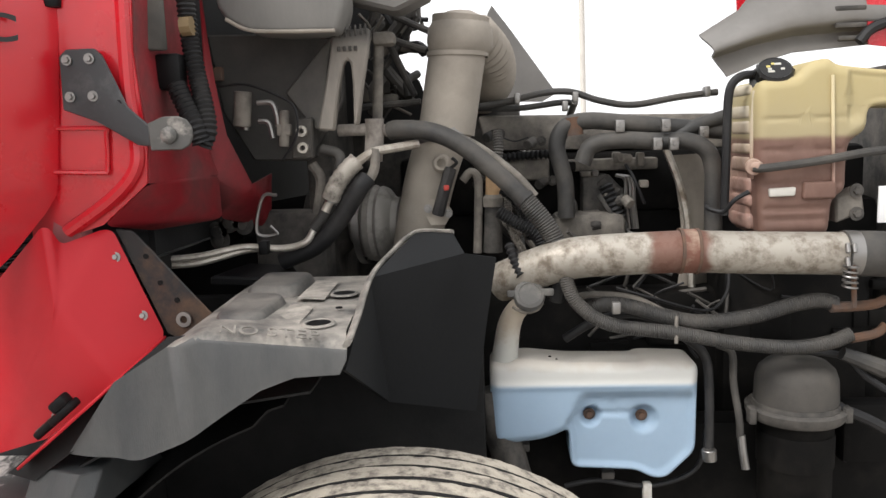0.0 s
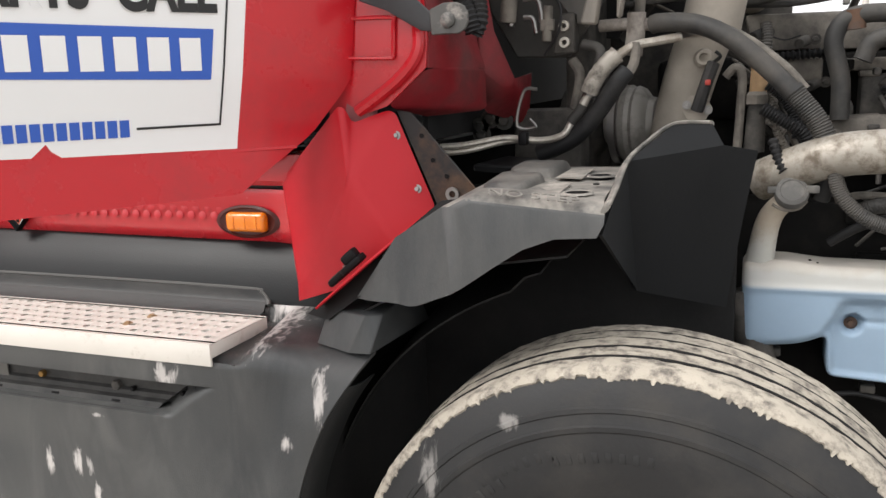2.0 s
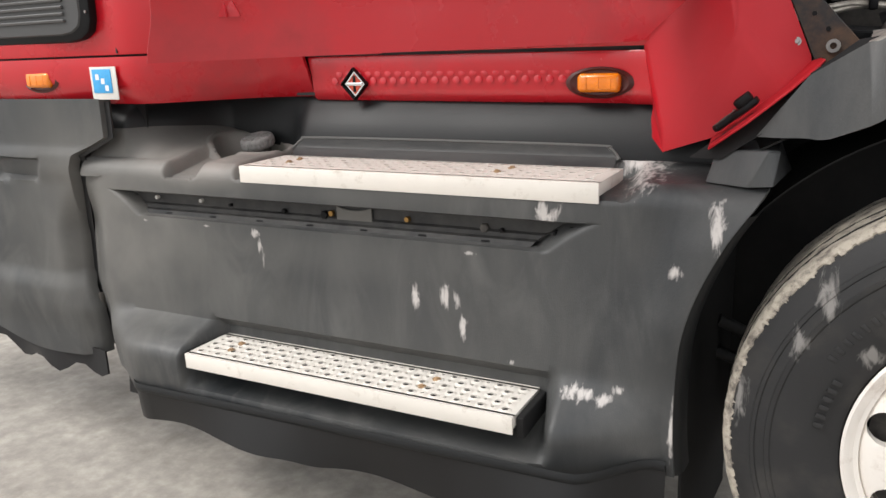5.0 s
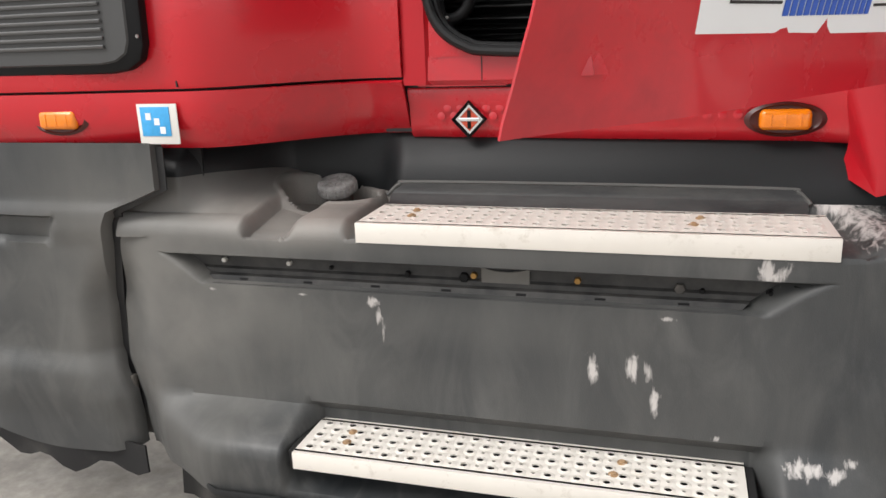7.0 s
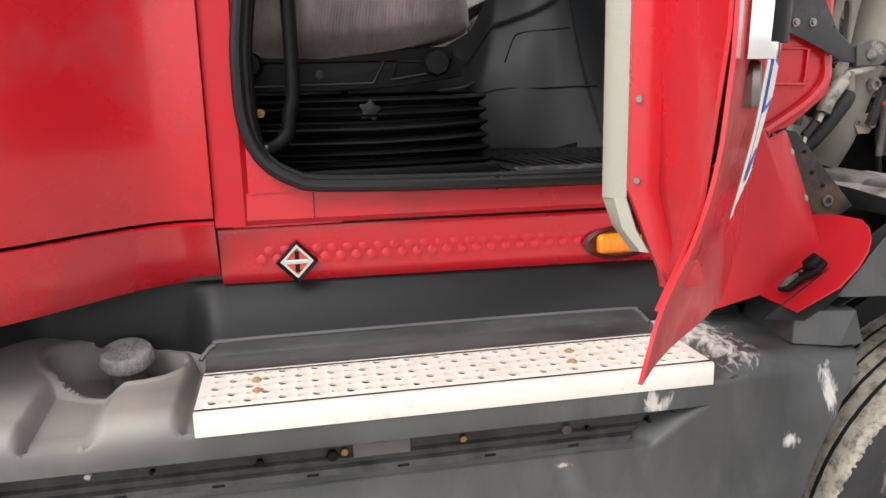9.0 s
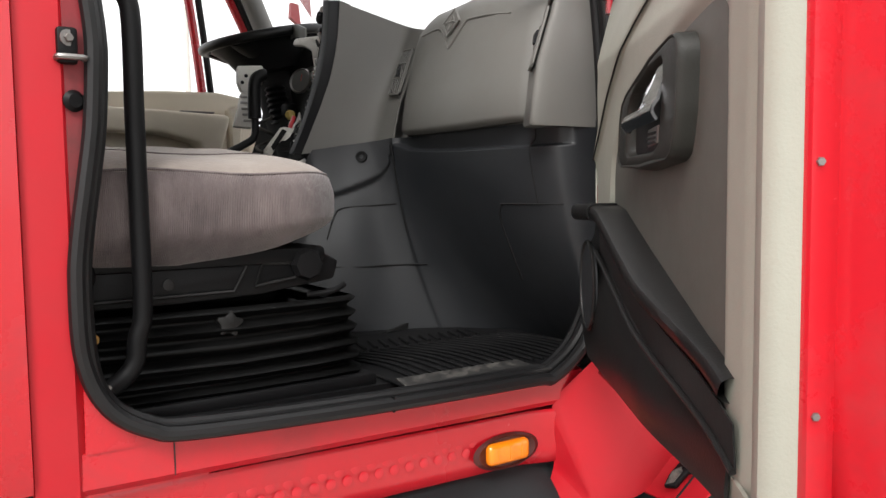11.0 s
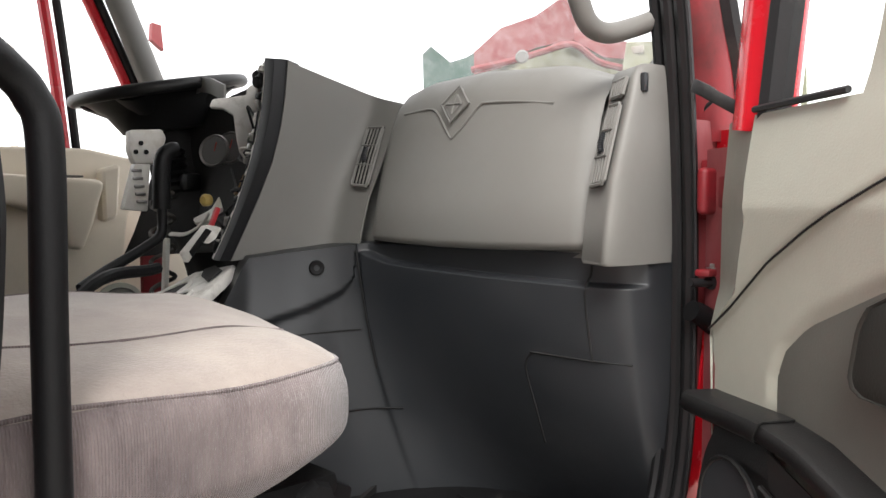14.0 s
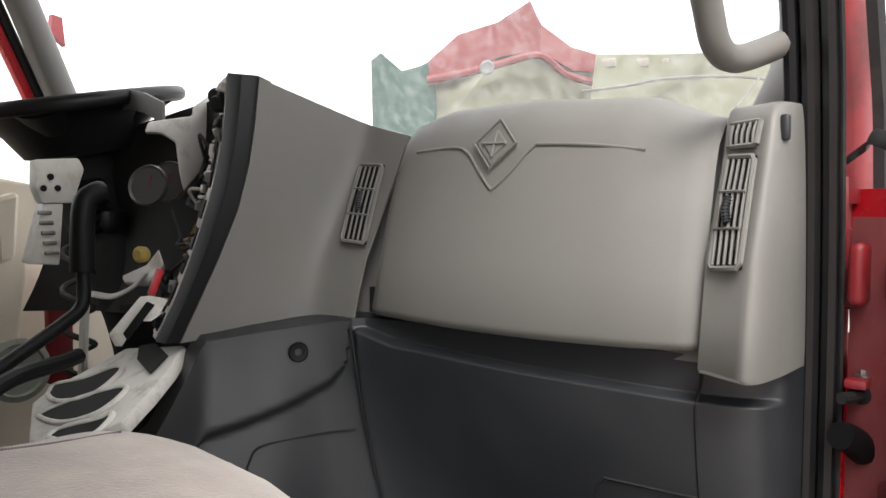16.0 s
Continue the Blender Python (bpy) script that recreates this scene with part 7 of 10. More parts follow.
part("lower_hose", tube([(0.146, 1.652, 1.300), (0.150, 1.648, 1.262), (0.166, 1.645, 1.223), (0.205, 1.645, 1.185), (0.264, 1.648, 1.162), (0.382, 1.650, 1.145), (0.499, 1.650, 1.122), (0.616, 1.650, 1.110), (0.696, 1.655, 1.118), (0.741, 1.660, 1.134)], 0.0150, 14, 8, ribs=0.0007, pitch=0.0048), HOSE, big)
part("parallel_hose", tube([(-0.150, 1.752, 1.602), (-0.040, 1.722, 1.556), (0.046, 1.705, 1.490), (0.090, 1.700, 1.440)], 0.009, 12, 8), DUST, big)
part("sleeve_band", tube([(0.062, 1.694, 1.440), (0.068, 1.693, 1.433)], 0.0232, 14, 2), HOSE, big)
part("tape", tube([(0.1425, 1.678, 1.276), (0.1415, 1.677, 1.264)], 0.0228, 14, 2), RUST, big)
part("tee", tube([(-0.258, 1.755, 1.618), (-0.259, 1.755, 1.582), (-0.265, 1.755, 1.525)], 0.021, 14), mat("chalky_fitting", (0.30, 0.27, 0.24), 0.8, var=0.3, scale=22, bump=0.6, bscale=70, dirt=(0.12, 0.10, 0.09), amount=0.35, dscale=20), big)
part("fitting", tube([(-0.341, 1.770, 1.595), (-0.276, 1.760, 1.595), (-0.223, 1.760, 1.591)], 0.014, 12), bpy.data.materials["chalky_fitting"], big)
part("clip", box((0.250, 1.630, 1.207), (0.018, 0.012, 0.026), 0.003), STEEL, big)
low = thing("lower_coolant_hoses", (0.3, 1.7, 1.15), "pair of dusty black rubber hoses tied together", "hose")
part("hose", tube([(0.205, 1.700, 1.190), (0.239, 1.690, 1.203), (0.293, 1.682, 1.197), (0.365, 1.680, 1.175), (0.437, 1.680, 1.161), (0.543, 1.680, 1.171), (0.624, 1.680, 1.194), (0.682, 1.680, 1.203), (0.718, 1.680, 1.194)], 0.0165, 14, ribs=0.0005, pitch=0.0048), HOSE, low)
part("hose", tube([(0.153, 1.740, 1.114), (0.214, 1.720, 1.156), (0.286, 1.710, 1.176), (0.345, 1.700, 1.165), (0.394, 1.700, 1.132), (0.448, 1.700, 1.087), (0.461, 1.700, 1.017), (0.463, 1.700, 0.861)], 0.010, 12), RUBBER, low)
part("steel_line", tube([(0.160, 1.720, 1.208), (0.207, 1.700, 1.222), (0.290, 1.690, 1.215), (0.349, 1.680, 1.190), (0.378, 1.672, 1.173)], 0.008, 8), DUST, low)
part("cable_tie", tube([(0.381, 1.660, 1.179), (0.374, 1.630, 1.128)], 0.004, 6), DUST, low)
part("hose", tube([(0.478, 1.700, 1.105), (0.509, 1.700, 1.086), (0.514, 1.700, 1.016), (0.524, 1.690, 0.942), (0.527, 1.690, 0.897)], 0.008, 10), HOSE, low)
part("end_fitting", tube([(0.529, 1.690, 0.903), (0.532, 1.685, 0.866), (0.537, 1.680, 0.829)], 0.009, 10), STEEL, low)
part("end_fitting", cyl((0.460, 1.690, 0.871), (0.462, 1.690, 0.845), 0.016), STEEL, low)
part("pipe_end", tube([(0.702, 1.670, 1.189), (0.787, 1.680, 1.191), (0.819, 1.680, 1.202)], 0.011, 10), RUST, low)
part("pipe_end", tube([(0.745, 1.670, 1.121), (0.801, 1.680, 1.129), (0.821, 1.680, 1.147)], 0.010, 10), RUST, low)
part("cable", tube([(0.634, 1.700, 1.090), (0.742, 1.700, 1.075), (0.786, 1.690, 1.034), (0.832, 1.690, 1.001)], 0.008, 8), RUBBER, low)
part("cable_boot", tube([(0.733, 1.680, 1.087), (0.780, 1.680, 1.068), (0.825, 1.680, 1.049)], (0.014, 0.02), 10), HOSE, low)
part("loop_wire", tube([(0.276, 1.800, 1.216), (0.361, 1.780, 1.192), (0.475, 1.780, 1.163), (0.524, 1.800, 1.197), (0.541, 1.840, 1.255)], 0.004, 6), RUBBER, low)

up = thing("upper_coolant_hoses", (0.45, 2.0, 1.4), "thick dusty black radiator hoses with clamps", "hose")
part("hose", tube([(0.182, 1.980, 1.363), (0.179, 1.980, 1.455), (0.160, 1.980, 1.539), (0.181, 1.980, 1.587), (0.236, 1.980, 1.600), (0.332, 1.980, 1.591), (0.455, 1.980, 1.576), (0.570, 1.980, 1.564)], 0.021, 16), HOSE, up)
part("hose", tube([(0.221, 1.970, 1.496), (0.242, 1.970, 1.537), (0.302, 1.960, 1.551), (0.395, 1.950, 1.545), (0.466, 1.940, 1.543), (0.510, 1.930, 1.521), (0.527, 1.930, 1.474), (0.528, 1.930, 1.392), (0.529, 1.930, 1.310)], 0.021, 16), HOSE, up)
part("hose", tube([(0.440, 1.970, 1.546), (0.493, 1.970, 1.576), (0.574, 1.970, 1.600)], 0.018, 12), HOSE, up)
for p in ((0.310, 1.950, 1.584), (0.509, 1.950, 1.562), (0.415, 1.930, 1.582), (0.393, 1.920, 1.539), (0.432, 1.920, 1.538)):
    part("clamp", merge(box(p, (0.022, 0.016, 0.03), 0.003), bolt(V(p) + V(0, -0.008, 0), (0, -1, 0), 0.006, 0.006)), STEEL, up)
part("tape", tube([(0.199, 1.980, 1.610), (0.204, 1.980, 1.566)], 0.0225, 12, 2), RUST, up)
part("thin_hose", tube([(-0.041, 2.050, 1.646), (0.045, 2.050, 1.657), (0.132, 2.050, 1.675), (0.203, 2.050, 1.675), (0.274, 2.050, 1.651), (0.358, 2.050, 1.637), (0.471, 2.050, 1.652), (0.568, 2.050, 1.661)], 0.0085, 10), HOSE, up)
part("thin_hose", tube([(-0.042, 2.070, 1.644), (0.074, 2.070, 1.640), (0.176, 2.070, 1.650), (0.219, 2.070, 1.647)], 0.008, 10), HOSE, up)
for p in ((0.213, 2.040, 1.661), (0.188, 2.050, 1.640), (0.067, 2.040, 1.663), (0.538, 2.040, 1.662)):
    part("clip", box(p, (0.014, 0.03, 0.026), 0.003), STEEL, up)
part("clip_stem", cyl((0.215, 2.060, 1.651), (0.204, 2.100, 1.617), 0.009), STEEL, up)

# ---- washer fluid reservoir ----
wash = thing("washer_reservoir", (0.25, 1.78, 0.8), "milky plastic washer reservoir filled with blue fluid", "reservoir")
WELLS = ((0.205, 0.943, 0.027), (0.322, 0.936, 0.035))


def moulded(line, centre, front, depth, roll, relief):
    """A blow-moulded hollow body: an outline seen from the side, rolled over at its front rim, with relief on the face."""
    ring = []
    rounded = [V(p[0], 0, p[1]) for p in line]
    for i, p in enumerate(rounded):
        a, b = rounded[i - 1], rounded[(i + 1) % len(rounded)]
        cut_a, cut_b = min(0.018, (a - p).length * 0.45), min(0.018, (b - p).length * 0.45)
        a, b = p + (a - p).normalized() * cut_a, p + (b - p).normalized() * cut_b
        ring += [a * (1 - f) ** 2 + p * 2 * f * (1 - f) + b * f * f for f in (0, 0.25, 0.5, 0.75, 1)]
    fine = []
    for a, b in zip(ring, ring[1:] + ring[:1]):
        n_ = max(1, int((b - a).length / 0.006))
        fine += [a.lerp(b, k / n_) for k in range(n_)]
    edges = list(zip(fine, fine[1:] + fine[:1]))

    def inside(p):
        best = 1.0
        for a, b in edges:
            f = max(0.0, min(1.0, (p - a).dot(b - a) / max(1e-9, (b - a).length_squared)))
            best = min(best, (a + (b - a) * f - p).length)
        return best

    c = V(centre[0], 0, centre[1])
    steps = [0.0] + [(k / 34) ** 0.8 for k in range(1, 31)] + [0.935, 0.96, 0.98, 0.993, 1.0]
    bm = bmesh.new()
    rows = []
    for f in steps[1:]:
        row = []
        for q in fine:
            p = c.lerp(q, f)
            d = inside(p) if f < 1 else 0.0
            y = front + (roll - math.sqrt(max(0.0, roll * roll - (roll - min(d, roll)) ** 2))) + relief(p.x, p.z) * step01(0.0, 0.02, d)
            row.append(bm.verts.new((p.x, y, p.z)))
        rows.append(row)
    for y, k in ((front + depth - 0.012, 1.0), (front + depth, 0.96)):
        rows.append([bm.verts.new((c.x + (q.x - c.x) * k, y, c.z + (q.z - c.z) * k)) for q in fine])
    for a, b in zip(rows, rows[1:]):
        for k in range(len(a)):
            j = (k + 1) % len(a)
            bm.faces.new((a[k], a[j], b[j], b[k]))
    bm.faces.new(rows[0])
    bm.faces.new(rows[-1])
    return bm


def washer_relief(x, z):
    """The clamping face is set back below a curved shoulder, with two bolt wells and a groove between them."""
    shoulder = 0.996 - 0.062 * step01(0.0, 1.0, (0.200 - x) / 0.05) ** 1.5 if x < 0.200 else 0.996
    back = 0.020 * step01(0.012, -0.014, z - shoulder) * step01(0.142, 0.166, x)
    for cx, cz, r in WELLS:
        d = math.hypot(x - cx, z - cz)
        back = max(back, 0.020 + 0.026 * step01(r, r * 0.45, d)) if d < r else back
    if 0.20 < x < 0.32:
        back += 0.006 * math.exp(-((z - 0.949) / 0.005) ** 2)
    return back - 0.004 * math.exp(-((z - 1.018) / 0.008) ** 2)


part("tank", moulded([(-0.018, 1.072), (0.062, 1.079), (0.149, 1.069), (0.309, 1.066), (0.321, 1.073), (0.424, 1.069), (0.440, 1.056), (0.438, 1.004), (0.435, 0.861), (0.371, 0.797), (0.336, 0.798), (0.306, 0.817), (0.160, 0.824), (0.155, 0.916), (0.128, 0.902), (0.096, 0.891), (0.020, 0.882), (-0.018, 0.886)], (0.25, 0.985), 1.692, 0.12, 0.022, washer_relief), RESERVOIR, wash, "milky tank with pale blue fluid up to its shoulder", 80)
for p in ((0.204, 1.735, 0.940), (0.321, 1.735, 0.936)):
    part("bolt", merge(bolt(p, (0, -1, 0), 0.008, 0.010), lathe([(0, 0), (0.0125, 0), (0.0125, 0.003), (0, 0.003)], p, (0, -1, 0), 16)), RUST, wash)
for p, r_ in (((0.022, 1.7008, 1.066), 0.006), ((0.118, 1.740, 1.0725), 0.004), ((0.132, 1.725, 1.071), 0.003)):
    part("grime_spot", lathe([(0, 0), (r_, 0.0), (r_ * 0.6, 0.002), (0, 0.002)], p, (0, -1, 0.8), 6), SHADE_GRIME, wash)
part("neck", tube([(0.016, 1.735, 1.060), (0.019, 1.725, 1.095), (0.027, 1.708, 1.150), (0.040, 1.695, 1.186), (0.063, 1.672, 1.216)], (0.031, 0.021), 24), banded(mat("milky_neck", (0.50, 0.50, 0.47), 0.45, var=0.1, scale=6, bump=0.05, dirt=(0.36, 0.31, 0.25), amount=0.22, dscale=14), "Z", 1.150, 3.0, 0.04, (0.40, 0.33, 0.25), 0.8, 20.0, 0.02), wash, "milky filler neck")
part("cap", merge(lathe([(0, 0), (0.028, 0), (0.033, 0.005), (0.034, 0.018), (0.031, 0.026), (0.024, 0.029), (0.022, 0.027), (0, 0.027)], (0.070, 1.668, 1.224), (0.05, -0.75, 0.45), 28), box((0.110, 1.650, 1.240), (0.026, 0.007, 0.016), 0.003), box((0.034, 1.650, 1.238), (0.020, 0.007, 0.015), 0.003)), mat("grey_cap", (0.085, 0.082, 0.078), 0.75, var=0.25, scale=20, bump=0.4, dirt=(0.17, 0.16, 0.145), amount=0.35, dscale=20), wash, "dusty grey cap with two finger tabs")
part("cap_print", box((0.071, 1.6475, 1.2375), (0.014, 0.0015, 0.009), 0, Matrix.Rotation(radians(-31), 4, "X")), mat("faded_yellow", (0.16, 0.145, 0.09), 0.8, bump=0), wash)
part("strap", tube([(0.036, 1.668, 1.205), (0.058, 1.655, 1.196), (0.085, 1.655, 1.200), (0.100, 1.660, 1.215)], 0.004, 6), DUST, wash)
part("vent_hose", tube([(0.031, 1.700, 1.338), (0.044, 1.680, 1.300), (0.058, 1.660, 1.270)], 0.010, 10, ribs=0.002, pitch=0.012), RUBBER, wash)
for p in ((0.053, 1.740, 0.862), (0.245, 1.740, 0.794)):
    part("foot", box(p, (0.030, 0.03, 0.018), 0.004), HOSE, wash)
part("hose", tube([(0.149, 1.750, 0.760), (0.226, 1.740, 0.778), (0.341, 1.740, 0.764), (0.446, 1.750, 0.799), (0.473, 1.760, 0.890)], 0.006, 8), RUBBER, wash)
part("white_clip", box((0.335, 1.74, 0.748), (0.020, 0.02, 0.05), 0.004), MILKY, wash, "white plastic clip below the tank")

# ---- coolant tank ----
ct = thing("coolant_tank", (0.72, 1.8, 1.32), "yellowed plastic coolant tank stained reddish below", "tank")


def tank_relief(x, z):
    """Faint moulded steps across the face."""
    r = 0.0
    for at, deep in ((1.585, 0.003), (1.520, 0.004), (1.448, 0.005), (1.395, 0.006), (1.372, 0.006)):
        r += deep * math.exp(-((z - at) / 0.005) ** 2)
    return r + 0.012 * step01(0.740, 0.752, x) * step01(1.56, 1.60, z)


part("body", moulded([(0.556, 1.640), (0.568, 1.668), (0.640, 1.672), (0.660, 1.700), (0.706, 1.710), (0.722, 1.694), (0.813, 1.681), (0.935, 1.673), (0.935, 1.603), (0.816, 1.607), (0.790, 1.603), (0.788, 1.556), (0.752, 1.533), (0.748, 1.474), (0.750, 1.430), (0.722, 1.414), (0.716, 1.335), (0.570, 1.333), (0.560, 1.482)], (0.66, 1.61), 1.715, 0.20, 0.024, tank_relief), TANK, ct, "yellowed above and reddish brown below the fluid line", 80)
part("side_lobe", moulded([(0.560, 1.655), (0.560, 1.655 - 0.31), (0.64, 1.345), (0.64, 1.655)], (0.60, 1.50), 1.765, 0.16, 0.03, lambda x, z: 0.0), FLANK, ct, "clearer ribbed flank", 80)
for i in range(8):
    z_ = 1.650 - 0.040 * i
    part("rib", box((0.575, 1.825, z_ - 0.006 * (i % 2)), (0.040, 0.13, 0.034 if i % 3 else 0.026), 0.009, seg=3), FLANK, ct)
part("flank_bead", tube([(0.561, 1.742, 1.648), (0.558, 1.745, 1.56), (0.560, 1.745, 1.46)], 0.0055, 8), FLANK, ct)
part("weld_seam", tube([(0.708, 1.712, 1.672), (0.713, 1.711, 1.535), (0.718, 1.712, 1.420)], 0.0036, 8), banded(mat("pale_weld", (0.30, 0.19, 0.15), 0.5, bump=0.05), "Z", 1.55, 3.0, 0.05, (0.58, 0.50, 0.31)), ct)
part("moulded_step", plate([(0.583, 1.708, 1.440), (0.640, 1.708, 1.442), (0.638, 1.708, 1.423), (0.585, 1.708, 1.422)], (0, 0.02, 0), 0.004, 2), MILKY, ct, "pale moulded pad")
part("moulded_step", plate([(0.655, 1.706, 1.452), (0.722, 1.706, 1.452), (0.722, 1.706, 1.415), (0.652, 1.706, 1.415)], (0, 0.02, 0), 0.006, 3), TANK, ct)
CAPM = axis_matrix((0.606, 1.770, 1.668), (-0.06, -0.70, 0.71))
cap_axis = (-0.06, -0.70, 0.71)
cap_ = part("cap", lathe([(0.038, -0.010), (0.047, -0.006), (0.048, 0.004), (0.038, 0.009), (0.0375, 0.030), (0.033, 0.036), (0.031, 0.0345), (0, 0.0345)], (0.606, 1.770, 1.668), cap_axis, 40), CHARCOAL, ct, "black pressure cap with pale print")
for i in range(12):
    a_ = 2 * math.pi * i / 12
    part("grip", turned(box((0.0375 * math.cos(a_), 0.0375 * math.sin(a_), 0.020), (0.005, 0.005, 0.020), 0.0015, seg=1), CAPM), CHARCOAL, cap_)
for dx, dy, wide, col_ in ((-0.014, 0.006, 0.008, "a"), (0.006, 0.013, 0.014, "b"), (-0.010, -0.010, 0.013, "b"), (0.014, -0.003, 0.008, "b"), (-0.004, 0.014, 0.006, "a"), (-0.012, -0.002, 0.008, "b")):
    part("cap_print", turned(box((dx, dy, 0.0348), (wide, 0.006, 0.001), 0), CAPM), mat("pale_print_" + col_ + str(dx), (0.5, 0.42, 0.12) if col_ == "a" else (0.45, 0.44, 0.40), 0.6, bump=0), cap_)
part("overflow_hose", tube([(0.568, 1.775, 1.683), (0.540, 1.765, 1.680), (0.520, 1.765, 1.664), (0.512, 1.765, 1.630), (0.510, 1.765, 1.540), (0.510, 1.775, 1.380)], 0.0095, 10), RUBBER, ct)
part("side_hose", tube([(0.548, 1.700, 1.486), (0.570, 1.690, 1.485), (0.681, 1.700, 1.496), (0.772, 1.700, 1.510), (0.856, 1.710, 1.517)], 0.009, 10), HOSE, ct)
part("port", merge(cyl((0.560, 1.740, 1.487), (0.548, 1.700, 1.487), 0.017), cyl((0.548, 1.705, 1.487), (0.560, 1.690, 1.487), 0.011)), FLANK, ct)
part("level_wire", tube([(0.545, 1.720, 1.434), (0.515, 1.720, 1.417), (0.498, 1.740, 1.391), (0.473, 1.760, 1.396), (0.472, 1.780, 1.400)], 0.005, 8), RUBBER, ct)
part("mount", plate([(0.740, 1.750, 1.413), (0.792, 1.750, 1.436), (0.800, 1.750, 1.381), (0.741, 1.750, 1.358)], (0, 0.05, 0), 0.004), DUST, ct)
for p in ((0.779, 1.745, 1.428), (0.781, 1.745, 1.378)):
    part("mount_bolt", bolt(p, (0, -1, 0), 0.009, 0.008), SOOT, ct)
part("white_tag", box((0.842, 1.760, 1.395), (0.02, 0.004, 0.08), 0.001), WHITE, ct)

# ---- fuel filter / oil canister ----
fil = thing("oil_canister", (0.66, 1.72, 0.75), "grimy dark canister filter with domed grey lid", "filter")
part("body", lathe([(0, 0), (0.072, 0), (0.078, 0.02), (0.08, 0.20), (0.085, 0.21), (0, 0.21)], V((0.663, 1.740, 0.935)) + V(0, 0, -0.22), (0, 0, 1), 36), SHADE_GRIME, fil)
part("flange", lathe([(0.0, -0.020), (0.098, -0.020), (0.106, -0.010), (0.107, 0.004), (0.101, 0.010), (0.094, 0.008), (0.092, 0.018), (0, 0.018)], (0.662, 1.740, 0.948), (0, 0, 1), 44), SOOT, fil, "thick clamped rim")
part("rim_clip", box((0.553, 1.700, 0.945), (0.016, 0.03, 0.036), 0.004), SOOT, fil)
part("rim_clip", box((0.752, 1.690, 0.948), (0.018, 0.03, 0.034), 0.004), SOOT, fil)
part("worn_patch", lathe([(0.0815, 0.0), (0.0822, 0.008), (0.0822, 0.07), (0.0815, 0.078)], (0.663, 1.740, 0.82), (0, 0, 1), 44), SHADE_GRIME, fil)
part("dome", lathe([(0.088, 0.0), (0.089, 0.015), (0.087, 0.060), (0.080, 0.082), (0.064, 0.097), (0.035, 0.105), (0, 0.108)], (0.662, 1.740, 0.957), (0, 0, 1), 44), mat("dusty_dome", (0.030, 0.028, 0.026), 0.7, var=0.35, scale=12, bump=0.4, dirt=(0.085, 0.076, 0.066), amount=0.40, dscale=8, sharp=0.25), fil, "dust-grey domed lid", 60)
part("base_bracket", box((0.833, 1.780, 0.878), (0.12, 0.06, 0.14), 0.012), SHADE_GRIME, fil)
part("bracket_rod", tube([(0.734, 1.700, 0.961), (0.794, 1.700, 0.935), (0.846, 1.710, 0.905)], 0.012, 8), RUBBER, fil)

# ---- cowl side: pillar, brackets, conduit, valves ----
P = {"a": (-0.764, 1.340, 1.882), "b": (-0.598, 1.345, 1.875), "c": (-0.607, 1.345, 1.737), "d": (-0.596, 1.345, 1.568), "e": (-0.601, 1.345, 1.510), "f": (-0.689, 1.350, 1.439), "g": (-0.826, 1.355, 1.400), "h": (-0.794, 1.345, 1.639),
     "k": (-0.635, 1.700, 1.950), "l": (-0.634, 1.700, 1.739), "m": (-0.574, 1.620, 1.511), "n": (-0.593, 1.500, 1.508), "o": (-0.572, 1.620, 1.421), "p": (-0.669, 1.500, 1.414)}
part("cowl_pillar", facets(P, ["abch", "hcd", "hdef", "hfg"], 0.004), RED, cab, "red cowl side with pressed panel", 20)
# the returns take the darker red in place of shade
part("cowl_return", facets(P, ["bklc", "clmnd", "dne"], 0.003, 0.014), RED_SHADE, cab, "dusty red cowl return darkened for its shade", 75)
part("cowl_floor", facets(P, ["enm", "emof", "fop"], 0.003, 0.010), RED_SHADE, cab, "", 75)
part("pressed_rim", tube([(-0.755, 1.335, 1.610), (-0.668, 1.335, 1.607), (-0.663, 1.335, 1.595), (-0.667, 1.335, 1.537), (-0.675, 1.335, 1.531), (-0.769, 1.335, 1.535)], 0.004, 6, 5), RED, cab)
part("pressed_edge", tube([(-0.617, 1.340, 1.839), (-0.620, 1.340, 1.680), (-0.614, 1.340, 1.584), (-0.618, 1.335, 1.535), (-0.661, 1.335, 1.488), (-0.752, 1.340, 1.430)], 0.012, 8, 6), RED, cab)
fw = {"a": (-0.598, 1.660, 1.918), "b": (-0.586, 1.660, 1.734), "c": (-0.563, 1.660, 1.592), "d": (-0.528, 1.690, 1.470), "e": (-0.540, 1.900, 1.500), "f": (-0.550, 1.900, 1.370), "g": (-0.603, 1.700, 1.414), "h": (-0.574, 1.620, 1.511)}
part("firewall_edge", facets(fw, ["abh", "bch", "chd", "hdg", "dfg", "def"], 0.003, 0.016), RED_SHADE, cab, "", 80)
part("firewall", box((-0.42, 2.55, 1.58), (0.06, 1.3, 0.95), 0.01), SOOT, cab, "dark firewall")
# Added dark sheet; closes the view into the cab beside the firewall.
part("gap_sheet", box((-0.672, 2.35, 1.705), (0.012, 1.70, 0.69), 0), WELL, cab, "dark sheet closing the gap behind the engine bay")
ab = thing("hood_hinge_arm", (-0.65, 1.31, 1.58), "black bolted steel stop arm with steel pivot plate", "bracket")
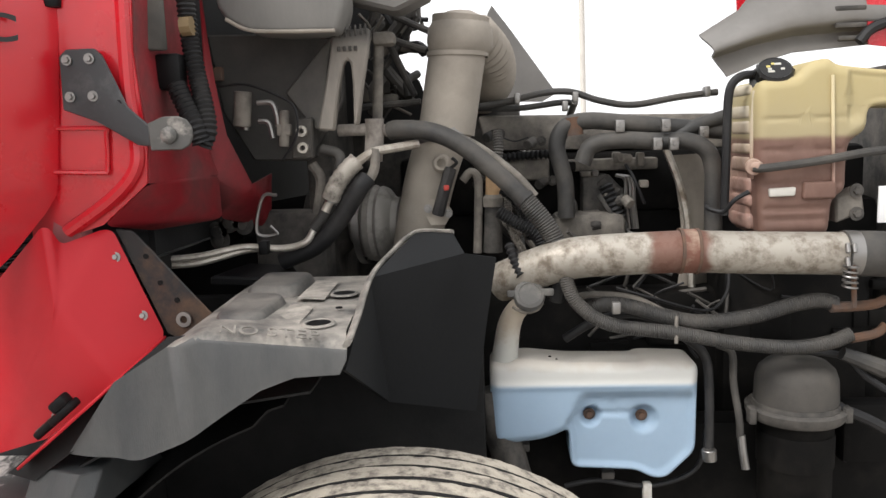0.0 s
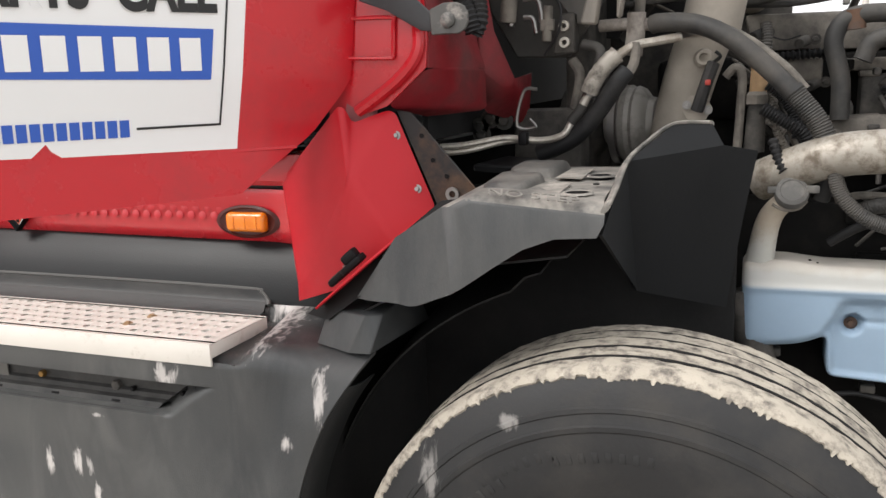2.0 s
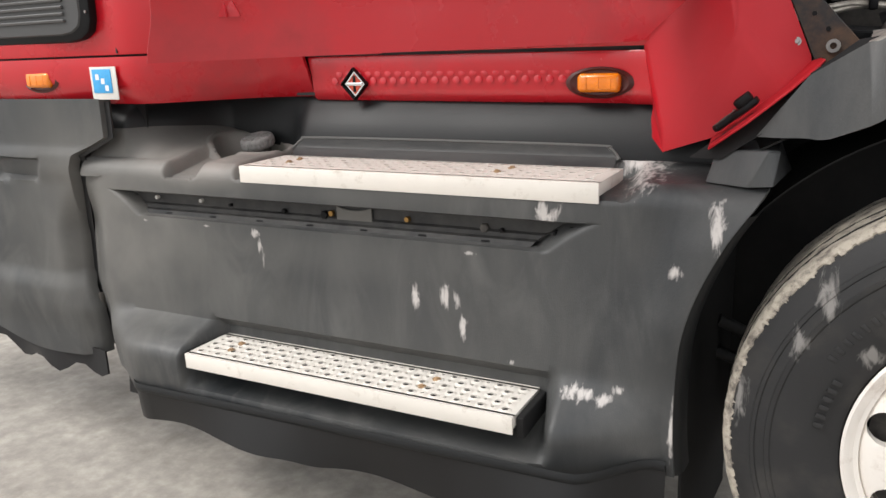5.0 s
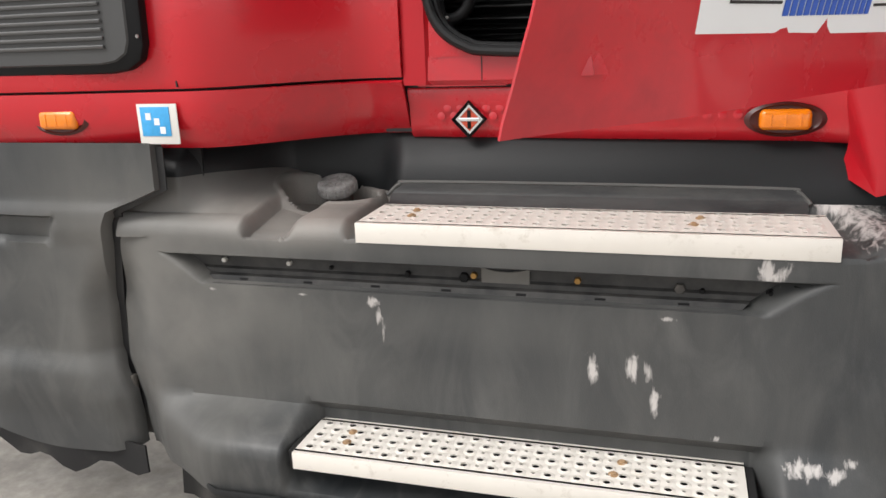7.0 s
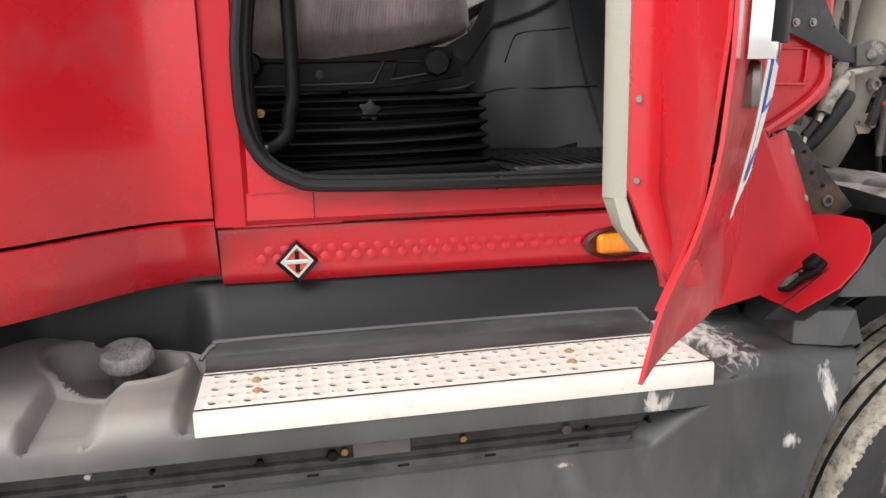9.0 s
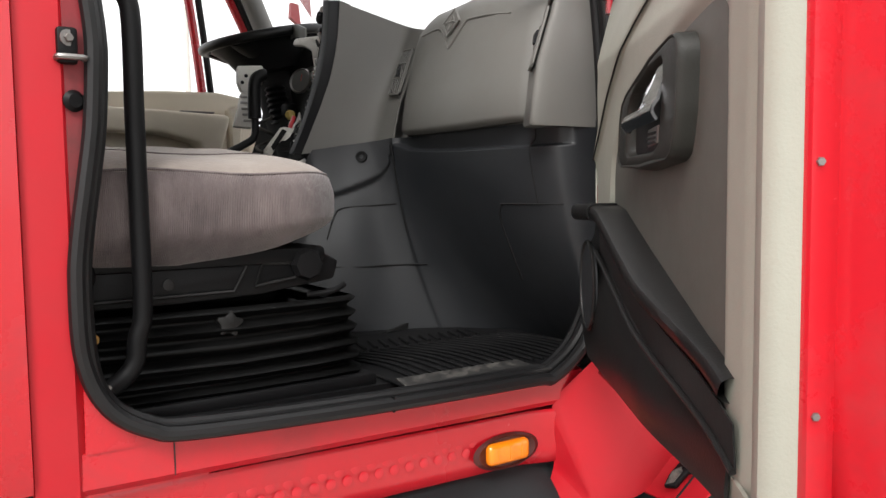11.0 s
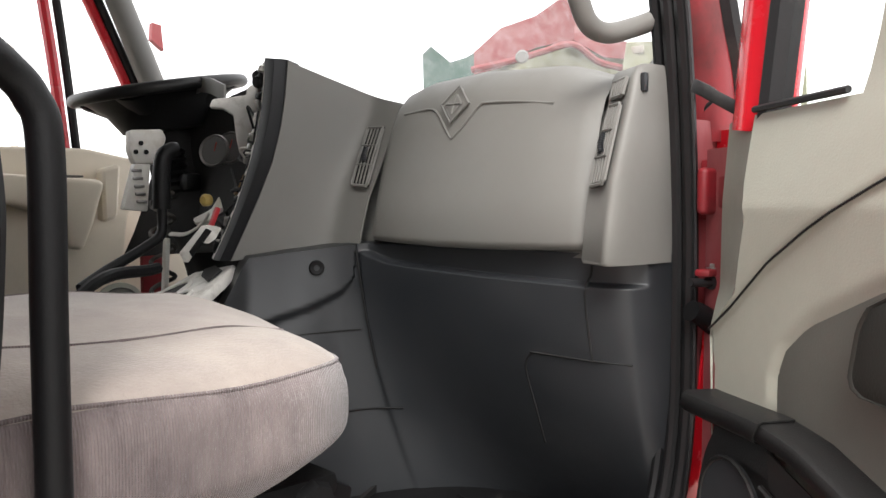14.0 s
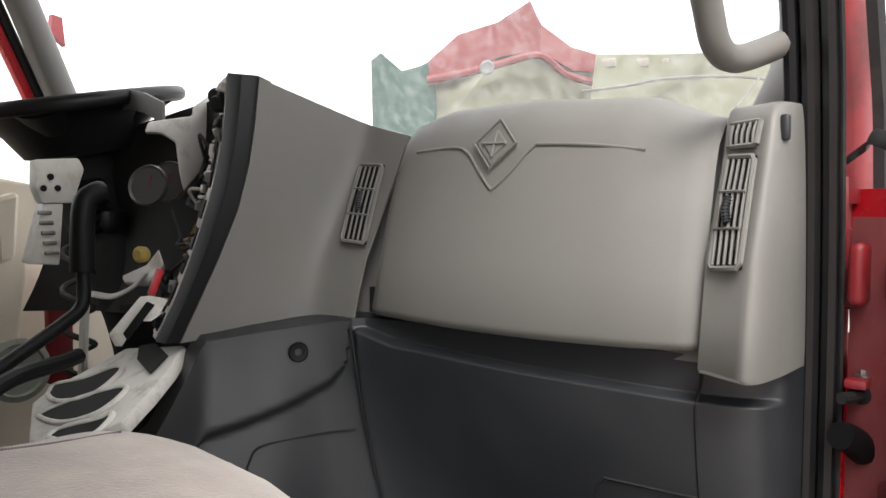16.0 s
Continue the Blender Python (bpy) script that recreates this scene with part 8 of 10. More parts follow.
part("plate", plate([(-0.725, 1.318, 1.729), (-0.712, 1.318, 1.740), (-0.663, 1.318, 1.740), (-0.650, 1.318, 1.728), (-0.610, 1.310, 1.640), (-0.574, 1.305, 1.609), (-0.544, 1.300, 1.617), (-0.548, 1.300, 1.570), (-0.594, 1.305, 1.576), (-0.670, 1.318, 1.619), (-0.726, 1.318, 1.640)], (0, 0.007, 0), 0.002), mat("worn_black_steel", (0.035, 0.037, 0.04), 0.6, var=0.3, scale=12, bump=0.2, dirt=(0.10, 0.10, 0.10), amount=0.2, dscale=12), ab)
for p in ((-0.710, 1.317, 1.722), (-0.671, 1.317, 1.723), (-0.710, 1.317, 1.661), (-0.670, 1.317, 1.661)):
    part("arm_bolt", merge(bolt(p, (0, -1, 0), 0.006, 0.007, False), lathe([(0, 0), (0.009, 0), (0.009, 0.003), (0, 0.003)], p, (0, -1, 0), 16)), STEEL, ab)
part("hole", lathe([(0, 0), (0.005, 0), (0.005, 0.001), (0, 0.001)], (-0.624, 1.311, 1.648), (0, -1, 0), 10), BLACK, ab)
SCRAPED = mat("scraped_grey_steel", (0.085, 0.083, 0.079), 0.55, metal=0.3, var=0.4, scale=22, bump=0.6, bscale=50, dirt=(0.40, 0.37, 0.34), amount=0.22, dscale=26, sharp=0.1)
part("pivot_plate", plate([(-0.572, 1.296, 1.612), (-0.545, 1.296, 1.622), (-0.520, 1.296, 1.622), (-0.505, 1.296, 1.616), (-0.497, 1.296, 1.603), (-0.497, 1.296, 1.585), (-0.503, 1.296, 1.573), (-0.516, 1.296, 1.566), (-0.570, 1.296, 1.566)], (0, 0.006, 0), 0.002), SCRAPED, ab, "scraped grey steel pivot plate")
part("pivot_knob", lathe([(0, -0.004), (0.010, -0.003), (0.014, 0), (0.015, 0.006), (0, 0.006)], (-0.536, 1.292, 1.591), (0, 1, 0), 14), SCRAPED, ab)
con = thing("wiring_conduit", (-0.55, 1.5, 1.6), "black corrugated wiring conduit along the cowl", "conduit")
part("conduit", tube([(-0.561, 1.480, 1.871), (-0.558, 1.480, 1.780), (-0.546, 1.470, 1.706), (-0.528, 1.450, 1.642), (-0.522, 1.440, 1.599), (-0.534, 1.440, 1.572)], 0.0165, 12, 8, ribs=0.0018, pitch=0.009), RUBBER, con)
part("conduit", tube([(-0.578, 1.450, 1.685), (-0.563, 1.440, 1.653), (-0.541, 1.430, 1.611), (-0.530, 1.430, 1.575)], 0.018, 12, 8, ribs=0.0018, pitch=0.009), RUBBER, con)
part("sheath", box((-0.590, 1.460, 1.709), (0.05, 0.04, 0.065), 0.008), BLACK, con)
part("yellow_band", tube([(-0.564, 1.462, 1.790), (-0.544, 1.462, 1.791)], 0.0178, 10, 2), mat("ochre_tape", (0.20, 0.14, 0.07), 0.7, bump=0.1), con)
part("guide_strip", plate([(-0.627, 1.400, 1.859), (-0.584, 1.420, 1.861), (-0.584, 1.420, 1.745), (-0.632, 1.400, 1.745)], (0, 0.02, 0), 0.003), HOSE, con)
vb = thing("valve_block", (-0.5, 1.7, 1.55), "black valve block with solenoid and steel fittings", "valve")
part("mount_panel", plate([(-0.632, 1.780, 1.818), (-0.332, 1.780, 1.810), (-0.333, 1.780, 1.660), (-0.418, 1.780, 1.530), (-0.542, 1.780, 1.534), (-0.606, 1.780, 1.645)], (0, 0.03, 0), 0.004), mat("dusty_dark_panel", (0.040, 0.039, 0.037), 0.75, var=0.35, scale=7, bump=0.3, dirt=(0.105, 0.098, 0.09), amount=0.36, dscale=6, sharp=0.25), vb)
part("solenoid", cyl((-0.532, 1.700, 1.685), (-0.540, 1.700, 1.610), 0.019), DUST, vb, "bare metal solenoid")
part("solenoid_tip", cyl((-0.532, 1.700, 1.613), (-0.533, 1.700, 1.601), 0.008), STEEL, vb)
part("elbow_line", tube([(-0.503, 1.700, 1.659), (-0.472, 1.700, 1.658), (-0.462, 1.700, 1.631), (-0.461, 1.700, 1.607)], 0.006, 8), STEEL, vb)
part("elbow_line", tube([(-0.502, 1.700, 1.620), (-0.481, 1.700, 1.616), (-0.473, 1.700, 1.583)], 0.006, 8), STEEL, vb)
part("connector", merge(cyl((-0.445, 1.700, 1.642), (-0.450, 1.700, 1.564), 0.011), box((-0.447, 1.700, 1.600), (0.03, 0.02, 0.025), 0.003)), DUST, vb)
part("manifold", plate([(-0.421, 1.710, 1.624), (-0.387, 1.710, 1.625), (-0.388, 1.710, 1.537), (-0.439, 1.710, 1.536)], (0, 0.05, 0), 0.004), SOOT, vb)
for p in ((-0.409, 1.705, 1.596), (-0.408, 1.705, 1.560)):
    part("fitting", lathe([(0.006, 0), (0.012, 0), (0.012, 0.012), (0.006, 0.012)], p, (0, -1, 0), 12), ALU, vb)
part("loop_wire", tube([(-0.587, 1.700, 1.696), (-0.528, 1.690, 1.699), (-0.465, 1.680, 1.678), (-0.418, 1.680, 1.647), (-0.416, 1.680, 1.587), (-0.453, 1.690, 1.534)], 0.003, 6), RUBBER, vb)
part("tab", box((-0.602, 1.740, 1.727), (0.03, 0.02, 0.03), 0.003), RUST, vb)

cw = thing("cowl_tray", (-0.45, 1.75, 1.75), "grey plastic cowl tray and ribbed bracket", "tray")
part("tray", plate([(-0.557, 1.620, 1.940), (-0.551, 1.620, 1.849), (-0.532, 1.620, 1.822), (-0.487, 1.620, 1.799), (-0.420, 1.620, 1.793), (-0.307, 1.620, 1.790), (-0.290, 1.620, 1.838), (-0.284, 1.620, 1.935)], (0, 0.12, 0.0), 0.012, 3), mat("pale_grey_plastic", (0.125, 0.122, 0.116), 0.6, var=0.3, scale=6, bump=0.25, dirt=(0.24, 0.23, 0.215), amount=0.40, dscale=7, stretch=(1, 1, 0.4), sharp=0.28), cw, angle=60)
part("tray_lip", tube([(-0.532, 1.618, 1.824), (-0.487, 1.614, 1.801), (-0.420, 1.614, 1.795), (-0.309, 1.614, 1.792)], 0.004, 8), INTAKE, cw)
# the bracket turns darker above z 1.79
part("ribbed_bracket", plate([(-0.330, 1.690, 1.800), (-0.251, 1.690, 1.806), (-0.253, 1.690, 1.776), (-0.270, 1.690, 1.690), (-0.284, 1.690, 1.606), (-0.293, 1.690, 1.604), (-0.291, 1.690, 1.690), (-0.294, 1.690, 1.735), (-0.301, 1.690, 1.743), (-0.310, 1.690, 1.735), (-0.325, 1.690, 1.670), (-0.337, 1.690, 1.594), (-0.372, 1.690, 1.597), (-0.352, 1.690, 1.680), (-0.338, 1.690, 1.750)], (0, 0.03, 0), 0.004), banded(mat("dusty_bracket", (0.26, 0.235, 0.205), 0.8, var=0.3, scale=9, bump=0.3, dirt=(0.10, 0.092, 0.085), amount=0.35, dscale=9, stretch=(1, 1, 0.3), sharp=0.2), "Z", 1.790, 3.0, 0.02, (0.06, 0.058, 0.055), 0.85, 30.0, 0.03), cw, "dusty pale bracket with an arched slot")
for i in range(7):
    part("bracket_slot", box((-0.324 + 0.011 * i, 1.688, 1.797 + 0.001 * i), (0.004, 0.006, 0.022), 0.001), SOOT, cw)
for i in range(4):
    part("bracket_slot", box((-0.317 + 0.012 * i, 1.688, 1.764), (0.007, 0.006, 0.010), 0.001), SOOT, cw)
# The gusset's shade is put into its darker grey.
part("gusset", plate([(-0.333, 1.720, 1.800), (-0.348, 1.720, 1.753), (-0.359, 1.720, 1.591), (-0.390, 1.730, 1.601), (-0.453, 1.750, 1.681)], (0, 0.02, 0), 0.003), mat("shaded_gusset", (0.085, 0.081, 0.076), 0.75, var=0.3, scale=8, bump=0.3, dirt=(0.15, 0.14, 0.125), amount=0.35, dscale=9, sharp=0.2), cw, "dusty gusset, darkened as its shaded side")
part("post", cyl((-0.246, 1.800, 1.806), (-0.258, 1.800, 1.613), 0.012), DUST, cw)
part("post_top", box((-0.234, 1.800, 1.794), (0.05, 0.05, 0.03), 0.01), DUST, cw)
part("cowl_beam", plate([(-0.305, 1.720, 1.869), (-0.197, 1.720, 1.841), (-0.123, 1.720, 1.873), (-0.121, 1.720, 1.930), (-0.301, 1.720, 1.938)], (0, 0.1, 0), 0.008), HOODLINER, cw)
for a, b in ((((-0.273, 1.900, 1.820)), ((-0.148, 1.900, 1.776))), (((-0.237, 1.920, 1.795)), ((-0.181, 1.920, 1.673))), (((-0.312, 1.920, 1.651)), ((-0.167, 1.920, 1.659))), (((-0.220, 1.920, 1.860)), ((-0.128, 1.920, 1.816))), (((-0.257, 1.950, 1.745)), ((-0.169, 1.950, 1.862)))):
    part("link_rod", cyl(a, b, 0.008, 8), SOOT, cw)
# Flat dark sheet in place of the shaded clutter behind.
part("clutter_backing", plate([(-0.404, 2.150, 1.938), (-0.300, 2.150, 1.935), (-0.275, 2.150, 1.800), (-0.190, 2.150, 1.725), (-0.137, 2.150, 1.578), (-0.423, 2.150, 1.588)], (0, 0.01, 0), 0), WELL, cw)
rng = random.Random(23)
for i in range(30):
    c = V((-0.246, 1.980, 1.761)) + V(rng.uniform(-0.08, 0.06), rng.uniform(-0.05, 0.12), rng.uniform(-0.13, 0.13))
    e = V(rng.uniform(-0.05, 0.05), rng.uniform(-0.03, 0.03), rng.uniform(-0.07, 0.07))
    part("linkage", tube([c - e, c + V(rng.uniform(-0.02, 0.02), -0.01, 0.01), c + e], rng.choice((0.004, 0.006, 0.010, 0.014)), 8, 5), rng.choice((SOOT, RUBBER, HOSE, DUST)), cw)
for i in range(10):
    c = V((-0.240, 1.950, 1.812)) + V(rng.uniform(-0.08, 0.06), rng.uniform(0, 0.1), rng.uniform(-0.16, 0.10))
    part("fitting", box(c, (rng.uniform(0.02, 0.05), 0.03, rng.uniform(0.02, 0.05)), 0.006), rng.choice((SOOT, SOOT, DUST, BLACK)), cw)
# Dark wall added to close the view below the valve block.
part("backing_wall", box((-0.22, 2.25, 1.25), (0.6, 0.05, 0.85), 0.01), SOOT, cw)
ac = thing("air_conditioning_lines", (-0.35, 1.72, 1.35), "dusty aluminium lines and black insulated hose", "pipe")
part("line", tube([(-0.720, 1.600, 1.336), (-0.630, 1.620, 1.339), (-0.543, 1.660, 1.351), (-0.462, 1.680, 1.344), (-0.414, 1.690, 1.354), (-0.395, 1.700, 1.380)], 0.008, 10), ALU, ac)
part("line", tube([(-0.721, 1.600, 1.324), (-0.631, 1.620, 1.325), (-0.544, 1.660, 1.343), (-0.487, 1.680, 1.347)], 0.007, 10), ALU, ac)
part("insulated_hose", tube([(-0.475, 1.720, 1.310), (-0.394, 1.710, 1.344), (-0.338, 1.700, 1.400), (-0.289, 1.690, 1.468), (-0.271, 1.700, 1.491)], 0.020, 14), RUBBER, ac)
part("hose", tube([(-0.396, 1.700, 1.383), (-0.362, 1.700, 1.426), (-0.337, 1.710, 1.499), (-0.334, 1.720, 1.541), (-0.373, 1.730, 1.555)], 0.012, 12), HOSE, ac)
part("rigid_line", tube([(-0.366, 1.690, 1.421), (-0.327, 1.700, 1.493), (-0.296, 1.710, 1.522), (-0.259, 1.720, 1.545), (-0.211, 1.730, 1.553), (-0.162, 1.750, 1.560)], 0.010, 10), ALU, ac)
part("coil_end", tube([(-0.272, 1.700, 1.479), (-0.257, 1.710, 1.508), (-0.253, 1.720, 1.551)], 0.011, 10), DUST, ac)
part("crimp", tube([(-0.326, 1.695, 1.493), (-0.306, 1.705, 1.516)], 0.017, 12, 3), ALU, ac)
part("crimp", tube([(-0.354, 1.695, 1.438), (-0.345, 1.700, 1.462)], 0.014, 12, 3), STEEL, ac)
part("foil_wrap", tube([(-0.352, 1.690, 1.446), (-0.338, 1.690, 1.478), (-0.312, 1.692, 1.510), (-0.290, 1.700, 1.530)], 0.020, 12, 5, ribs=0.0008, pitch=0.016), mat("grimy_foil_wrap", (0.36, 0.33, 0.29), 0.55, metal=0.35, var=0.4, scale=30, bump=0.8, bscale=45, dirt=(0.13, 0.115, 0.10), amount=0.4, dscale=24, sharp=0.1), ac, "crumpled dusty foil wrap")
part("second_hose", tube([(-0.400, 1.740, 1.524), (-0.382, 1.740, 1.486), (-0.394, 1.740, 1.411)], 0.012, 10), DUST, ac)
part("wire_bracket", tube([(-0.473, 1.700, 1.460), (-0.505, 1.700, 1.455), (-0.522, 1.700, 1.378), (-0.478, 1.700, 1.373), (-0.492, 1.700, 1.392)], 0.004, 6), STEEL, ac)
part("clip", box((-0.496, 1.660, 1.350), (0.02, 0.03, 0.03), 0.004), BLACK, ac)
mnt = thing("cab_mount", (-0.45, 1.75, 1.2), "black rubber and steel cab mount", "mount")
for p in ((-0.647, 1.800, 1.372), (-0.619, 1.800, 1.391), (-0.583, 1.800, 1.386), (-0.642, 1.800, 1.352)):
    part("bolt", bolt(p, (0, -1, 0), 0.014, 0.012), SOOT, mnt)
part("bracket", box((-0.49, 1.90, 1.30), (0.18, 0.08, 0.22), 0.02), SOOT, mnt)
# Dark backing sheet added behind the mount to close a bright gap.
part("dark_backing", plate([(-1.051, 1.950, 1.351), (-0.400, 2.200, 1.445), (-0.389, 2.200, 1.038), (-1.075, 1.950, 1.113)], (0, 0.01, 0), 0), WELL, mnt)
part("lower_tray", plate([(-0.608, 1.620, 1.296), (-0.562, 1.750, 1.304), (-0.458, 1.750, 1.295), (-0.409, 1.650, 1.279)], (0, 0, -0.02), 0.004), BLACK, mnt)

# ---- raised hood, tipped forward ----
hood = thing("raised_hood", (1.6, 2.3, 0.9), "red hood tipped forward showing its grey liner", "hood")


def along(line, f):
    """A point at share f of a polyline in the plane of x and z."""
    k = min(len(line) - 2, int(f * (len(line) - 1)))
    g = f * (len(line) - 1) - k
    return [p + (q - p) * g for p, q in zip(line[k], line[k + 1])]


LINER = ([(0.499, 1.791), (0.590, 1.845), (0.655, 1.930), (0.820, 1.960), (1.000, 1.950)], [(0.520, 1.750), (0.610, 1.778), (0.695, 1.800), (0.830, 1.812), (1.000, 1.800)], [(0.528, 1.738), (0.618, 1.764), (0.710, 1.780), (0.845, 1.786), (1.000, 1.778)], [(0.559, 1.690), (0.640, 1.722), (0.709, 1.740), (0.889, 1.752), (1.000, 1.745)])
rows = []
for i in range(33):
    f_ = i / 32
    stations = [along(q, f_) for q in LINER]
    row = []
    for k in range(25):
        g = k / 24 * 3
        j = min(2, int(g))
        h_ = step01(0, 1, g - j)
        x_, z_ = (p + (q - p) * (g - j) for p, q in zip(stations[j], stations[j + 1]))
        deep = (1.965, 1.915, 1.960, 1.945)
        row.append((x_, deep[j] + (deep[j + 1] - deep[j]) * h_, z_))
    rows.append(row)
part("liner_edge", sheet(rows, 0.006), HOODLINER, hood, "dusty grey moulded hood liner with a rolled step", 75)
part("red_skin", facets({"a": (0.596, 2.020, 1.958), "b": (0.605, 2.020, 1.835), "c": (0.645, 2.020, 1.863), "d": (0.656, 2.020, 1.955)}, ["abcd"], 0.006), RED, hood)
part("red_skin", facets({"a": (0.856, 1.920, 1.925), "b": (0.869, 1.920, 1.749), "c": (1.002, 1.920, 1.730), "d": (0.993, 1.920, 1.918)}, ["abcd"], 0.006), RED, hood)
for i in range(3):
    part("liner_slot", box((0.826, 1.915, 1.832) if i == 0 else ((0.828, 1.915, 1.794) if i == 1 else (0.835, 1.915, 1.765)), (0.07, 0.012, 0.012), 0.004), SOOT, hood)
part("liner_panel", facets({"a": (-0.004, 2.500, 1.943), "b": (0.010, 2.500, 1.968), "c": (0.069, 2.500, 1.889), "d": (0.204, 2.500, 1.696), "e": (0.160, 2.500, 1.672), "f": (0.011, 2.500, 1.678)}, ["abcdef"], 0.02), HOODLINER, hood, "grey liner panel", 20)
part("hose_guard", tube([(0.841, 1.900, 1.754), (0.871, 1.900, 1.784), (0.938, 1.900, 1.806)], 0.012, 8), RUBBER, hood)
single("light_pole", cyl((1.443, 12.5, 0), (1.39, 12.5, 7), 0.045, 12), mat("grey_pole", (0.55, 0.52, 0.48), 0.6, bump=0), "slender pale pole standing in the yard", "pole")
# ---- cabin shell ----
part("floor_pan", box((-1.315, 2.42, 1.335), (1.27, 1.90, 0.03), 0), BLACK, cab, "dark cab floor")
# Roof, rear wall and sleeper linings are unseen; they keep sky light out.
part("roof", box((-2.28, 2.36, 2.96), (2.60, 2.1, 0.04), 0.01), BEIGE, cab, "unseen beige cab roof")
part("rear_wall", box((-3.2, 2.36, 2.1), (0.04, 2.0, 1.8), 0), BEIGE, cab)
part("sleeper_floor", box((-2.6, 2.36, 1.38), (1.25, 1.95, 0.04), 0), BLACK, cab)
part("far_lower_side", box((-1.9, 3.42, 1.62), (2.6, 0.04, 0.78), 0.01), BEIGE_LIT, cab, "beige far side trim")
part("far_sleeper_side", box((-2.75, 3.42, 2.45), (1.25, 0.04, 1.0), 0.01), BEIGE, cab)
part("near_sleeper_lining", box((-2.7, 1.50, 2.1), (1.4, 0.03, 1.65), 0.01), BEIGE, cab)
# near front pillar: dull red jamb with a brighter post above, beige inside
part("front_jamb", sheet([[(-0.815, 1.372, z), (-0.80, 1.356, z), (-0.78, 1.352, z), (-0.735, 1.352, z), (-0.725, 1.37, z)] for z in (1.30, 1.5, 1.7, 1.9, 2.1)], 0.004), RED_DUSTY, cab, "dull red front door jamb", 60)
NP = [(-0.736, 1.345, 2.067), (-0.759, 1.345, 2.180), (-0.802, 1.345, 2.270), (-0.866, 1.350, 2.456)]
part("front_post", sheet([[V(p) + V(-0.02, 0.03, 0), V(p) + V(-0.01, 0.0, 0), V(p) + V(0.03, -0.012, 0), V(p) + V(0.07, 0.0, 0), V(p) + V(0.075, 0.05, 0)] for p in smooth_line(NP, 6)], 0.004), RED_SHADE, cab, "red front door post", 60)
part("pillar_rubber", tube([V(p) + V(0.075, -0.01, 0) for p in NP], 0.020, 8), RUBBER, cab)
part("pillar_trim", tube([(-0.83, 1.44, 2.12), (-0.636, 1.440, 2.312), (-0.703, 1.450, 2.501)], 0.032, 12), GREYTRIM, cab)
# far pillars
part("far_front_pillar", tube([(-0.74, 3.28, 2.14), (-0.845, 3.28, 2.39), (-0.943, 3.28, 2.62), (-1.13, 3.29, 3.06)], 0.040, 16), GREYTRIM, cab, "grey far windscreen pillar")
part("far_pillar_red", tube([(-0.80, 3.34, 2.15), (-0.908, 3.34, 2.39), (-1.02, 3.34, 2.625), (-1.225, 3.34, 3.06)], 0.018, 10), RED, cab)
part("far_pillar_rubber", tube([(-0.775, 3.325, 2.15), (-0.884, 3.325, 2.39), (-0.992, 3.325, 2.625), (-1.195, 3.325, 3.06)], 0.014, 10), RUBBER, cab)
fd = thing("far_door", (-1.4, 3.4, 1.4), "beige trimmed driver door on the far side", "door")
part("inner_trim", plate([(-1.255, 3.300, 2.138), (-1.042, 3.300, 2.142), (-0.883, 3.300, 2.114), (-0.866, 3.300, 2.079), (-0.915, 3.300, 1.916), (-0.946, 3.300, 1.638), (-1.265, 3.300, 1.655), (-1.665, 3.300, 1.676), (-1.654, 3.300, 2.111)], (0, 0.05, 0), 0.015, 3), BEIGE_LIT, fd, "beige moulded trim")
part("window_post", tube([(-1.060, 3.335, 2.113), (-1.088, 3.335, 2.386), (-1.121, 3.335, 2.650), (-1.17, 3.335, 3.004)], 0.014, 8), RUBBER, fd)
part("window_frame", tube([(-1.090, 3.345, 2.091), (-1.122, 3.345, 2.385), (-1.158, 3.345, 2.649), (-1.205, 3.345, 3.004)], 0.018, 8), RED, fd)
part("speaker", lathe([(0, 0), (0.085, 0), (0.085, 0.012), (0.07, 0.016), (0.065, 0.008), (0, 0.006)], (-0.960, 3.280, 1.627), (0, -1, 0), 28), BEIGE, fd)
part("armrest", plate([(-1.80, 3.170, 2.060), (-1.30, 3.170, 2.050), (-1.045, 3.170, 2.040), (-1.040, 3.170, 2.020), (-1.075, 3.170, 1.90), (-1.105, 3.170, 1.825), (-1.14, 3.170, 1.830), (-1.16, 3.170, 1.93), (-1.30, 3.170, 1.965), (-1.80, 3.170, 1.970)], (0, 0.14, 0), 0.015, 3), BEIGE_LIT, fd, "beige armrest and door pull", 60)
part("switch_panel", box((-1.16, 3.215, 2.049), (0.13, 0.05, 0.006), 0.002), HOODLINER, fd, "grey switch panel")
part("red_jamb", box((-0.839, 3.300, 1.741), (0.07, 0.03, 0.34), 0.008), RED_SHADE, fd)
part("switch_pod", plate([(-1.029, 3.220, 2.074), (-0.967, 3.220, 2.094), (-0.979, 3.220, 1.924), (-1.024, 3.220, 1.907)], (0, 0.06, 0), 0.01), BEIGE_LIT, fd)

ws = thing("windscreen", (-0.5, 2.4, 2.1), "dirty curved windscreen glass above the dashboard", "windscreen")
wgl = part("pane", sheet([[(-0.50 - 0.55 * f + 0.10 * math.cos((y - 2.4) * 1.4), y, 2.12 + 0.75 * f) for y in [1.46 + 0.17 * i for i in range(11)]] for f in [i / 4 for i in range(5)]], 0), DIRTY, ws)
wgl.visible_shadow = False
part("lower_seal", tube([(-0.50 + 0.10 * math.cos((y - 2.4) * 1.4), y, 2.115) for y in [1.46 + 0.19 * i for i in range(11)]], 0.014, 8), RUBBER, ws)
part("header", box((-1.02, 2.4, 2.9), (0.10, 1.95, 0.08), 0.01), GREYTRIM, ws)

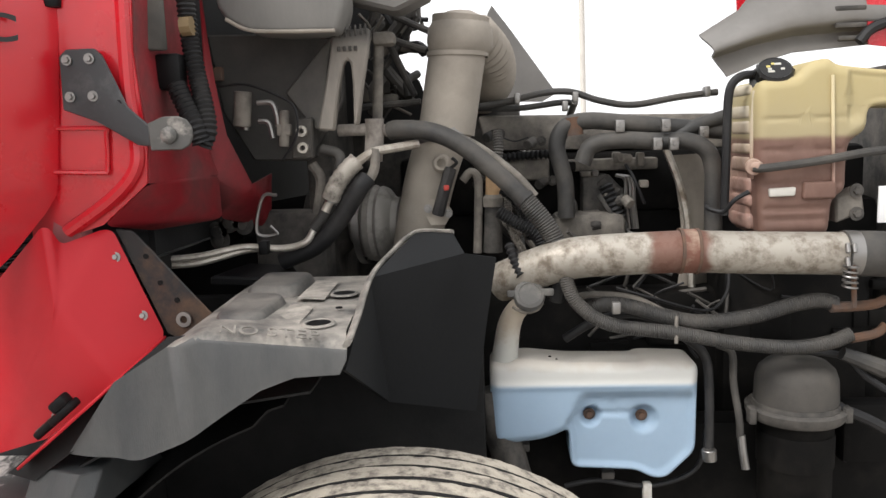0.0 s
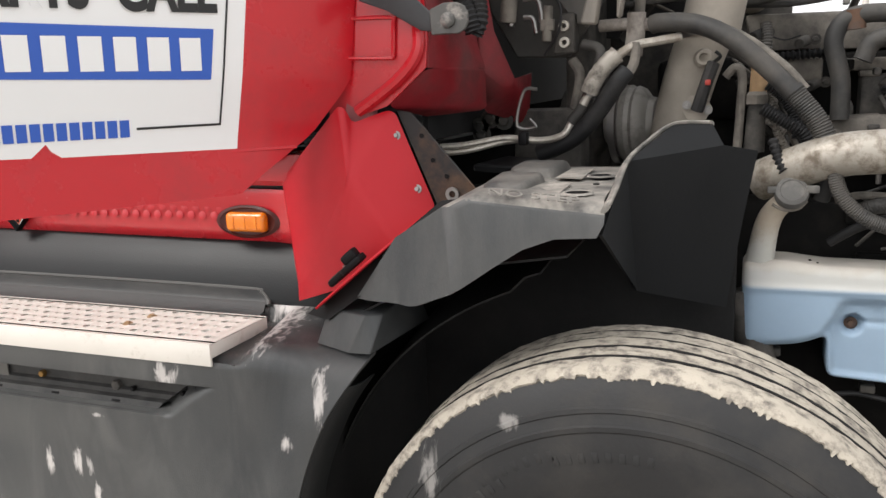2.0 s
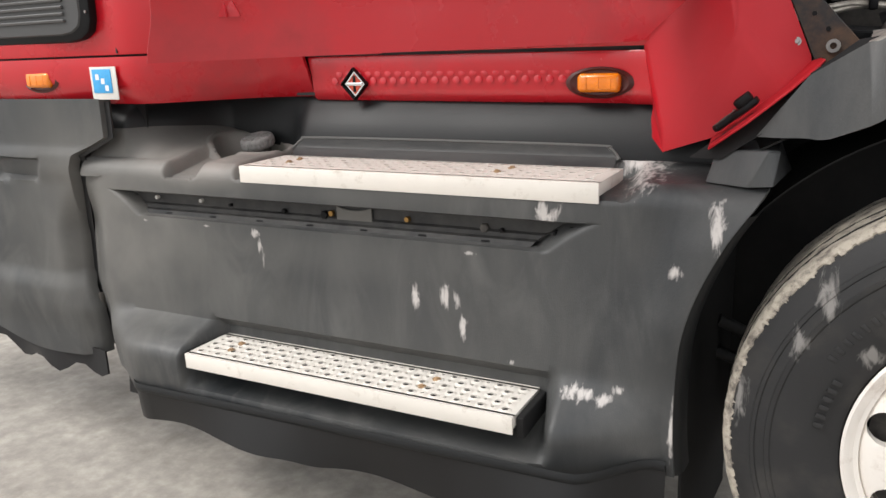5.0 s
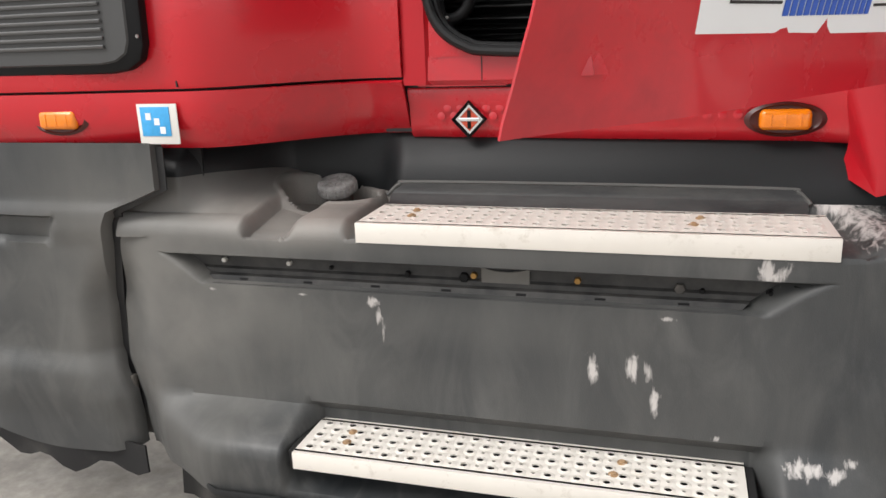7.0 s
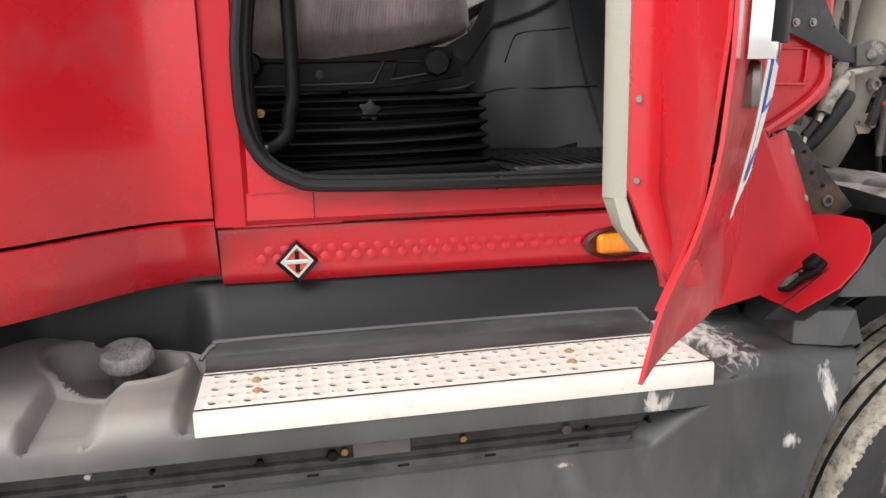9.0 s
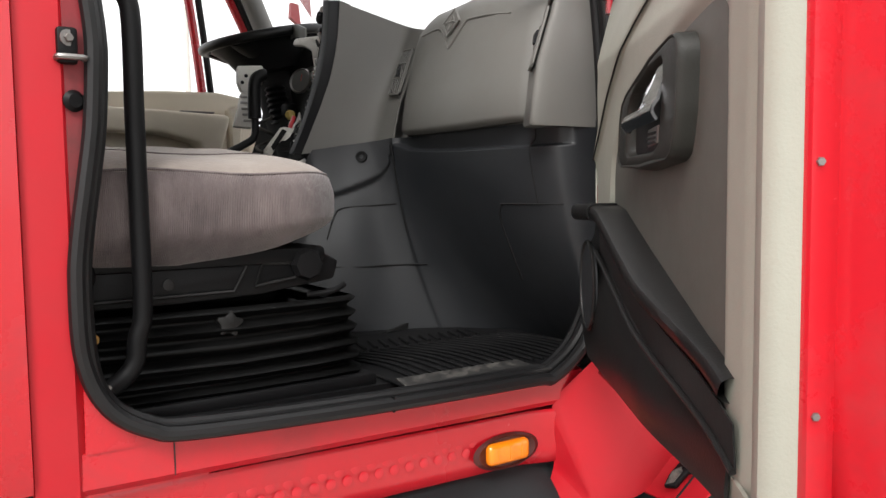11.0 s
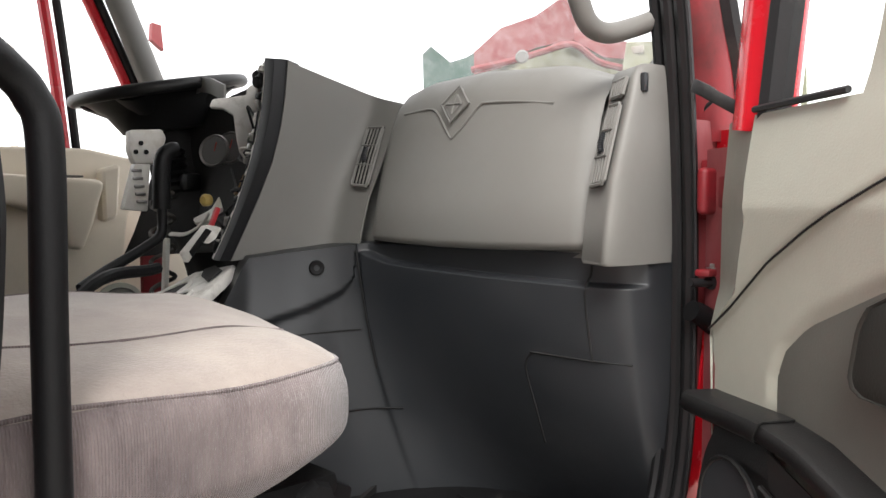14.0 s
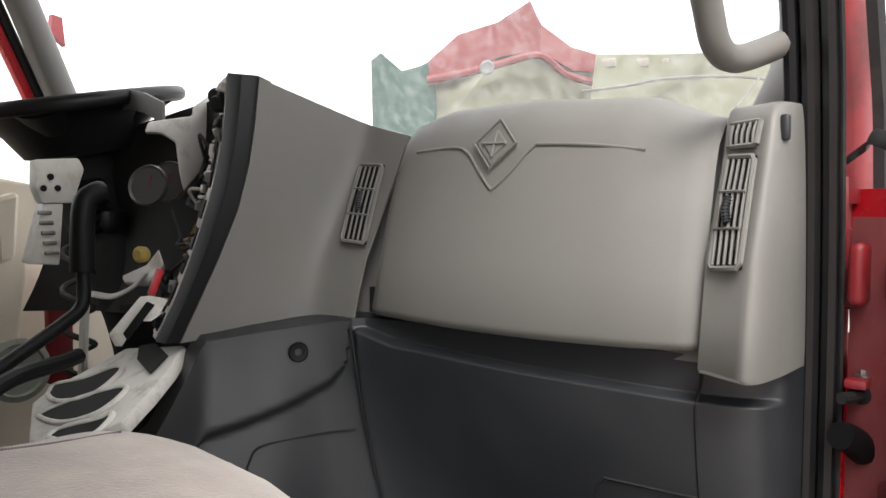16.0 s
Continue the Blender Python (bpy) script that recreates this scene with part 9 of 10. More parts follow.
# ---- dashboard ----
dash = thing("dashboard", (-0.85, 1.75, 1.40), "warm grey and charcoal moulded dashboard, partly stripped", "dashboard")


def top_z(y):
    return float(np.interp(y, [1.46, 1.49, 1.53, 1.58, 1.75, 1.90, 1.96, 2.0, 2.03], [2.178, 2.178, 2.190, 2.214, 2.227, 2.218, 2.201, 2.180, 2.156]))


rows = []
GLOVE = [(0.0, -0.925), (0.012, -0.950), (0.05, -0.957), (0.3, -0.948), (0.55, -0.935), (0.75, -0.918), (0.86, -0.905), (0.95, -0.885), (0.99, -0.855), (1.01, -0.80)]


def turn_in(y):
    """The panel turns away towards its outer end."""
    return 1.1 * max(0.0, 1.585 - y) ** 2


def glove_x(y, z):
    """The face of the leaning, slightly bowed passenger panel."""
    f = (z - 1.886) / (top_z(y) - 1.886)
    return float(np.interp(f, [g_[0] for g_ in GLOVE], [g_[1] for g_ in GLOVE])) - 0.022 * (1 - ((y - 1.72) / 0.30) ** 2) * (1 if f < 0.9 else 0.4) + turn_in(y)


for f, x in GLOVE + [(1.01, -0.72), (0.98, -0.42)]:
    row = []
    for i in range(37):
        y0_, y1_ = 1.461 + 0.006 * f, 2.018 - 0.036 * f
        y = y0_ + (y1_ - y0_) * i / 36
        bow = 0.022 * (1 - ((y - 1.72) / 0.30) ** 2) * (1 if f < 0.9 else 0.4)
        edge = 0.03 * step01(y1_ - 0.035, y1_, y) + 0.008 * step01(y0_ + 0.012, y0_, y)
        row.append((x - bow + edge + turn_in(y), y, 1.886 - 0.006 * math.sin(math.pi * i / 36) + (top_z(y) - 1.886) * f))
    rows.append(row)
part("glove_panel", sheet(rows, 0.005), GREYTRIM, dash, "warm grey passenger panel", 60)
part("gap_backing", plate([(-0.925, 1.435, 1.872), (-0.905, 2.13, 1.872), (-0.835, 2.11, 2.168), (-0.850, 1.44, 2.168)], (0.03, 0, 0), 0), GREYTRIM, dash)
on_glove = lambda y, z, w=0.0: V(glove_x(y, z) - w, y, z)
emb = [(1.923, 2.144), (1.847, 2.147), (1.817, 2.139), (1.790, 2.112), (1.766, 2.087), (1.757, 2.087), (1.735, 2.107), (1.704, 2.141), (1.687, 2.145), (1.615, 2.141), (1.545, 2.132)]
part("embossed_line", tube([on_glove(y, z) for y, z in emb], 0.0024, 6, 6), GREYTRIM, dash)
DIA = [(1.800, 2.150), (1.762, 2.184), (1.727, 2.148), (1.765, 2.114)]
dia = [on_glove(y, z, 0.006) for y, z in DIA]
c_ = sum(dia, V(0, 0, 0)) / 4
part("diamond", plate([c_ + (p - c_) * 0.92 for p in dia], (0.010, 0, 0), 0.001), GREYTRIM, dash, "raised diamond emblem")
part("diamond_rim", tube([p + V(-0.001, 0, 0) for p in dia + dia[:1]], 0.0022, 6, straight=True), GREYTRIM, dash)
part("diamond_core", plate([c_ + (p - c_) * 0.60 + V(-0.003, 0, 0) for p in dia], (0.004, 0, 0), 0.002), GREYTRIM, dash)
part("diamond_bar", tube([c_ + (dia[0] - c_) * 0.55 + V(-0.004, 0, 0), c_ + (dia[2] - c_) * 0.55 + V(-0.004, 0, 0)], 0.002, 6, 2), GREYTRIM, dash)
part("diamond_bar", tube([c_ + (dia[1] - c_) * 0.55 + V(-0.004, 0, 0), c_ + (dia[3] - c_) * 0.55 + V(-0.004, 0, 0)], 0.002, 6, 2), GREYTRIM, dash)
# end pod with two vents
pod = []
for z, k_ in ((1.866, 0.006), (1.872, 0.0), (1.93, 0.0), (2.0, 0.0), (2.06, 0.0), (2.12, 0.0), (2.165, 0.0), (2.178, 0.006), (2.184, 0.02)):
    xl = float(np.interp(z, [1.868, 2.0, 2.12, 2.183], [-0.962, -0.942, -0.893, -0.876])) + k_
    xr = float(np.interp(z, [1.868, 1.99, 2.12, 2.18], [-0.996, -0.977, -0.930, -0.912])) + k_
    pod.append([(xl + 0.03, 1.4625, z), (xl, 1.4595, z), (xl - 0.004, 1.450, z), (xr + 0.007, 1.408, z), (xr + 0.003, 1.401, z), (xr + 0.003, 1.396, z), (xr + 0.007, 1.391, z), (xr + 0.016, 1.387, z), (xr + 0.035, 1.383, z), (xr + 0.08, 1.379, z), (-0.80, 1.377, z), (-0.78, 1.40, z)])
part("end_pod", sheet(pod, 0.004), GREYTRIM, dash, "grey end pod", 50)
part("pod_bottom", plate([(-0.93, 1.4615, 1.868), (-0.962, 1.457, 1.868), (-0.990, 1.404, 1.868), (-0.986, 1.391, 1.868), (-0.90, 1.380, 1.868), (-0.78, 1.38, 1.868), (-0.78, 1.46, 1.868)], (0, 0, 0.004), 0), GREYTRIM, dash)
part("pod_top", plate([(-0.80, 1.461, 2.182), (-0.862, 1.457, 2.182), (-0.894, 1.404, 2.182), (-0.88, 1.386, 2.182), (-0.80, 1.379, 2.188), (-0.60, 1.40, 2.19), (-0.60, 1.46, 2.19)], (0, 0, -0.005), 0.001), GREYTRIM, dash)


def vent(c, label):
    """An air outlet: dark recess, frame, upright slats and cross bars. c: corners tl, tr, br, bl."""
    tl, tr, br, bl = [V(p) for p in c]
    nrm = (tr - tl).cross(bl - tl).normalized()
    if nrm.dot(V(-1, -0.6, 0)) < 0:
        nrm = -nrm
    at = lambda u, v, w=0.0: tl.lerp(tr, u).lerp(bl.lerp(br, u), v) + nrm * w
    v_ = part("vent_recess", plate([at(-0.02, -0.01, 0.0), at(1.02, -0.01, 0.0), at(1.02, 1.01, 0.0), at(-0.02, 1.01, 0.0)], nrm * 0.002, 0), BLACK, dash, label)
    part("frame", tube([at(0.08, 0, 0.003), at(0.92, 0, 0.003), at(1, 0.04, 0.003), at(1, 0.96, 0.003), at(0.92, 1, 0.003), at(0.08, 1, 0.003), at(0, 0.96, 0.003), at(0, 0.04, 0.003), at(0.08, 0, 0.003)], 0.0034, 6, straight=True), GREYTRIM, v_)
    n = 5
    for i in range(n):
        u = (i + 0.5) / n
        part("slat", tube([at(u, 0.03, 0.004), at(u, 0.5, 0.006), at(u, 0.97, 0.004)], 0.0020, 6, 4), GREYTRIM, v_)
    for f in ((0.33, 0.66) if (bl - tl).length > 0.08 else ()):
        part("cross_bar", tube([at(0.04, f, 0.007), at(0.96, f, 0.007)], 0.0018, 5, 2), GREYTRIM, v_)
    if (bl - tl).length > 0.08:
        part("thumb_wheel", tube([at(0.42, 0.38, 0.008), at(0.46, 0.5, 0.011), at(0.5, 0.62, 0.008)], 0.005, 8, 5, ribs=0.0008, pitch=0.004), DARKTRIM, v_)


vent([(-0.894, 1.452, 2.120), (-0.929, 1.408, 2.118), (-0.976, 1.407, 1.992), (-0.949, 1.450, 1.988)], "tall louvred air outlet")
vent([(-0.882, 1.451, 2.160), (-0.913, 1.407, 2.160), (-0.926, 1.408, 2.131), (-0.892, 1.451, 2.132)], "small louvred air outlet")
vent([(-0.892, 2.078, 2.130), (-0.894, 2.022, 2.127), (-0.948, 2.012, 1.999), (-0.951, 2.064, 2.003)], "tall louvred air outlet in the centre stack")
# centre stack side, sweeping out to the padded edge strip
SR = [(-1.067, 2.131, 2.26), (-1.070, 2.138, 2.188), (-1.075, 2.146, 2.126), (-1.087, 2.159, 2.054), (-1.109, 2.181, 1.974), (-1.135, 2.206, 1.893), (-1.152, 2.222, 1.842)]
SF = [(-0.868, 1.985, 2.175), (-0.876, 1.988, 2.160), (-0.890, 1.992, 2.12), (-0.917, 2.000, 2.054), (-0.947, 2.010, 1.974), (-0.957, 2.020, 1.91), (-0.960, 2.024, 1.879)]


def sweep(a, b, f):
    """Across the stack side: flat from the padded strip, then turning to face the seat beside the outlet."""
    a, b = V(a), V(b)
    c = V(b.x + 0.004, b.y + 0.105, 0.3 * a.z + 0.7 * b.z)
    k_ = 8 * f * (1 - f)
    return (a * (1 - f) ** 2 + c * k_ + b * f * f) / ((1 - f) ** 2 + k_ + f * f)


cross = [i / 20 for i in range(21)]
part("stack_panel", sheet([[sweep(a, b, f) for f in cross] for a, b in zip(SR, SF)], 0.004), GREYTRIM, dash, "warm grey centre stack side", 60)
part("stack_top", sheet([[sweep(SR[0], SF[0], f) for f in cross], [sweep(SR[0], SF[0], f) + V(0.03, 0.05 + 0.06 * (1 - f), 0.012) for f in cross], [sweep(SR[0], SF[0], f) + V(0.15, 0.35, -0.03) for f in cross]], 0.004), GREYTRIM, dash, "", 60)
SL = [(-1.104, 2.159, 2.262), (-1.105, 2.163, 2.204), (-1.113, 2.175, 2.116), (-1.131, 2.195, 2.018), (-1.156, 2.220, 1.920), (-1.181, 2.244, 1.845)]
sl = smooth_line(SL, 6)
sr = smooth_line(SR, 5)
part("edge_strip", sheet([[V(sr[round(i * (len(sr) - 1) / 20)]), V(sr[round(i * (len(sr) - 1) / 20)]).lerp(sl[round(i * (len(sl) - 1) / 20)], 0.5) + V(-0.012, -0.012, 0), V(sl[round(i * (len(sl) - 1) / 20)]), V(sl[round(i * (len(sl) - 1) / 20)]) + V(0.03, 0.05, 0)] for i in range(21)], 0.004), STRIP, dash, "padded charcoal edge strip", 60)
part("strip_top", plate([SR[0], SL[0], V(SL[0]) + V(0.03, 0.05, 0), V(SR[0]) + V(0.05, 0.03, 0)], (0, 0, 0.004), 0.001), STRIP, dash)
# stripped instrument side behind the strip
# Near-black sheet for the shade inside the open stack.
part("stack_cavity", sheet([[V(p) + V(0.075, 0.085, 0), V(p) + V(0.16, 0.28, 0), V(p) + V(0.20, 0.60, -0.02), V(p) + V(0.16, 0.85, -0.04)] for p in sl], 0.004), WELL, dash, "black sheet for the dark of the cavity", 60)
# pale bezel frame beside the strip, with openings left by the missing controls
BZ = [(V(p) + V(0.012, 0.022, 0), V(p) + V(0.045, 0.082, 0.004)) for p in sl]
part("bezel_frame", sheet([[a, a.lerp(b, 0.35) + V(-0.004, -0.002, 0), a.lerp(b, 0.7), b] for a, b in BZ], 0.004), PALE, dash, "pale frame of the removed controls", 60)


def on_bezel(f, g, w=0.0):
    k_ = f * (len(BZ) - 1)
    i_ = min(int(k_), len(BZ) - 2)
    a = BZ[i_][0].lerp(BZ[i_ + 1][0], k_ - i_)
    b = BZ[i_][1].lerp(BZ[i_ + 1][1], k_ - i_)
    return a.lerp(b, g) + V(-0.75, -0.25, 0) * w


rng = random.Random(11)
for f0, f1, g0, g1, mt in ((0.03, 0.10, 0.3, 0.9, WELL), (0.12, 0.17, 0.2, 0.9, BLACK), (0.20, 0.46, 0.12, 0.50, WELL), (0.20, 0.30, 0.62, 0.95, BLACK), (0.33, 0.44, 0.62, 0.95, WELL), (0.50, 0.56, 0.15, 0.9, BLACK), (0.59, 0.66, 0.10, 0.55, BLACK), (0.68, 0.74, 0.15, 0.85, WELL), (0.77, 0.86, 0.20, 0.80, BLACK), (0.89, 0.97, 0.15, 0.75, WELL)):
    part("control_opening", plate([on_bezel(f0, g0, 0.006), on_bezel(f0, g1, 0.006), on_bezel(f1, g1, 0.006), on_bezel(f1, g0, 0.006)], V(0.004, 0.001, 0), 0), mt, dash)
for i in range(34):
    f, g = rng.uniform(0.05, 0.97), rng.uniform(0.1, 1.0)
    part("clip", box(on_bezel(f, g, 0.009), (rng.uniform(0.006, 0.014), rng.uniform(0.006, 0.018), rng.uniform(0.004, 0.022)), 0.002, Matrix.Rotation(rng.uniform(-0.5, 0.5), 4, "Y")), rng.choice((PALE, STEEL, BLACK, BLACK, GREYTRIM)), dash)
for i in range(6):
    part("rib", tube([on_bezel(0.30 + 0.022 * i, 0.55, 0.009), on_bezel(0.30 + 0.022 * i, 0.98, 0.009)], 0.0022, 5, 2), PALE, dash)
for i in range(9):
    p = on_bezel(0.35 + 0.06 * i, 0.98)
    part("loose_wire", tube([p, p + V(0.0, rng.uniform(0.02, 0.05), rng.uniform(-0.04, 0.04)), p + V(0.05, rng.uniform(0.05, 0.14), rng.uniform(-0.07, 0.05)), p + V(0.09, rng.uniform(0.1, 0.22), rng.uniform(-0.10, 0.06))], 0.003, 6, 5), (RUBBER, BLACK, MILKY, RUBBER, BRASS, RUBBER, BLACK, HOSE, RUBBER)[i], dash)
for p in ((-1.000, 2.56, 2.098), (-0.967, 2.54, 2.106)):
    part("gauge", lathe([(0, 0), (0.040, 0), (0.043, 0.006), (0.040, 0.012), (0.036, 0.006), (0, 0.004)], p, (-0.45, -0.25, 0.1), 28), STEEL, dash, "chrome-rimmed gauge")
    part("gauge_face", lathe([(0, 0.005), (0.0355, 0.005), (0.0355, 0.007), (0, 0.007)], p, (-0.45, -0.25, 0.1), 28), mat("dial_grey", (0.10, 0.10, 0.098), 0.3, bump=0) if p[1] > 2.55 else bpy.data.materials["dial_grey"], dash)
    part("gauge_needle", tube([V(p) + V(-0.006, -0.004, 0.0), V(p) + V(-0.004, -0.012, 0.022)], 0.0015, 5, 2), bpy.data.materials["red_clip"], dash)
part("round_knob", lathe([(0, 0), (0.013, 0), (0.014, 0.012), (0.010, 0.018), (0, 0.019)], on_bezel(0.10, 0.75, 0.006), (-1, -0.3, 0), 18), BLACK, dash)
part("round_knob", lathe([(0, 0), (0.013, 0), (0.014, 0.012), (0.010, 0.018), (0, 0.019)], on_bezel(0.15, 0.35, 0.006), (-1, -0.3, 0), 18), BLACK, dash)
part("red_tab", box((-1.152, 2.290, 1.934), (0.010, 0.012, 0.045), 0.002, Matrix.Rotation(0.4, 4, "Y")), mat("red_tab", (0.5, 0.03, 0.04), 0.5, bump=0), dash)
part("yellow_connector", lathe([(0, 0), (0.014, 0), (0.015, 0.012), (0.009, 0.02), (0, 0.02)], (-1.096, 2.420, 1.972), (-1, -0.4, 0), 14), mat("yellow_plug", (0.42, 0.30, 0.08), 0.5, bump=0), dash)
part("wiring_shelf", plate([(-1.095, 2.500, 1.929), (-1.071, 2.450, 1.949), (-1.080, 2.400, 1.983), (-1.094, 2.360, 1.955), (-1.113, 2.380, 1.925), (-1.112, 2.460, 1.922)], (0.01, 0.01, -0.01), 0.003), MILKY, dash)
swp = part("switch_plate", plate([(-1.233, 2.270, 1.860), (-1.195, 2.240, 1.920), (-1.169, 2.220, 1.914), (-1.186, 2.220, 1.888), (-1.196, 2.230, 1.877), (-1.203, 2.240, 1.888), (-1.221, 2.270, 1.837)], (-0.008, 0.012, 0.0), 0.003), PALE, dash, "pale switch plate at the foot of the strip")
part("slot", plate([(-1.229, 2.252, 1.863), (-1.204, 2.226, 1.912), (-1.194, 2.222, 1.906), (-1.223, 2.250, 1.852)], (-0.004, -0.002, 0.0), 0.001), BLACK, swp)
part("cluster_cheek", plate([(-1.076, 2.45, 2.192), (-1.067, 2.45, 2.213), (-0.975, 2.45, 2.232), (-0.975, 2.45, 2.248), (-0.904, 2.45, 2.300), (-0.925, 2.45, 2.242), (-0.955, 2.45, 2.13), (-0.995, 2.45, 2.085), (-1.004, 2.45, 2.120), (-1.012, 2.45, 2.181), (-1.042, 2.45, 2.194)], (0.02, 0.03, 0), 0.005, 2), PALE, dash, "pale side of the instrument hood")
part("cluster_hood", sheet([[(-1.02 + 0.02 * i, 2.48 + 0.10 * i, 2.215 + 0.05 * math.sin(math.pi * i / 5) + 0.02 * j) for i in range(6)] for j in range(3)], 0.006), GREYTRIM, dash, "grey instrument hood", 50)
part("lower_bracket", tube([(-1.104, 2.600, 1.889), (-1.112, 2.500, 1.892), (-1.113, 2.420, 1.918), (-1.124, 2.360, 1.947)], 0.007, 8, flat=0.5), MILKY, dash)
part("lower_bracket", plate([(-1.115, 2.600, 1.879), (-1.104, 2.600, 1.878), (-1.112, 2.600, 1.714), (-1.124, 2.600, 1.716)], (0, 0.02, 0), 0.002), MILKY, dash)
# cup tray at the foot of the stack
tray_rim = [(-1.338, 2.338, 1.701), (-1.254, 2.518, 1.715), (-1.234, 2.525, 1.726), (-1.213, 2.522, 1.737), (-1.153, 2.467, 1.781), (-1.118, 2.442, 1.805), (-1.130, 2.245, 1.834), (-1.186, 2.198, 1.811), (-1.241, 2.166, 1.786), (-1.296, 2.142, 1.760), (-1.327, 2.184, 1.735)]
tray_up = V(-0.475, 0.09, 0.875)
tray = part("cup_tray", plate([V(p) for p in tray_rim], tray_up * -0.025, 0.006, 2), PALE, dash, "pale moulded tray with finger-shaped wells")
for loop in ([(-1.235, 2.490, 1.731), (-1.209, 2.515, 1.740), (-1.200, 2.436, 1.760), (-1.176, 2.375, 1.784), (-1.192, 2.334, 1.783), (-1.241, 2.327, 1.757), (-1.253, 2.406, 1.736)],
             [(-1.285, 2.412, 1.717), (-1.269, 2.400, 1.728), (-1.246, 2.344, 1.751), (-1.229, 2.257, 1.777), (-1.250, 2.229, 1.770), (-1.284, 2.235, 1.750), (-1.300, 2.307, 1.728)],
             [(-1.328, 2.284, 1.717), (-1.311, 2.274, 1.728), (-1.295, 2.205, 1.749), (-1.285, 2.188, 1.758), (-1.303, 2.167, 1.752), (-1.326, 2.169, 1.738), (-1.334, 2.234, 1.722)]):
    ring = smooth_line(loop + loop[:2], 5)[:-6]
    mid = sum(ring, V(0, 0, 0)) / len(ring)
    # Dark plate on the tray that stands in for the shade of a well.
    part("well", plate([p + tray_up * 0.0015 for p in ring], tray_up * 0.002, 0), WELL, tray)
    part("well_rim", tube([mid + (p - mid) * 1.03 + tray_up * 0.002 for p in ring + ring[:1]], 0.005, 8, straight=True), PALE, tray)
# another dark plate for shade, at the hook
part("tray_hook", plate([V(p) + tray_up * 0.002 for p in ((-1.118, 2.400, 1.808), (-1.122, 2.340, 1.821), (-1.165, 2.232, 1.819), (-1.205, 2.218, 1.798), (-1.164, 2.326, 1.801))], tray_up * 0.003, 0.001), WELL, tray)


# charcoal lower dash wrapping into the engine tunnel
def low_pt(s, h):
    upper = [(-0.80, 1.375), (-0.905, 1.385), (-0.932, 1.46), (-0.943, 1.60), (-0.945, 1.75), (-0.945, 1.88), (-0.95, 1.96), (-0.963, 2.02), (-1.0, 2.062), (-1.06, 2.108), (-1.16, 2.18), (-1.35, 2.27), (-1.6, 2.30), (-1.9, 2.32)]
    lower = [(-0.80, 1.375), (-0.77, 1.39), (-0.71, 1.46), (-0.695, 1.60), (-0.695, 1.72), (-0.715, 1.82), (-0.765, 1.90), (-0.85, 1.96), (-0.97, 2.005), (-1.10, 2.04), (-1.26, 2.08), (-1.5, 2.12), (-1.7, 2.15), (-1.9, 2.16)]
    n = len(upper) - 1
    at_ = s * n

    def blend(line, wide):
        tot, wsum = V(0, 0, 0), 0.0
        for k2 in range(-6, 7):
            q = min(n, max(0, at_ + wide * k2 / 6))
            i = min(int(q), n - 1)
            wt = 1 - abs(k2) / 7
            tot += V(*line[i], 0).lerp(V(*line[i + 1], 0), q - i) * wt
            wsum += wt
        return tot / wsum

    wide = min(1.0, at_, n - at_)
    a, b = blend(upper, 0.6 * wide), blend(lower, 1.8 * wide)
    k_ = (1 - h) ** 1.7
    p = a.lerp(b, k_)
    topz = float(np.interp(s, [0, 0.50, 0.54, 0.62, 0.70, 0.755, 0.79, 0.85, 1.0], [1.880, 1.880, 1.880, 1.872, 1.862, 1.850, 1.70, 1.62, 1.56]))
    # the face steps out below a ledge; beside the stack a pad stands proud
    lip = float(np.interp(s, [0.0, 0.16, 0.30, 0.45, 0.53], [0.90, 0.90, 0.91, 0.93, 0.965]))
    out = 0.010 * step01(lip + 0.012, lip - 0.006, h) * step01(0.545, 0.525, s) * step01(0.05, 0.09, s)
    out -= 0.012 * step01(lip - 0.004, lip + 0.012, h) * step01(0.545, 0.525, s) * step01(0.05, 0.09, s)
    pad = float(np.interp(s, [0.548, 0.556, 0.566, 0.60, 0.66, 0.74, 0.80], [1.02, 0.93, 0.86, 0.81, 0.77, 0.72, 0.70]))
    side = 0.011 * step01(pad - 0.006, pad + 0.012, h) * step01(0.546, 0.553, s) * step01(0.83, 0.78, s)
    bulge = 0.045 * step01(0.60, 0.70, s) * math.sin(math.pi * min(1, max(0, h)) ** 0.8) * 0.5
    return V(p.x - out - 0.5 * side - 0.4 * bulge, p.y - 0.8 * side - 0.8 * bulge, 1.35 + (topz - 1.35) * h)


part("lower_panel", sheet([[low_pt(s / 170, h) for s in range(171)] for h in [0.85 * i / 60 for i in range(60)] + [0.85 + 0.15 * i / 56 for i in range(57)]] + [[low_pt(s / 170, 1.0) + V(0.03, 0.07 * step01(0.5, 0.55, s / 170), 0.004) for s in range(171)]], 0.005), DARKTRIM, dash, "charcoal lower dash and engine tunnel", 60)
part("panel_backing", box((-0.90, 1.755, 1.875), (0.01, 0.58, 0.10), 0), WELL, dash)
part("stack_base", plate([(-0.86, 2.06, 1.868), (-0.92, 2.14, 1.868), (-1.00, 2.19, 1.868), (-1.09, 2.24, 1.864), (-1.10, 2.5, 1.864), (-0.86, 2.5, 1.868)], (0, 0, 0.012), 0), WELL, dash)
seamk = lambda pts: part("seam", tube(pts, 0.0020, 5, 6), WELL, dash)
seamk([low_pt(2.03 / 13, h) + V(-0.001, -0.001, 0) for h in (0.66, 0.75, 0.86, 0.90, 0.94, 0.99)])
seamk([low_pt(s, 0.66) + V(-0.001, -0.001, 0) for s in (1.2 / 13, 2.0 / 13, 2.4 / 13, 3.0 / 13)])
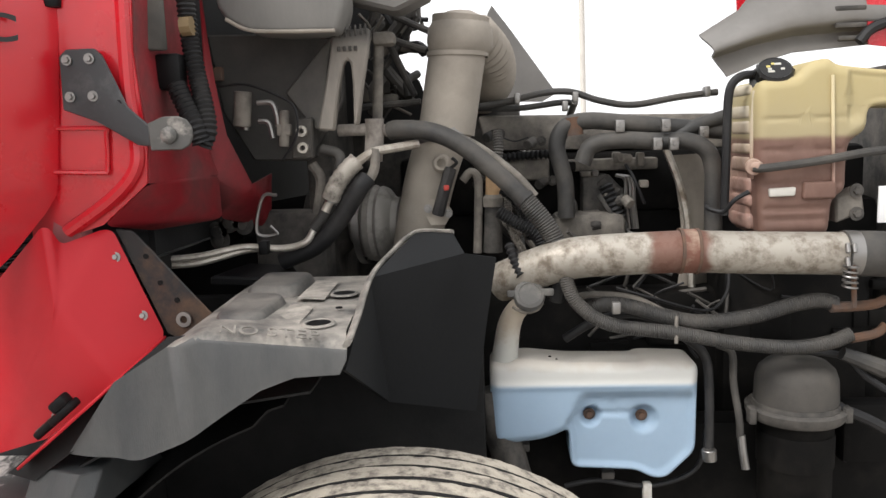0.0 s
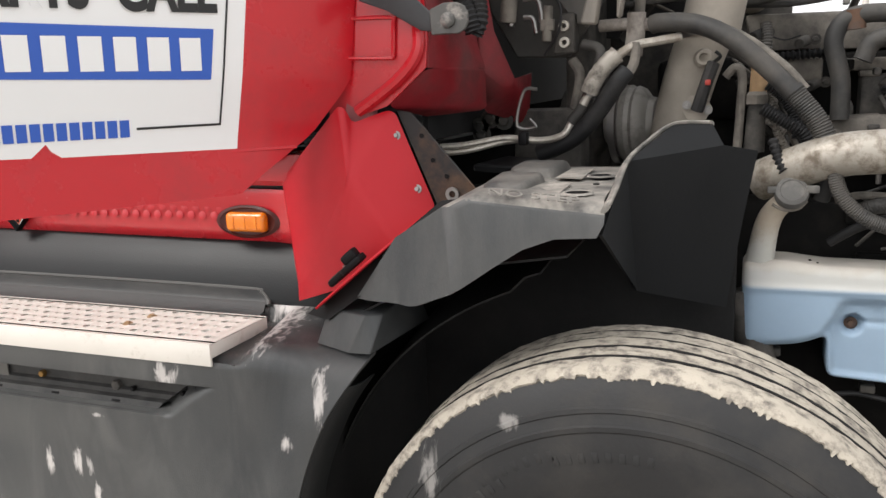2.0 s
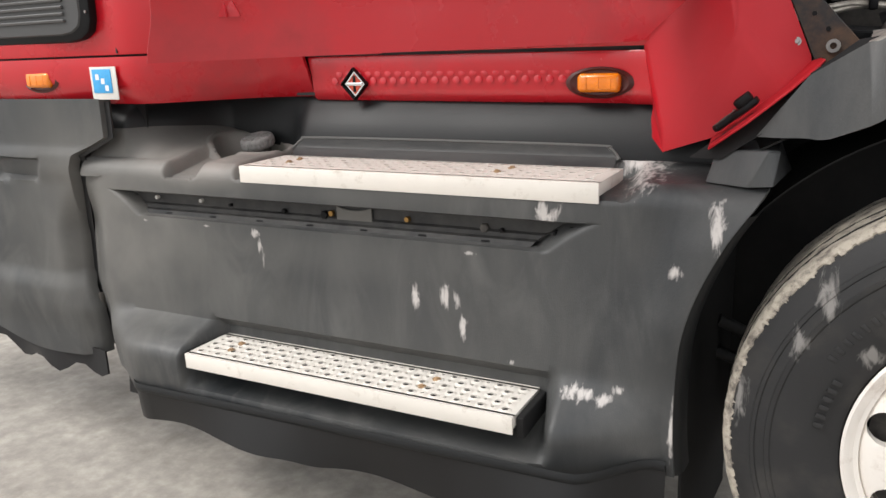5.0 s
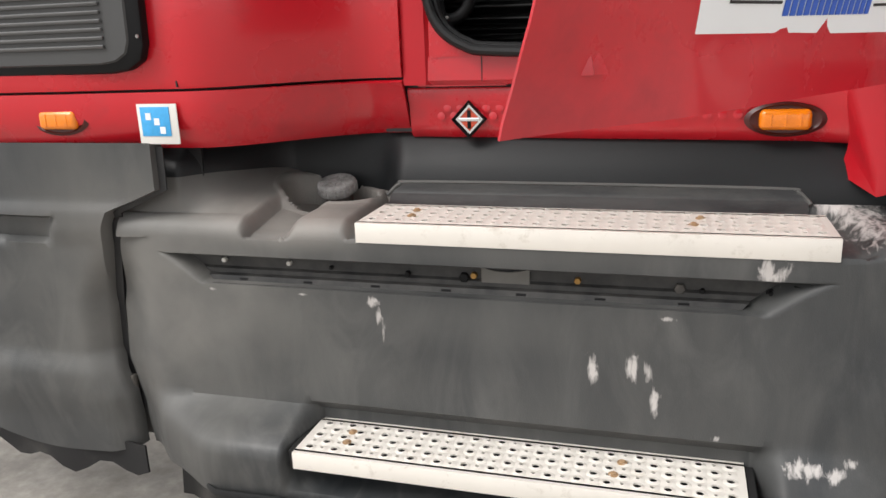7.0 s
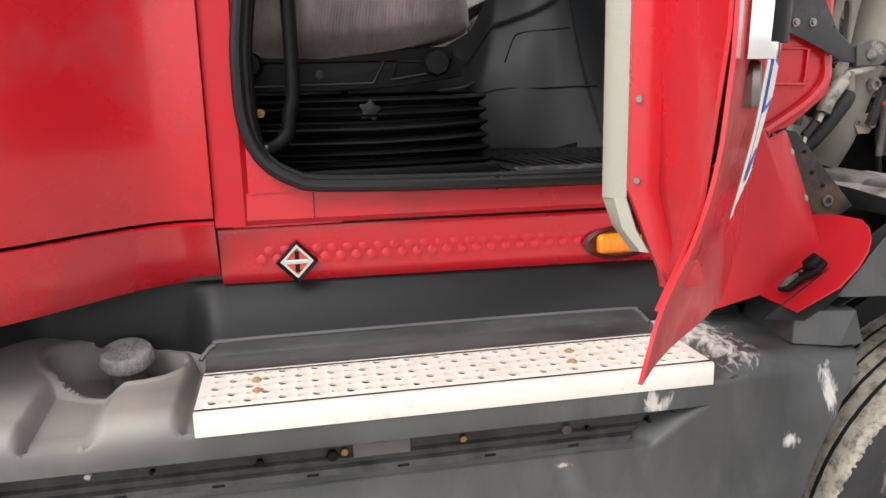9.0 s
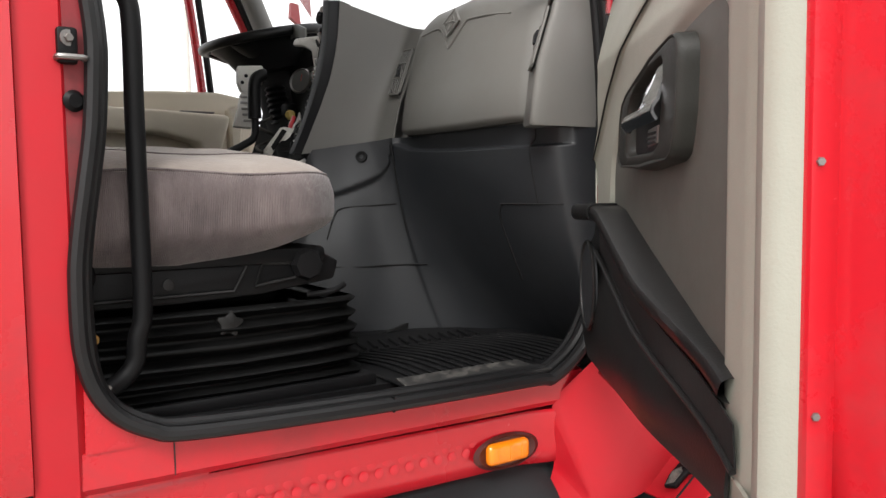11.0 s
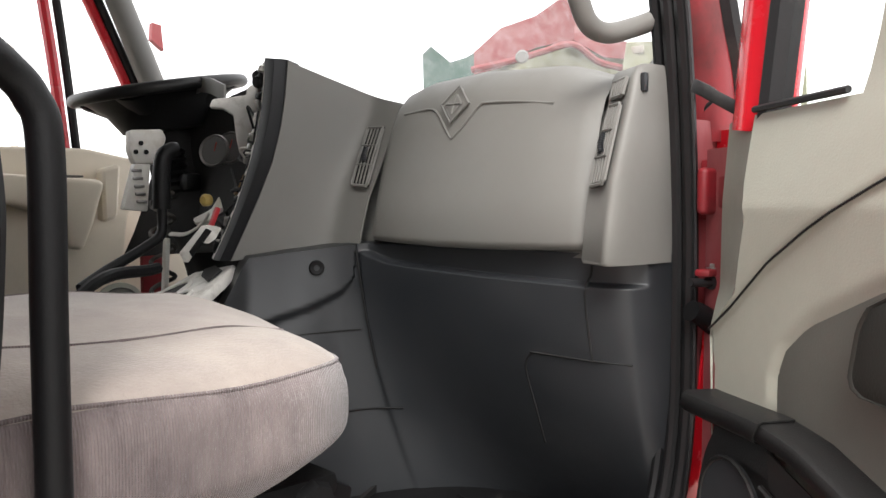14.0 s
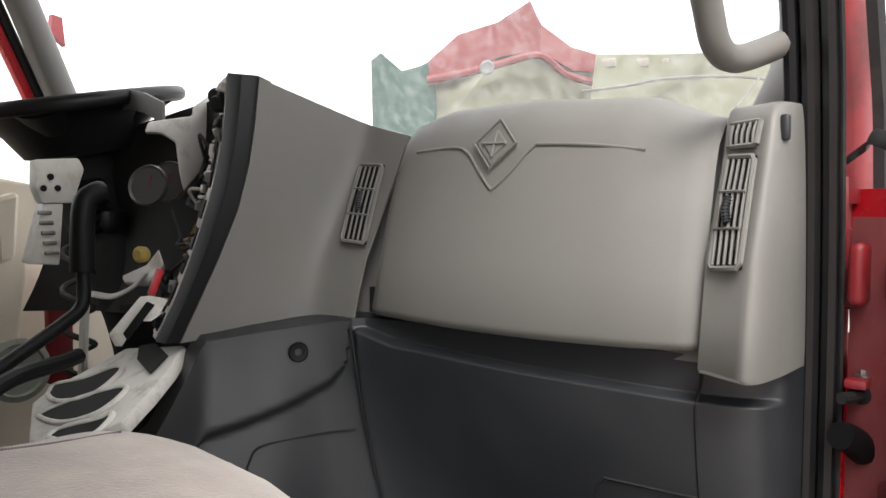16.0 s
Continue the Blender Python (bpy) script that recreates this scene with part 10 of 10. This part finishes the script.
seamk([low_pt(s, h) + V(-0.001, -0.001, 0) for s, h in ((3.0 / 13, 0.66), (3.15 / 13, 0.60), (3.2 / 13, 0.45), (3.3 / 13, 0.30))])
seamk([low_pt(s, h) + V(-0.001, -0.001, 0) for s, h in ((7.2 / 13, 0.98), (7.0 / 13, 0.7), (7.0 / 13, 0.5))])
seamk([low_pt(s, h) + V(-0.001, -0.001, 0) for s, h in ((0.56, 0.66), (0.62, 0.66), (0.70, 0.66), (0.715, 0.62), (0.725, 0.50))])
seamk([low_pt(s, 0.34) + V(-0.001, -0.001, 0) for s in (0.50, 0.58, 0.66, 0.74, 0.82)])
part("console_screw", lathe([(0.006, 0.002), (0.014, 0.003), (0.016, 0), (0.006, -0.002)], (-1.041, 2.068, 1.83), (-0.5, -0.85, 0), 20), BLACK, dash)
part("pod_tab", box((-0.904, 1.385, 2.152), (0.012, 0.01, 0.03), 0.003), DARKTRIM, dash)

gh = thing("pillar_grab_handle", (-0.93, 1.41, 2.2), "warm grey grab handle on the windscreen pillar", "handle")
part("grip", tube([(-1.054, 1.440, 2.342), (-1.011, 1.440, 2.282), (-0.978, 1.440, 2.240), (-0.933, 1.435, 2.231), (-0.880, 1.420, 2.246), (-0.837, 1.400, 2.265)], 0.0165, 14), GREYTRIM, gh)

# ---- steering wheel, lever ----
sw = thing("steering_wheel", (-1.03, 2.78, 1.9), "black truck steering wheel seen from below", "steering wheel")
SWC, SWA = V(-0.985, 2.90, 2.286), V(-0.2, 0, 0.98)
sm = axis_matrix(SWC, SWA)
part("rim", tube([sm @ V(0.230 * math.cos(a), 0.230 * math.sin(a), 0) for a in [2 * math.pi * i / 48 for i in range(49)]], 0.017, 12, straight=True), SEAL_M, sw)
part("hub", lathe([(0.0, -0.02), (0.14, -0.015), (0.20, -0.004), (0.205, -0.012), (0.19, -0.025), (0.155, -0.055), (0.130, -0.095), (0.122, -0.108), (0.10, -0.112), (0, -0.115)], SWC, SWA, 32), SEAL_M, sw, "black hub shroud")
for a_ in (0.5, 2.64, 3.9, 5.5):
    part("spoke", sheet([[sm @ V((0.12 + 0.10 * f) * math.cos(a_ + d_ * 0.22), (0.12 + 0.10 * f) * math.sin(a_ + d_ * 0.22), -0.062 + 0.055 * f - 0.012 * (1 - d_ * d_)) for d_ in (-1, -0.5, 0, 0.5, 1)] for f in (0, 0.5, 1)], 0.006), SEAL_M, sw)
part("column", tube([SWC + V(0.02, 0, -0.1), SWC + V(0.05, -0.01, -0.25), (-0.90, 2.74, 1.80), (-0.84, 2.72, 1.5)], (0.062, 0.10), 18), WELL, sw)
part("column_gaiter", tube([SWC + V(0.0, -0.06, -0.17), SWC + V(0.02, -0.07, -0.30), SWC + V(0.05, -0.06, -0.42)], 0.035, 12, 8, ribs=0.004, pitch=0.02), BLACK, sw)
part("stalk_base", box(SWC + V(0.03, -0.10, -0.26), (0.05, 0.08, 0.05), 0.012), BLACK, sw)
part("column_bracket", merge(plate([(-1.194, 2.62, 2.143), (-1.112, 2.62, 2.150), (-1.101, 2.62, 2.129), (-1.124, 2.62, 2.063), (-1.183, 2.62, 2.062), (-1.195, 2.62, 2.093)], (0.01, 0.05, 0), 0.005, 2), plate([(-1.180, 2.625, 2.062), (-1.141, 2.625, 2.063), (-1.150, 2.625, 1.945), (-1.210, 2.625, 1.950)], (0.01, 0.05, 0), 0.004, 2)), MILKY, sw, "pale steel column bracket")
for p in ((-1.168, 2.618, 2.112), (-1.181, 2.618, 2.090), (-1.155, 2.618, 2.091)):
    part("hole", lathe([(0, 0), (0.006, 0), (0.006, 0.002), (0, 0.002)], p, (0, -1, 0), 12), BLACK, sw)
for i in range(5):
    part("louvre", box((-1.178 + 0.003 * i, 2.622, 2.045 - 0.019 * i), (0.026, 0.006, 0.008), 0.002), STEEL, sw)
part("coil_spring", tube([V((-1.078, 2.700, 1.995)) + V(0.03 * math.cos(a), 0.03 * math.sin(a), -0.012 * a) for a in [0.4 * i for i in range(60)]], 0.006, 6, straight=True), SOOT, sw)
gl = thing("gear_lever", (-1.48, 2.2, 1.36), "bent black gear lever with black grip", "lever")
part("rod", tube([(-1.433, 2.300, 1.796), (-1.381, 2.320, 1.823), (-1.277, 2.350, 1.872), (-1.240, 2.360, 1.899), (-1.232, 2.370, 1.952)], 0.011, 12), BLACK, gl)
part("rod_base", tube([(-1.276, 2.300, 1.829), (-1.469, 2.200, 1.794), (-1.62, 2.25, 1.5), (-1.62, 2.3, 1.36)], 0.012, 10), BLACK, gl)
part("grip", tube([(-1.233, 2.370, 1.952), (-1.233, 2.370, 2.007), (-1.228, 2.370, 2.062), (-1.209, 2.370, 2.079), (-1.197, 2.370, 2.081)], (0.02, 0.017), 14), BLACK, gl)

# ---- floor mat ----
fm = thing("floor_mat", (-1.1, 1.7, 1.35), "ribbed black rubber floor mat with dusty front edge", "mat")
part("base", plate([(-1.30, 1.40, 1.351), (-0.83, 1.40, 1.351), (-0.74, 1.50, 1.351), (-0.74, 1.78, 1.351), (-0.85, 1.90, 1.351), (-1.30, 1.98, 1.351)], (0, 0, 0.006), 0.002), MAT_M, fm)
for i in range(19):
    x = -0.77 - i * 0.027
    part("rib", tube([(x, 1.43, 1.359), (x, 1.60, 1.360), (x - 0.05, 1.74, 1.359)], 0.0045, 6, 4), MAT_M, fm)
for i in range(13):
    x = -0.87 - i * 0.03
    part("rib", tube([(x, 1.76, 1.359), (x + 0.02, 1.84, 1.359)], 0.0045, 6, 3), MAT_M, fm)
part("dusty_strip", plate([(-1.30, 1.392, 1.352), (-0.98, 1.392, 1.352), (-1.0, 1.44, 1.362), (-1.30, 1.44, 1.362)], (0, 0, 0.004), 0.001), mat("dusty_tread_strip", (0.018, 0.0175, 0.017), 0.6, var=0.3, scale=30, bump=0.5, dirt=(0.12, 0.112, 0.10), amount=0.22, dscale=40), fm)

# ---- passenger seat ----
seat = thing("passenger_seat", (-1.62, 1.75, 1.36), "mauve grey velour passenger seat on black suspension base", "seat")


def se(a, p):
    return math.copysign(abs(a) ** p, a)


def cushion_pt(th, ph):
    cx, cy, cz = se(math.cos(th), 0.42) * se(math.cos(ph), 0.34), se(math.sin(th), 0.36) * se(math.cos(ph), 0.34), se(math.sin(ph), 0.60)
    x = -1.70 + 0.325 * cx
    y = 1.755 + 0.315 * cy
    x += 0.060 * step01(-1.75, -1.40, x) * math.exp(-((y - 1.84) / 0.19) ** 2)
    front = step01(-1.68, -1.38, x)
    low = step01(0.35, 1.0, -cz)
    z = 1.712 + (0.086 if cz > 0 else 0.118 - 0.045 * front) * cz - 0.006 * front * (cz > 0)
    z += (0.018 * math.exp(-((y - 1.76) / 0.20) ** 2) * step01(1.9, 1.7, y) + 0.034 * math.exp(-((y - 1.88) / 0.13) ** 2)) * (cz > 0.5) * step01(-1.30, -1.46, x) + 0.004 * math.sin(x * 21 + y * 9) * (cz > 0.5)
    return (x - 0.014 * low * step01(-1.6, -1.40, x), y + 0.02 * low * step01(1.5, 1.45, y) + 0.003 * math.sin(x * 30) * (cz < 0.5), z)


NU, NV = 72, 40
cush = part("cushion", sheet([[cushion_pt(2 * math.pi * i / NU, -math.pi / 2 + math.pi * j / NV) for i in range(NU)] for j in range(NV + 1)], 0, closed=True), FABRIC, seat, "worn mauve grey velour cushion", 60)

def on_cushion(x, y):
    """The cushion's top above a place of the plan."""
    best = min((cushion_pt(2 * math.pi * i / 144, 0.25 + 1.32 * j / 60) for i in range(144) for j in range(61)), key=lambda p: (p[0] - x) ** 2 + (p[1] - y) ** 2)
    return V(best) + V(0, 0, 0.0005)


for y_, n_ in ((1.60, 7), (1.90, 7)):
    part("top_seam", tube([V(-1.94 + 0.085 * i, y_ + 0.004 * math.sin(i), on_cushion(-1.94 + 0.085 * i, y_).z) for i in range(n_)], 0.0018, 5, 6), FABRIC, seat)
# upper faces take the paler velour, painting in the light from above
cush.data.materials.append(WORN_LIT)
for i_, p_ in enumerate(cush.data.polygons):
    p_.material_index = 1 if i_ // NU >= 26 else 0
part("piping", tube([cushion_pt(-math.pi + 0.3 + 0.06 * i, 0.50) for i in range(62)], 0.0028, 6, straight=True), FABRIC, seat)
part("seat_pan", box((-1.70, 1.71, 1.615), (0.56, 0.44, 0.03), 0.01), BLACK, seat)
part("side_rail", plate([(-1.95, 1.50, 1.625), (-1.42, 1.50, 1.615), (-1.39, 1.50, 1.60), (-1.40, 1.50, 1.565), (-1.55, 1.50, 1.545), (-1.70, 1.50, 1.54), (-1.95, 1.50, 1.54)], (0, 0.03, 0), 0.006, 2), BLACK, seat, "black moulded side rail")
for q in ([(-1.90, 1.497, 1.61), (-1.60, 1.497, 1.608), (-1.575, 1.497, 1.60), (-1.60, 1.497, 1.556), (-1.90, 1.497, 1.553)], [(-1.545, 1.497, 1.603), (-1.47, 1.497, 1.60), (-1.47, 1.497, 1.575), (-1.56, 1.497, 1.562)]):
    part("rail_panel", tube([V(p) for p in q + q[:1]], 0.003, 6, straight=True), CHARCOAL, seat)
part("rail_screw", lathe([(0, 0), (0.010, 0), (0.010, 0.004), (0.006, 0.005), (0, 0.004)], (-1.714, 1.499, 1.576), (0, -1, 0), 14), CHARCOAL, seat)
part("front_knob", lathe([(0, 0), (0.03, 0), (0.032, 0.01), (0.026, 0.022), (0, 0.024)], (-1.460, 1.500, 1.597), (0, -1, 0), 8), BLACK, seat)
part("rear_knob", lathe([(0, 0), (0.028, 0), (0.03, 0.012), (0.022, 0.026), (0, 0.028)], (-1.86, 1.50, 1.60), (0, -1, 0), 16), BLACK, seat)
star = []
for i in range(20):
    a = 2 * math.pi * i / 20
    r = 0.025 if (i // 2) % 2 == 0 else 0.017
    star.append((-1.61 + r * math.cos(a), 1.492, 1.498 + r * math.sin(a)))
part("star_knob", plate(star, (0, 0.02, 0), 0.003, 2), CHARCOAL, seat, "star-shaped knob")
rows = []
for j in range(41):
    f = j / 40
    off = 0.010 * math.sin(f * 2 * math.pi * 5.5) - 0.012 * f
    z = 1.372 + 0.155 * f
    sag = lambda x: -0.010 * math.sin(math.pi * (x + 1.93) / 0.6) * (1 - abs(2 * f - 1))
    loop = [(-1.93, 1.50 - off), (-1.8, 1.495 - off), (-1.6, 1.49 - off), (-1.45, 1.495 - off), (-1.36 + off, 1.505 - off), (-1.335 + off, 1.54), (-1.335 + off, 1.7), (-1.335 + off, 1.9), (-1.36, 1.93), (-1.6, 1.94), (-1.93, 1.94)]
    rows.append([(x, y, z + sag(x)) for x, y in loop])
part("bellows", sheet(rows, 0, closed=True), mat("black_bellows", (0.0035, 0.0035, 0.0035), 0.4, spec=0.14, var=0.2, bump=0.1), seat, "pleated black rubber bellows", 70)
part("base_plate", box((-1.63, 1.71, 1.36), (0.62, 0.46, 0.025), 0.006), BLACK, seat)
part("slide_lever", tube([(-1.45, 1.52, 1.535), (-1.40, 1.51, 1.54), (-1.37, 1.52, 1.55)], 0.006, 8), BLACK, seat)
drs = thing("driver_seat", (-1.75, 2.85, 1.36), "grey velour driver seat beyond the engine tunnel", "seat")
part("cushion", box((-1.78, 2.80, 1.76), (0.5, 0.5, 0.14), 0.05, seg=4), WORN_LIT, drs)
part("base", box((-1.78, 2.80, 1.53), (0.45, 0.42, 0.34), 0.02), BLACK, drs)

# ---- entry grab bar ----
gbar = thing("entry_grab_bar", (-1.8, 1.42, 1.40), "black tubular entry grab bar inside the door opening", "handle")
for p_ in ((-1.856, 1.385, 2.091), (-1.853, 1.400, 1.423)):
    part("mount_flange", lathe([(0, 0), (0.026, 0), (0.028, 0.004), (0.022, 0.010), (0.014, 0.014), (0, 0.014)], V(p_) + V(0, 0.006, 0), (0.2, -1, 0), 18), BLACK, gbar)
    part("mount_screw", bolt(V(p_) + V(0.018, -0.004, 0.012), (0.2, -1, 0), 0.005, 0.004, False), STEEL, gbar)
part("bar", tube([(-1.862, 1.385, 2.100), (-1.836, 1.400, 2.083), (-1.806, 1.420, 2.067), (-1.784, 1.425, 2.044), (-1.774, 1.425, 2.004), (-1.774, 1.425, 1.850), (-1.773, 1.425, 1.699), (-1.773, 1.425, 1.547), (-1.783, 1.425, 1.502), (-1.789, 1.425, 1.462), (-1.813, 1.420, 1.436), (-1.853, 1.400, 1.423)], 0.0152, 16), BLACK, gbar)
stk = thing("door_striker", (-1.90, 1.40, 1.9), "black latch striker and rubber stop on the jamb", "striker")
part("plate", box((-1.876, 1.366, 1.945), (0.028, 0.02, 0.052), 0.005), BLACK, stk)
part("pin", tube([(-1.890, 1.366, 1.927), (-1.890, 1.350, 1.927), (-1.876, 1.346, 1.927), (-1.858, 1.348, 1.927), (-1.852, 1.356, 1.927), (-1.852, 1.37, 1.927)], 0.0045, 8, 5), STEEL, stk)
part("screw", bolt((-1.875, 1.357, 1.955), (0.3, -1, 0), 0.007, 0.006), STEEL, stk)
part("stop", lathe([(0, 0), (0.014, 0), (0.016, 0.006), (0.01, 0.012), (0, 0.012)], (-1.871, 1.370, 1.867), (0.3, -1, 0), 18), BLACK, stk)
single("brass_bolt", bolt((-1.843, 1.462, 1.50), (0.2, -1, 0), 0.0055, 0.006), BRASS, "small brass bolt beside the seat base", "bolt")

# ---- seen through the windscreen: the tipped hood ----
part("hood_peak", facets({"a": (0.679, 3.280, 2.653), "b": (0.775, 3.200, 2.767), "c": (0.850, 3.050, 2.811), "d": (0.867, 2.900, 2.880), "e": (0.906, 2.870, 2.785), "f": (1.024, 2.800, 2.705), "g": (1.150, 2.750, 2.688), "h": (1.152, 2.750, 2.612), "i": (1.026, 2.800, 2.612), "j": (0.896, 2.870, 2.681), "k": (0.852, 3.050, 2.668), "l": (0.777, 3.200, 2.583), "m": (0.680, 3.280, 2.550)}, ["abklm", "bck", "cdejk", "efij", "fghi"], 0.008), RED_BACKLIT, hood, "red hood skin darkened as in shade, seen through dusty glass", 15)
part("hood_inner", facets({"m": (0.704, 3.300, 2.560), "l": (0.803, 3.220, 2.593), "k": (0.880, 3.070, 2.679), "j": (0.927, 2.890, 2.693), "i": (1.061, 2.820, 2.624), "h": (1.189, 2.770, 2.624), "o": (1.199, 2.770, 2.307), "p": (0.706, 3.300, 2.298)}, ["mlkp", "kjiop", "iho"], 0.008), CREAM, hood, "pale inner face of the hood", 15)
part("hood_rim", tube([(0.634, 3.250, 2.565), (0.725, 3.100, 2.595), (0.794, 2.980, 2.628), (0.865, 2.850, 2.656), (0.981, 2.800, 2.590), (1.111, 2.740, 2.564)], 0.016, 8, 6), RED_BACKLIT, hood)
part("green_patch", facets({"a": (0.557, 3.500, 2.659), "b": (0.564, 3.450, 2.690), "c": (0.643, 3.400, 2.618), "d": (0.668, 3.320, 2.633), "e": (0.687, 3.280, 2.654), "f": (0.708, 3.260, 2.533), "g": (0.710, 3.260, 2.297), "h": (0.575, 3.500, 2.298)}, ["abch", "cdgh", "defg"], 0.006), GREEN, hood, "dull green hood edge")
part("hood_eye", lathe([(0, 0), (0.028, 0), (0.03, 0.006), (0.022, 0.01), (0, 0.006)], (0.604, 2.920, 2.578), (-1, -0.5, 0), 16), HOODLINER, hood)
part("cream_rail", plate([(1.057, 2.700, 2.673), (1.176, 2.400, 2.657), (1.122, 2.200, 2.632), (1.352, 2.000, 2.634), (1.378, 2.000, 2.373), (0.996, 2.700, 2.383)], (0.02, 0.01, 0), 0.004), CREAM, hood, "pale cross rail with pockets")
for x0, w0 in ((1066, 0.07), (1128, 0.065), (1170, 0.04), (1213, 0.05), (1265, 0.06), (1322, 0.06), (1365, 0.03)):
    a = V((1.058, 2.700, 2.645)).lerp(V((1.354, 2.000, 2.613)), (x0 - 1045) / 355)
    part("rail_pocket", box(a + V(-0.010, -0.01, -0.012), (0.012, w0, 0.036), 0.006), INTAKE, hood)
part("rail_cable", tube([(0.875, 2.660, 2.497), (0.938, 2.500, 2.512), (0.958, 2.350, 2.527), (1.107, 2.150, 2.535), (1.289, 1.980, 2.517)], 0.006, 6, 6), HOODLINER, hood)
part("rail_stay", tube([(1.114, 2.050, 2.528), (0.999, 2.100, 2.408)], 0.004, 6, 2), HOODLINER, hood)
part("far_red", plate([(0.415, 6.000, 3.222), (0.475, 6.000, 3.213), (0.492, 6.000, 3.042), (0.405, 6.000, 3.106)], (0.0, 0.05, 0), 0), RED_BACKLIT, hood)
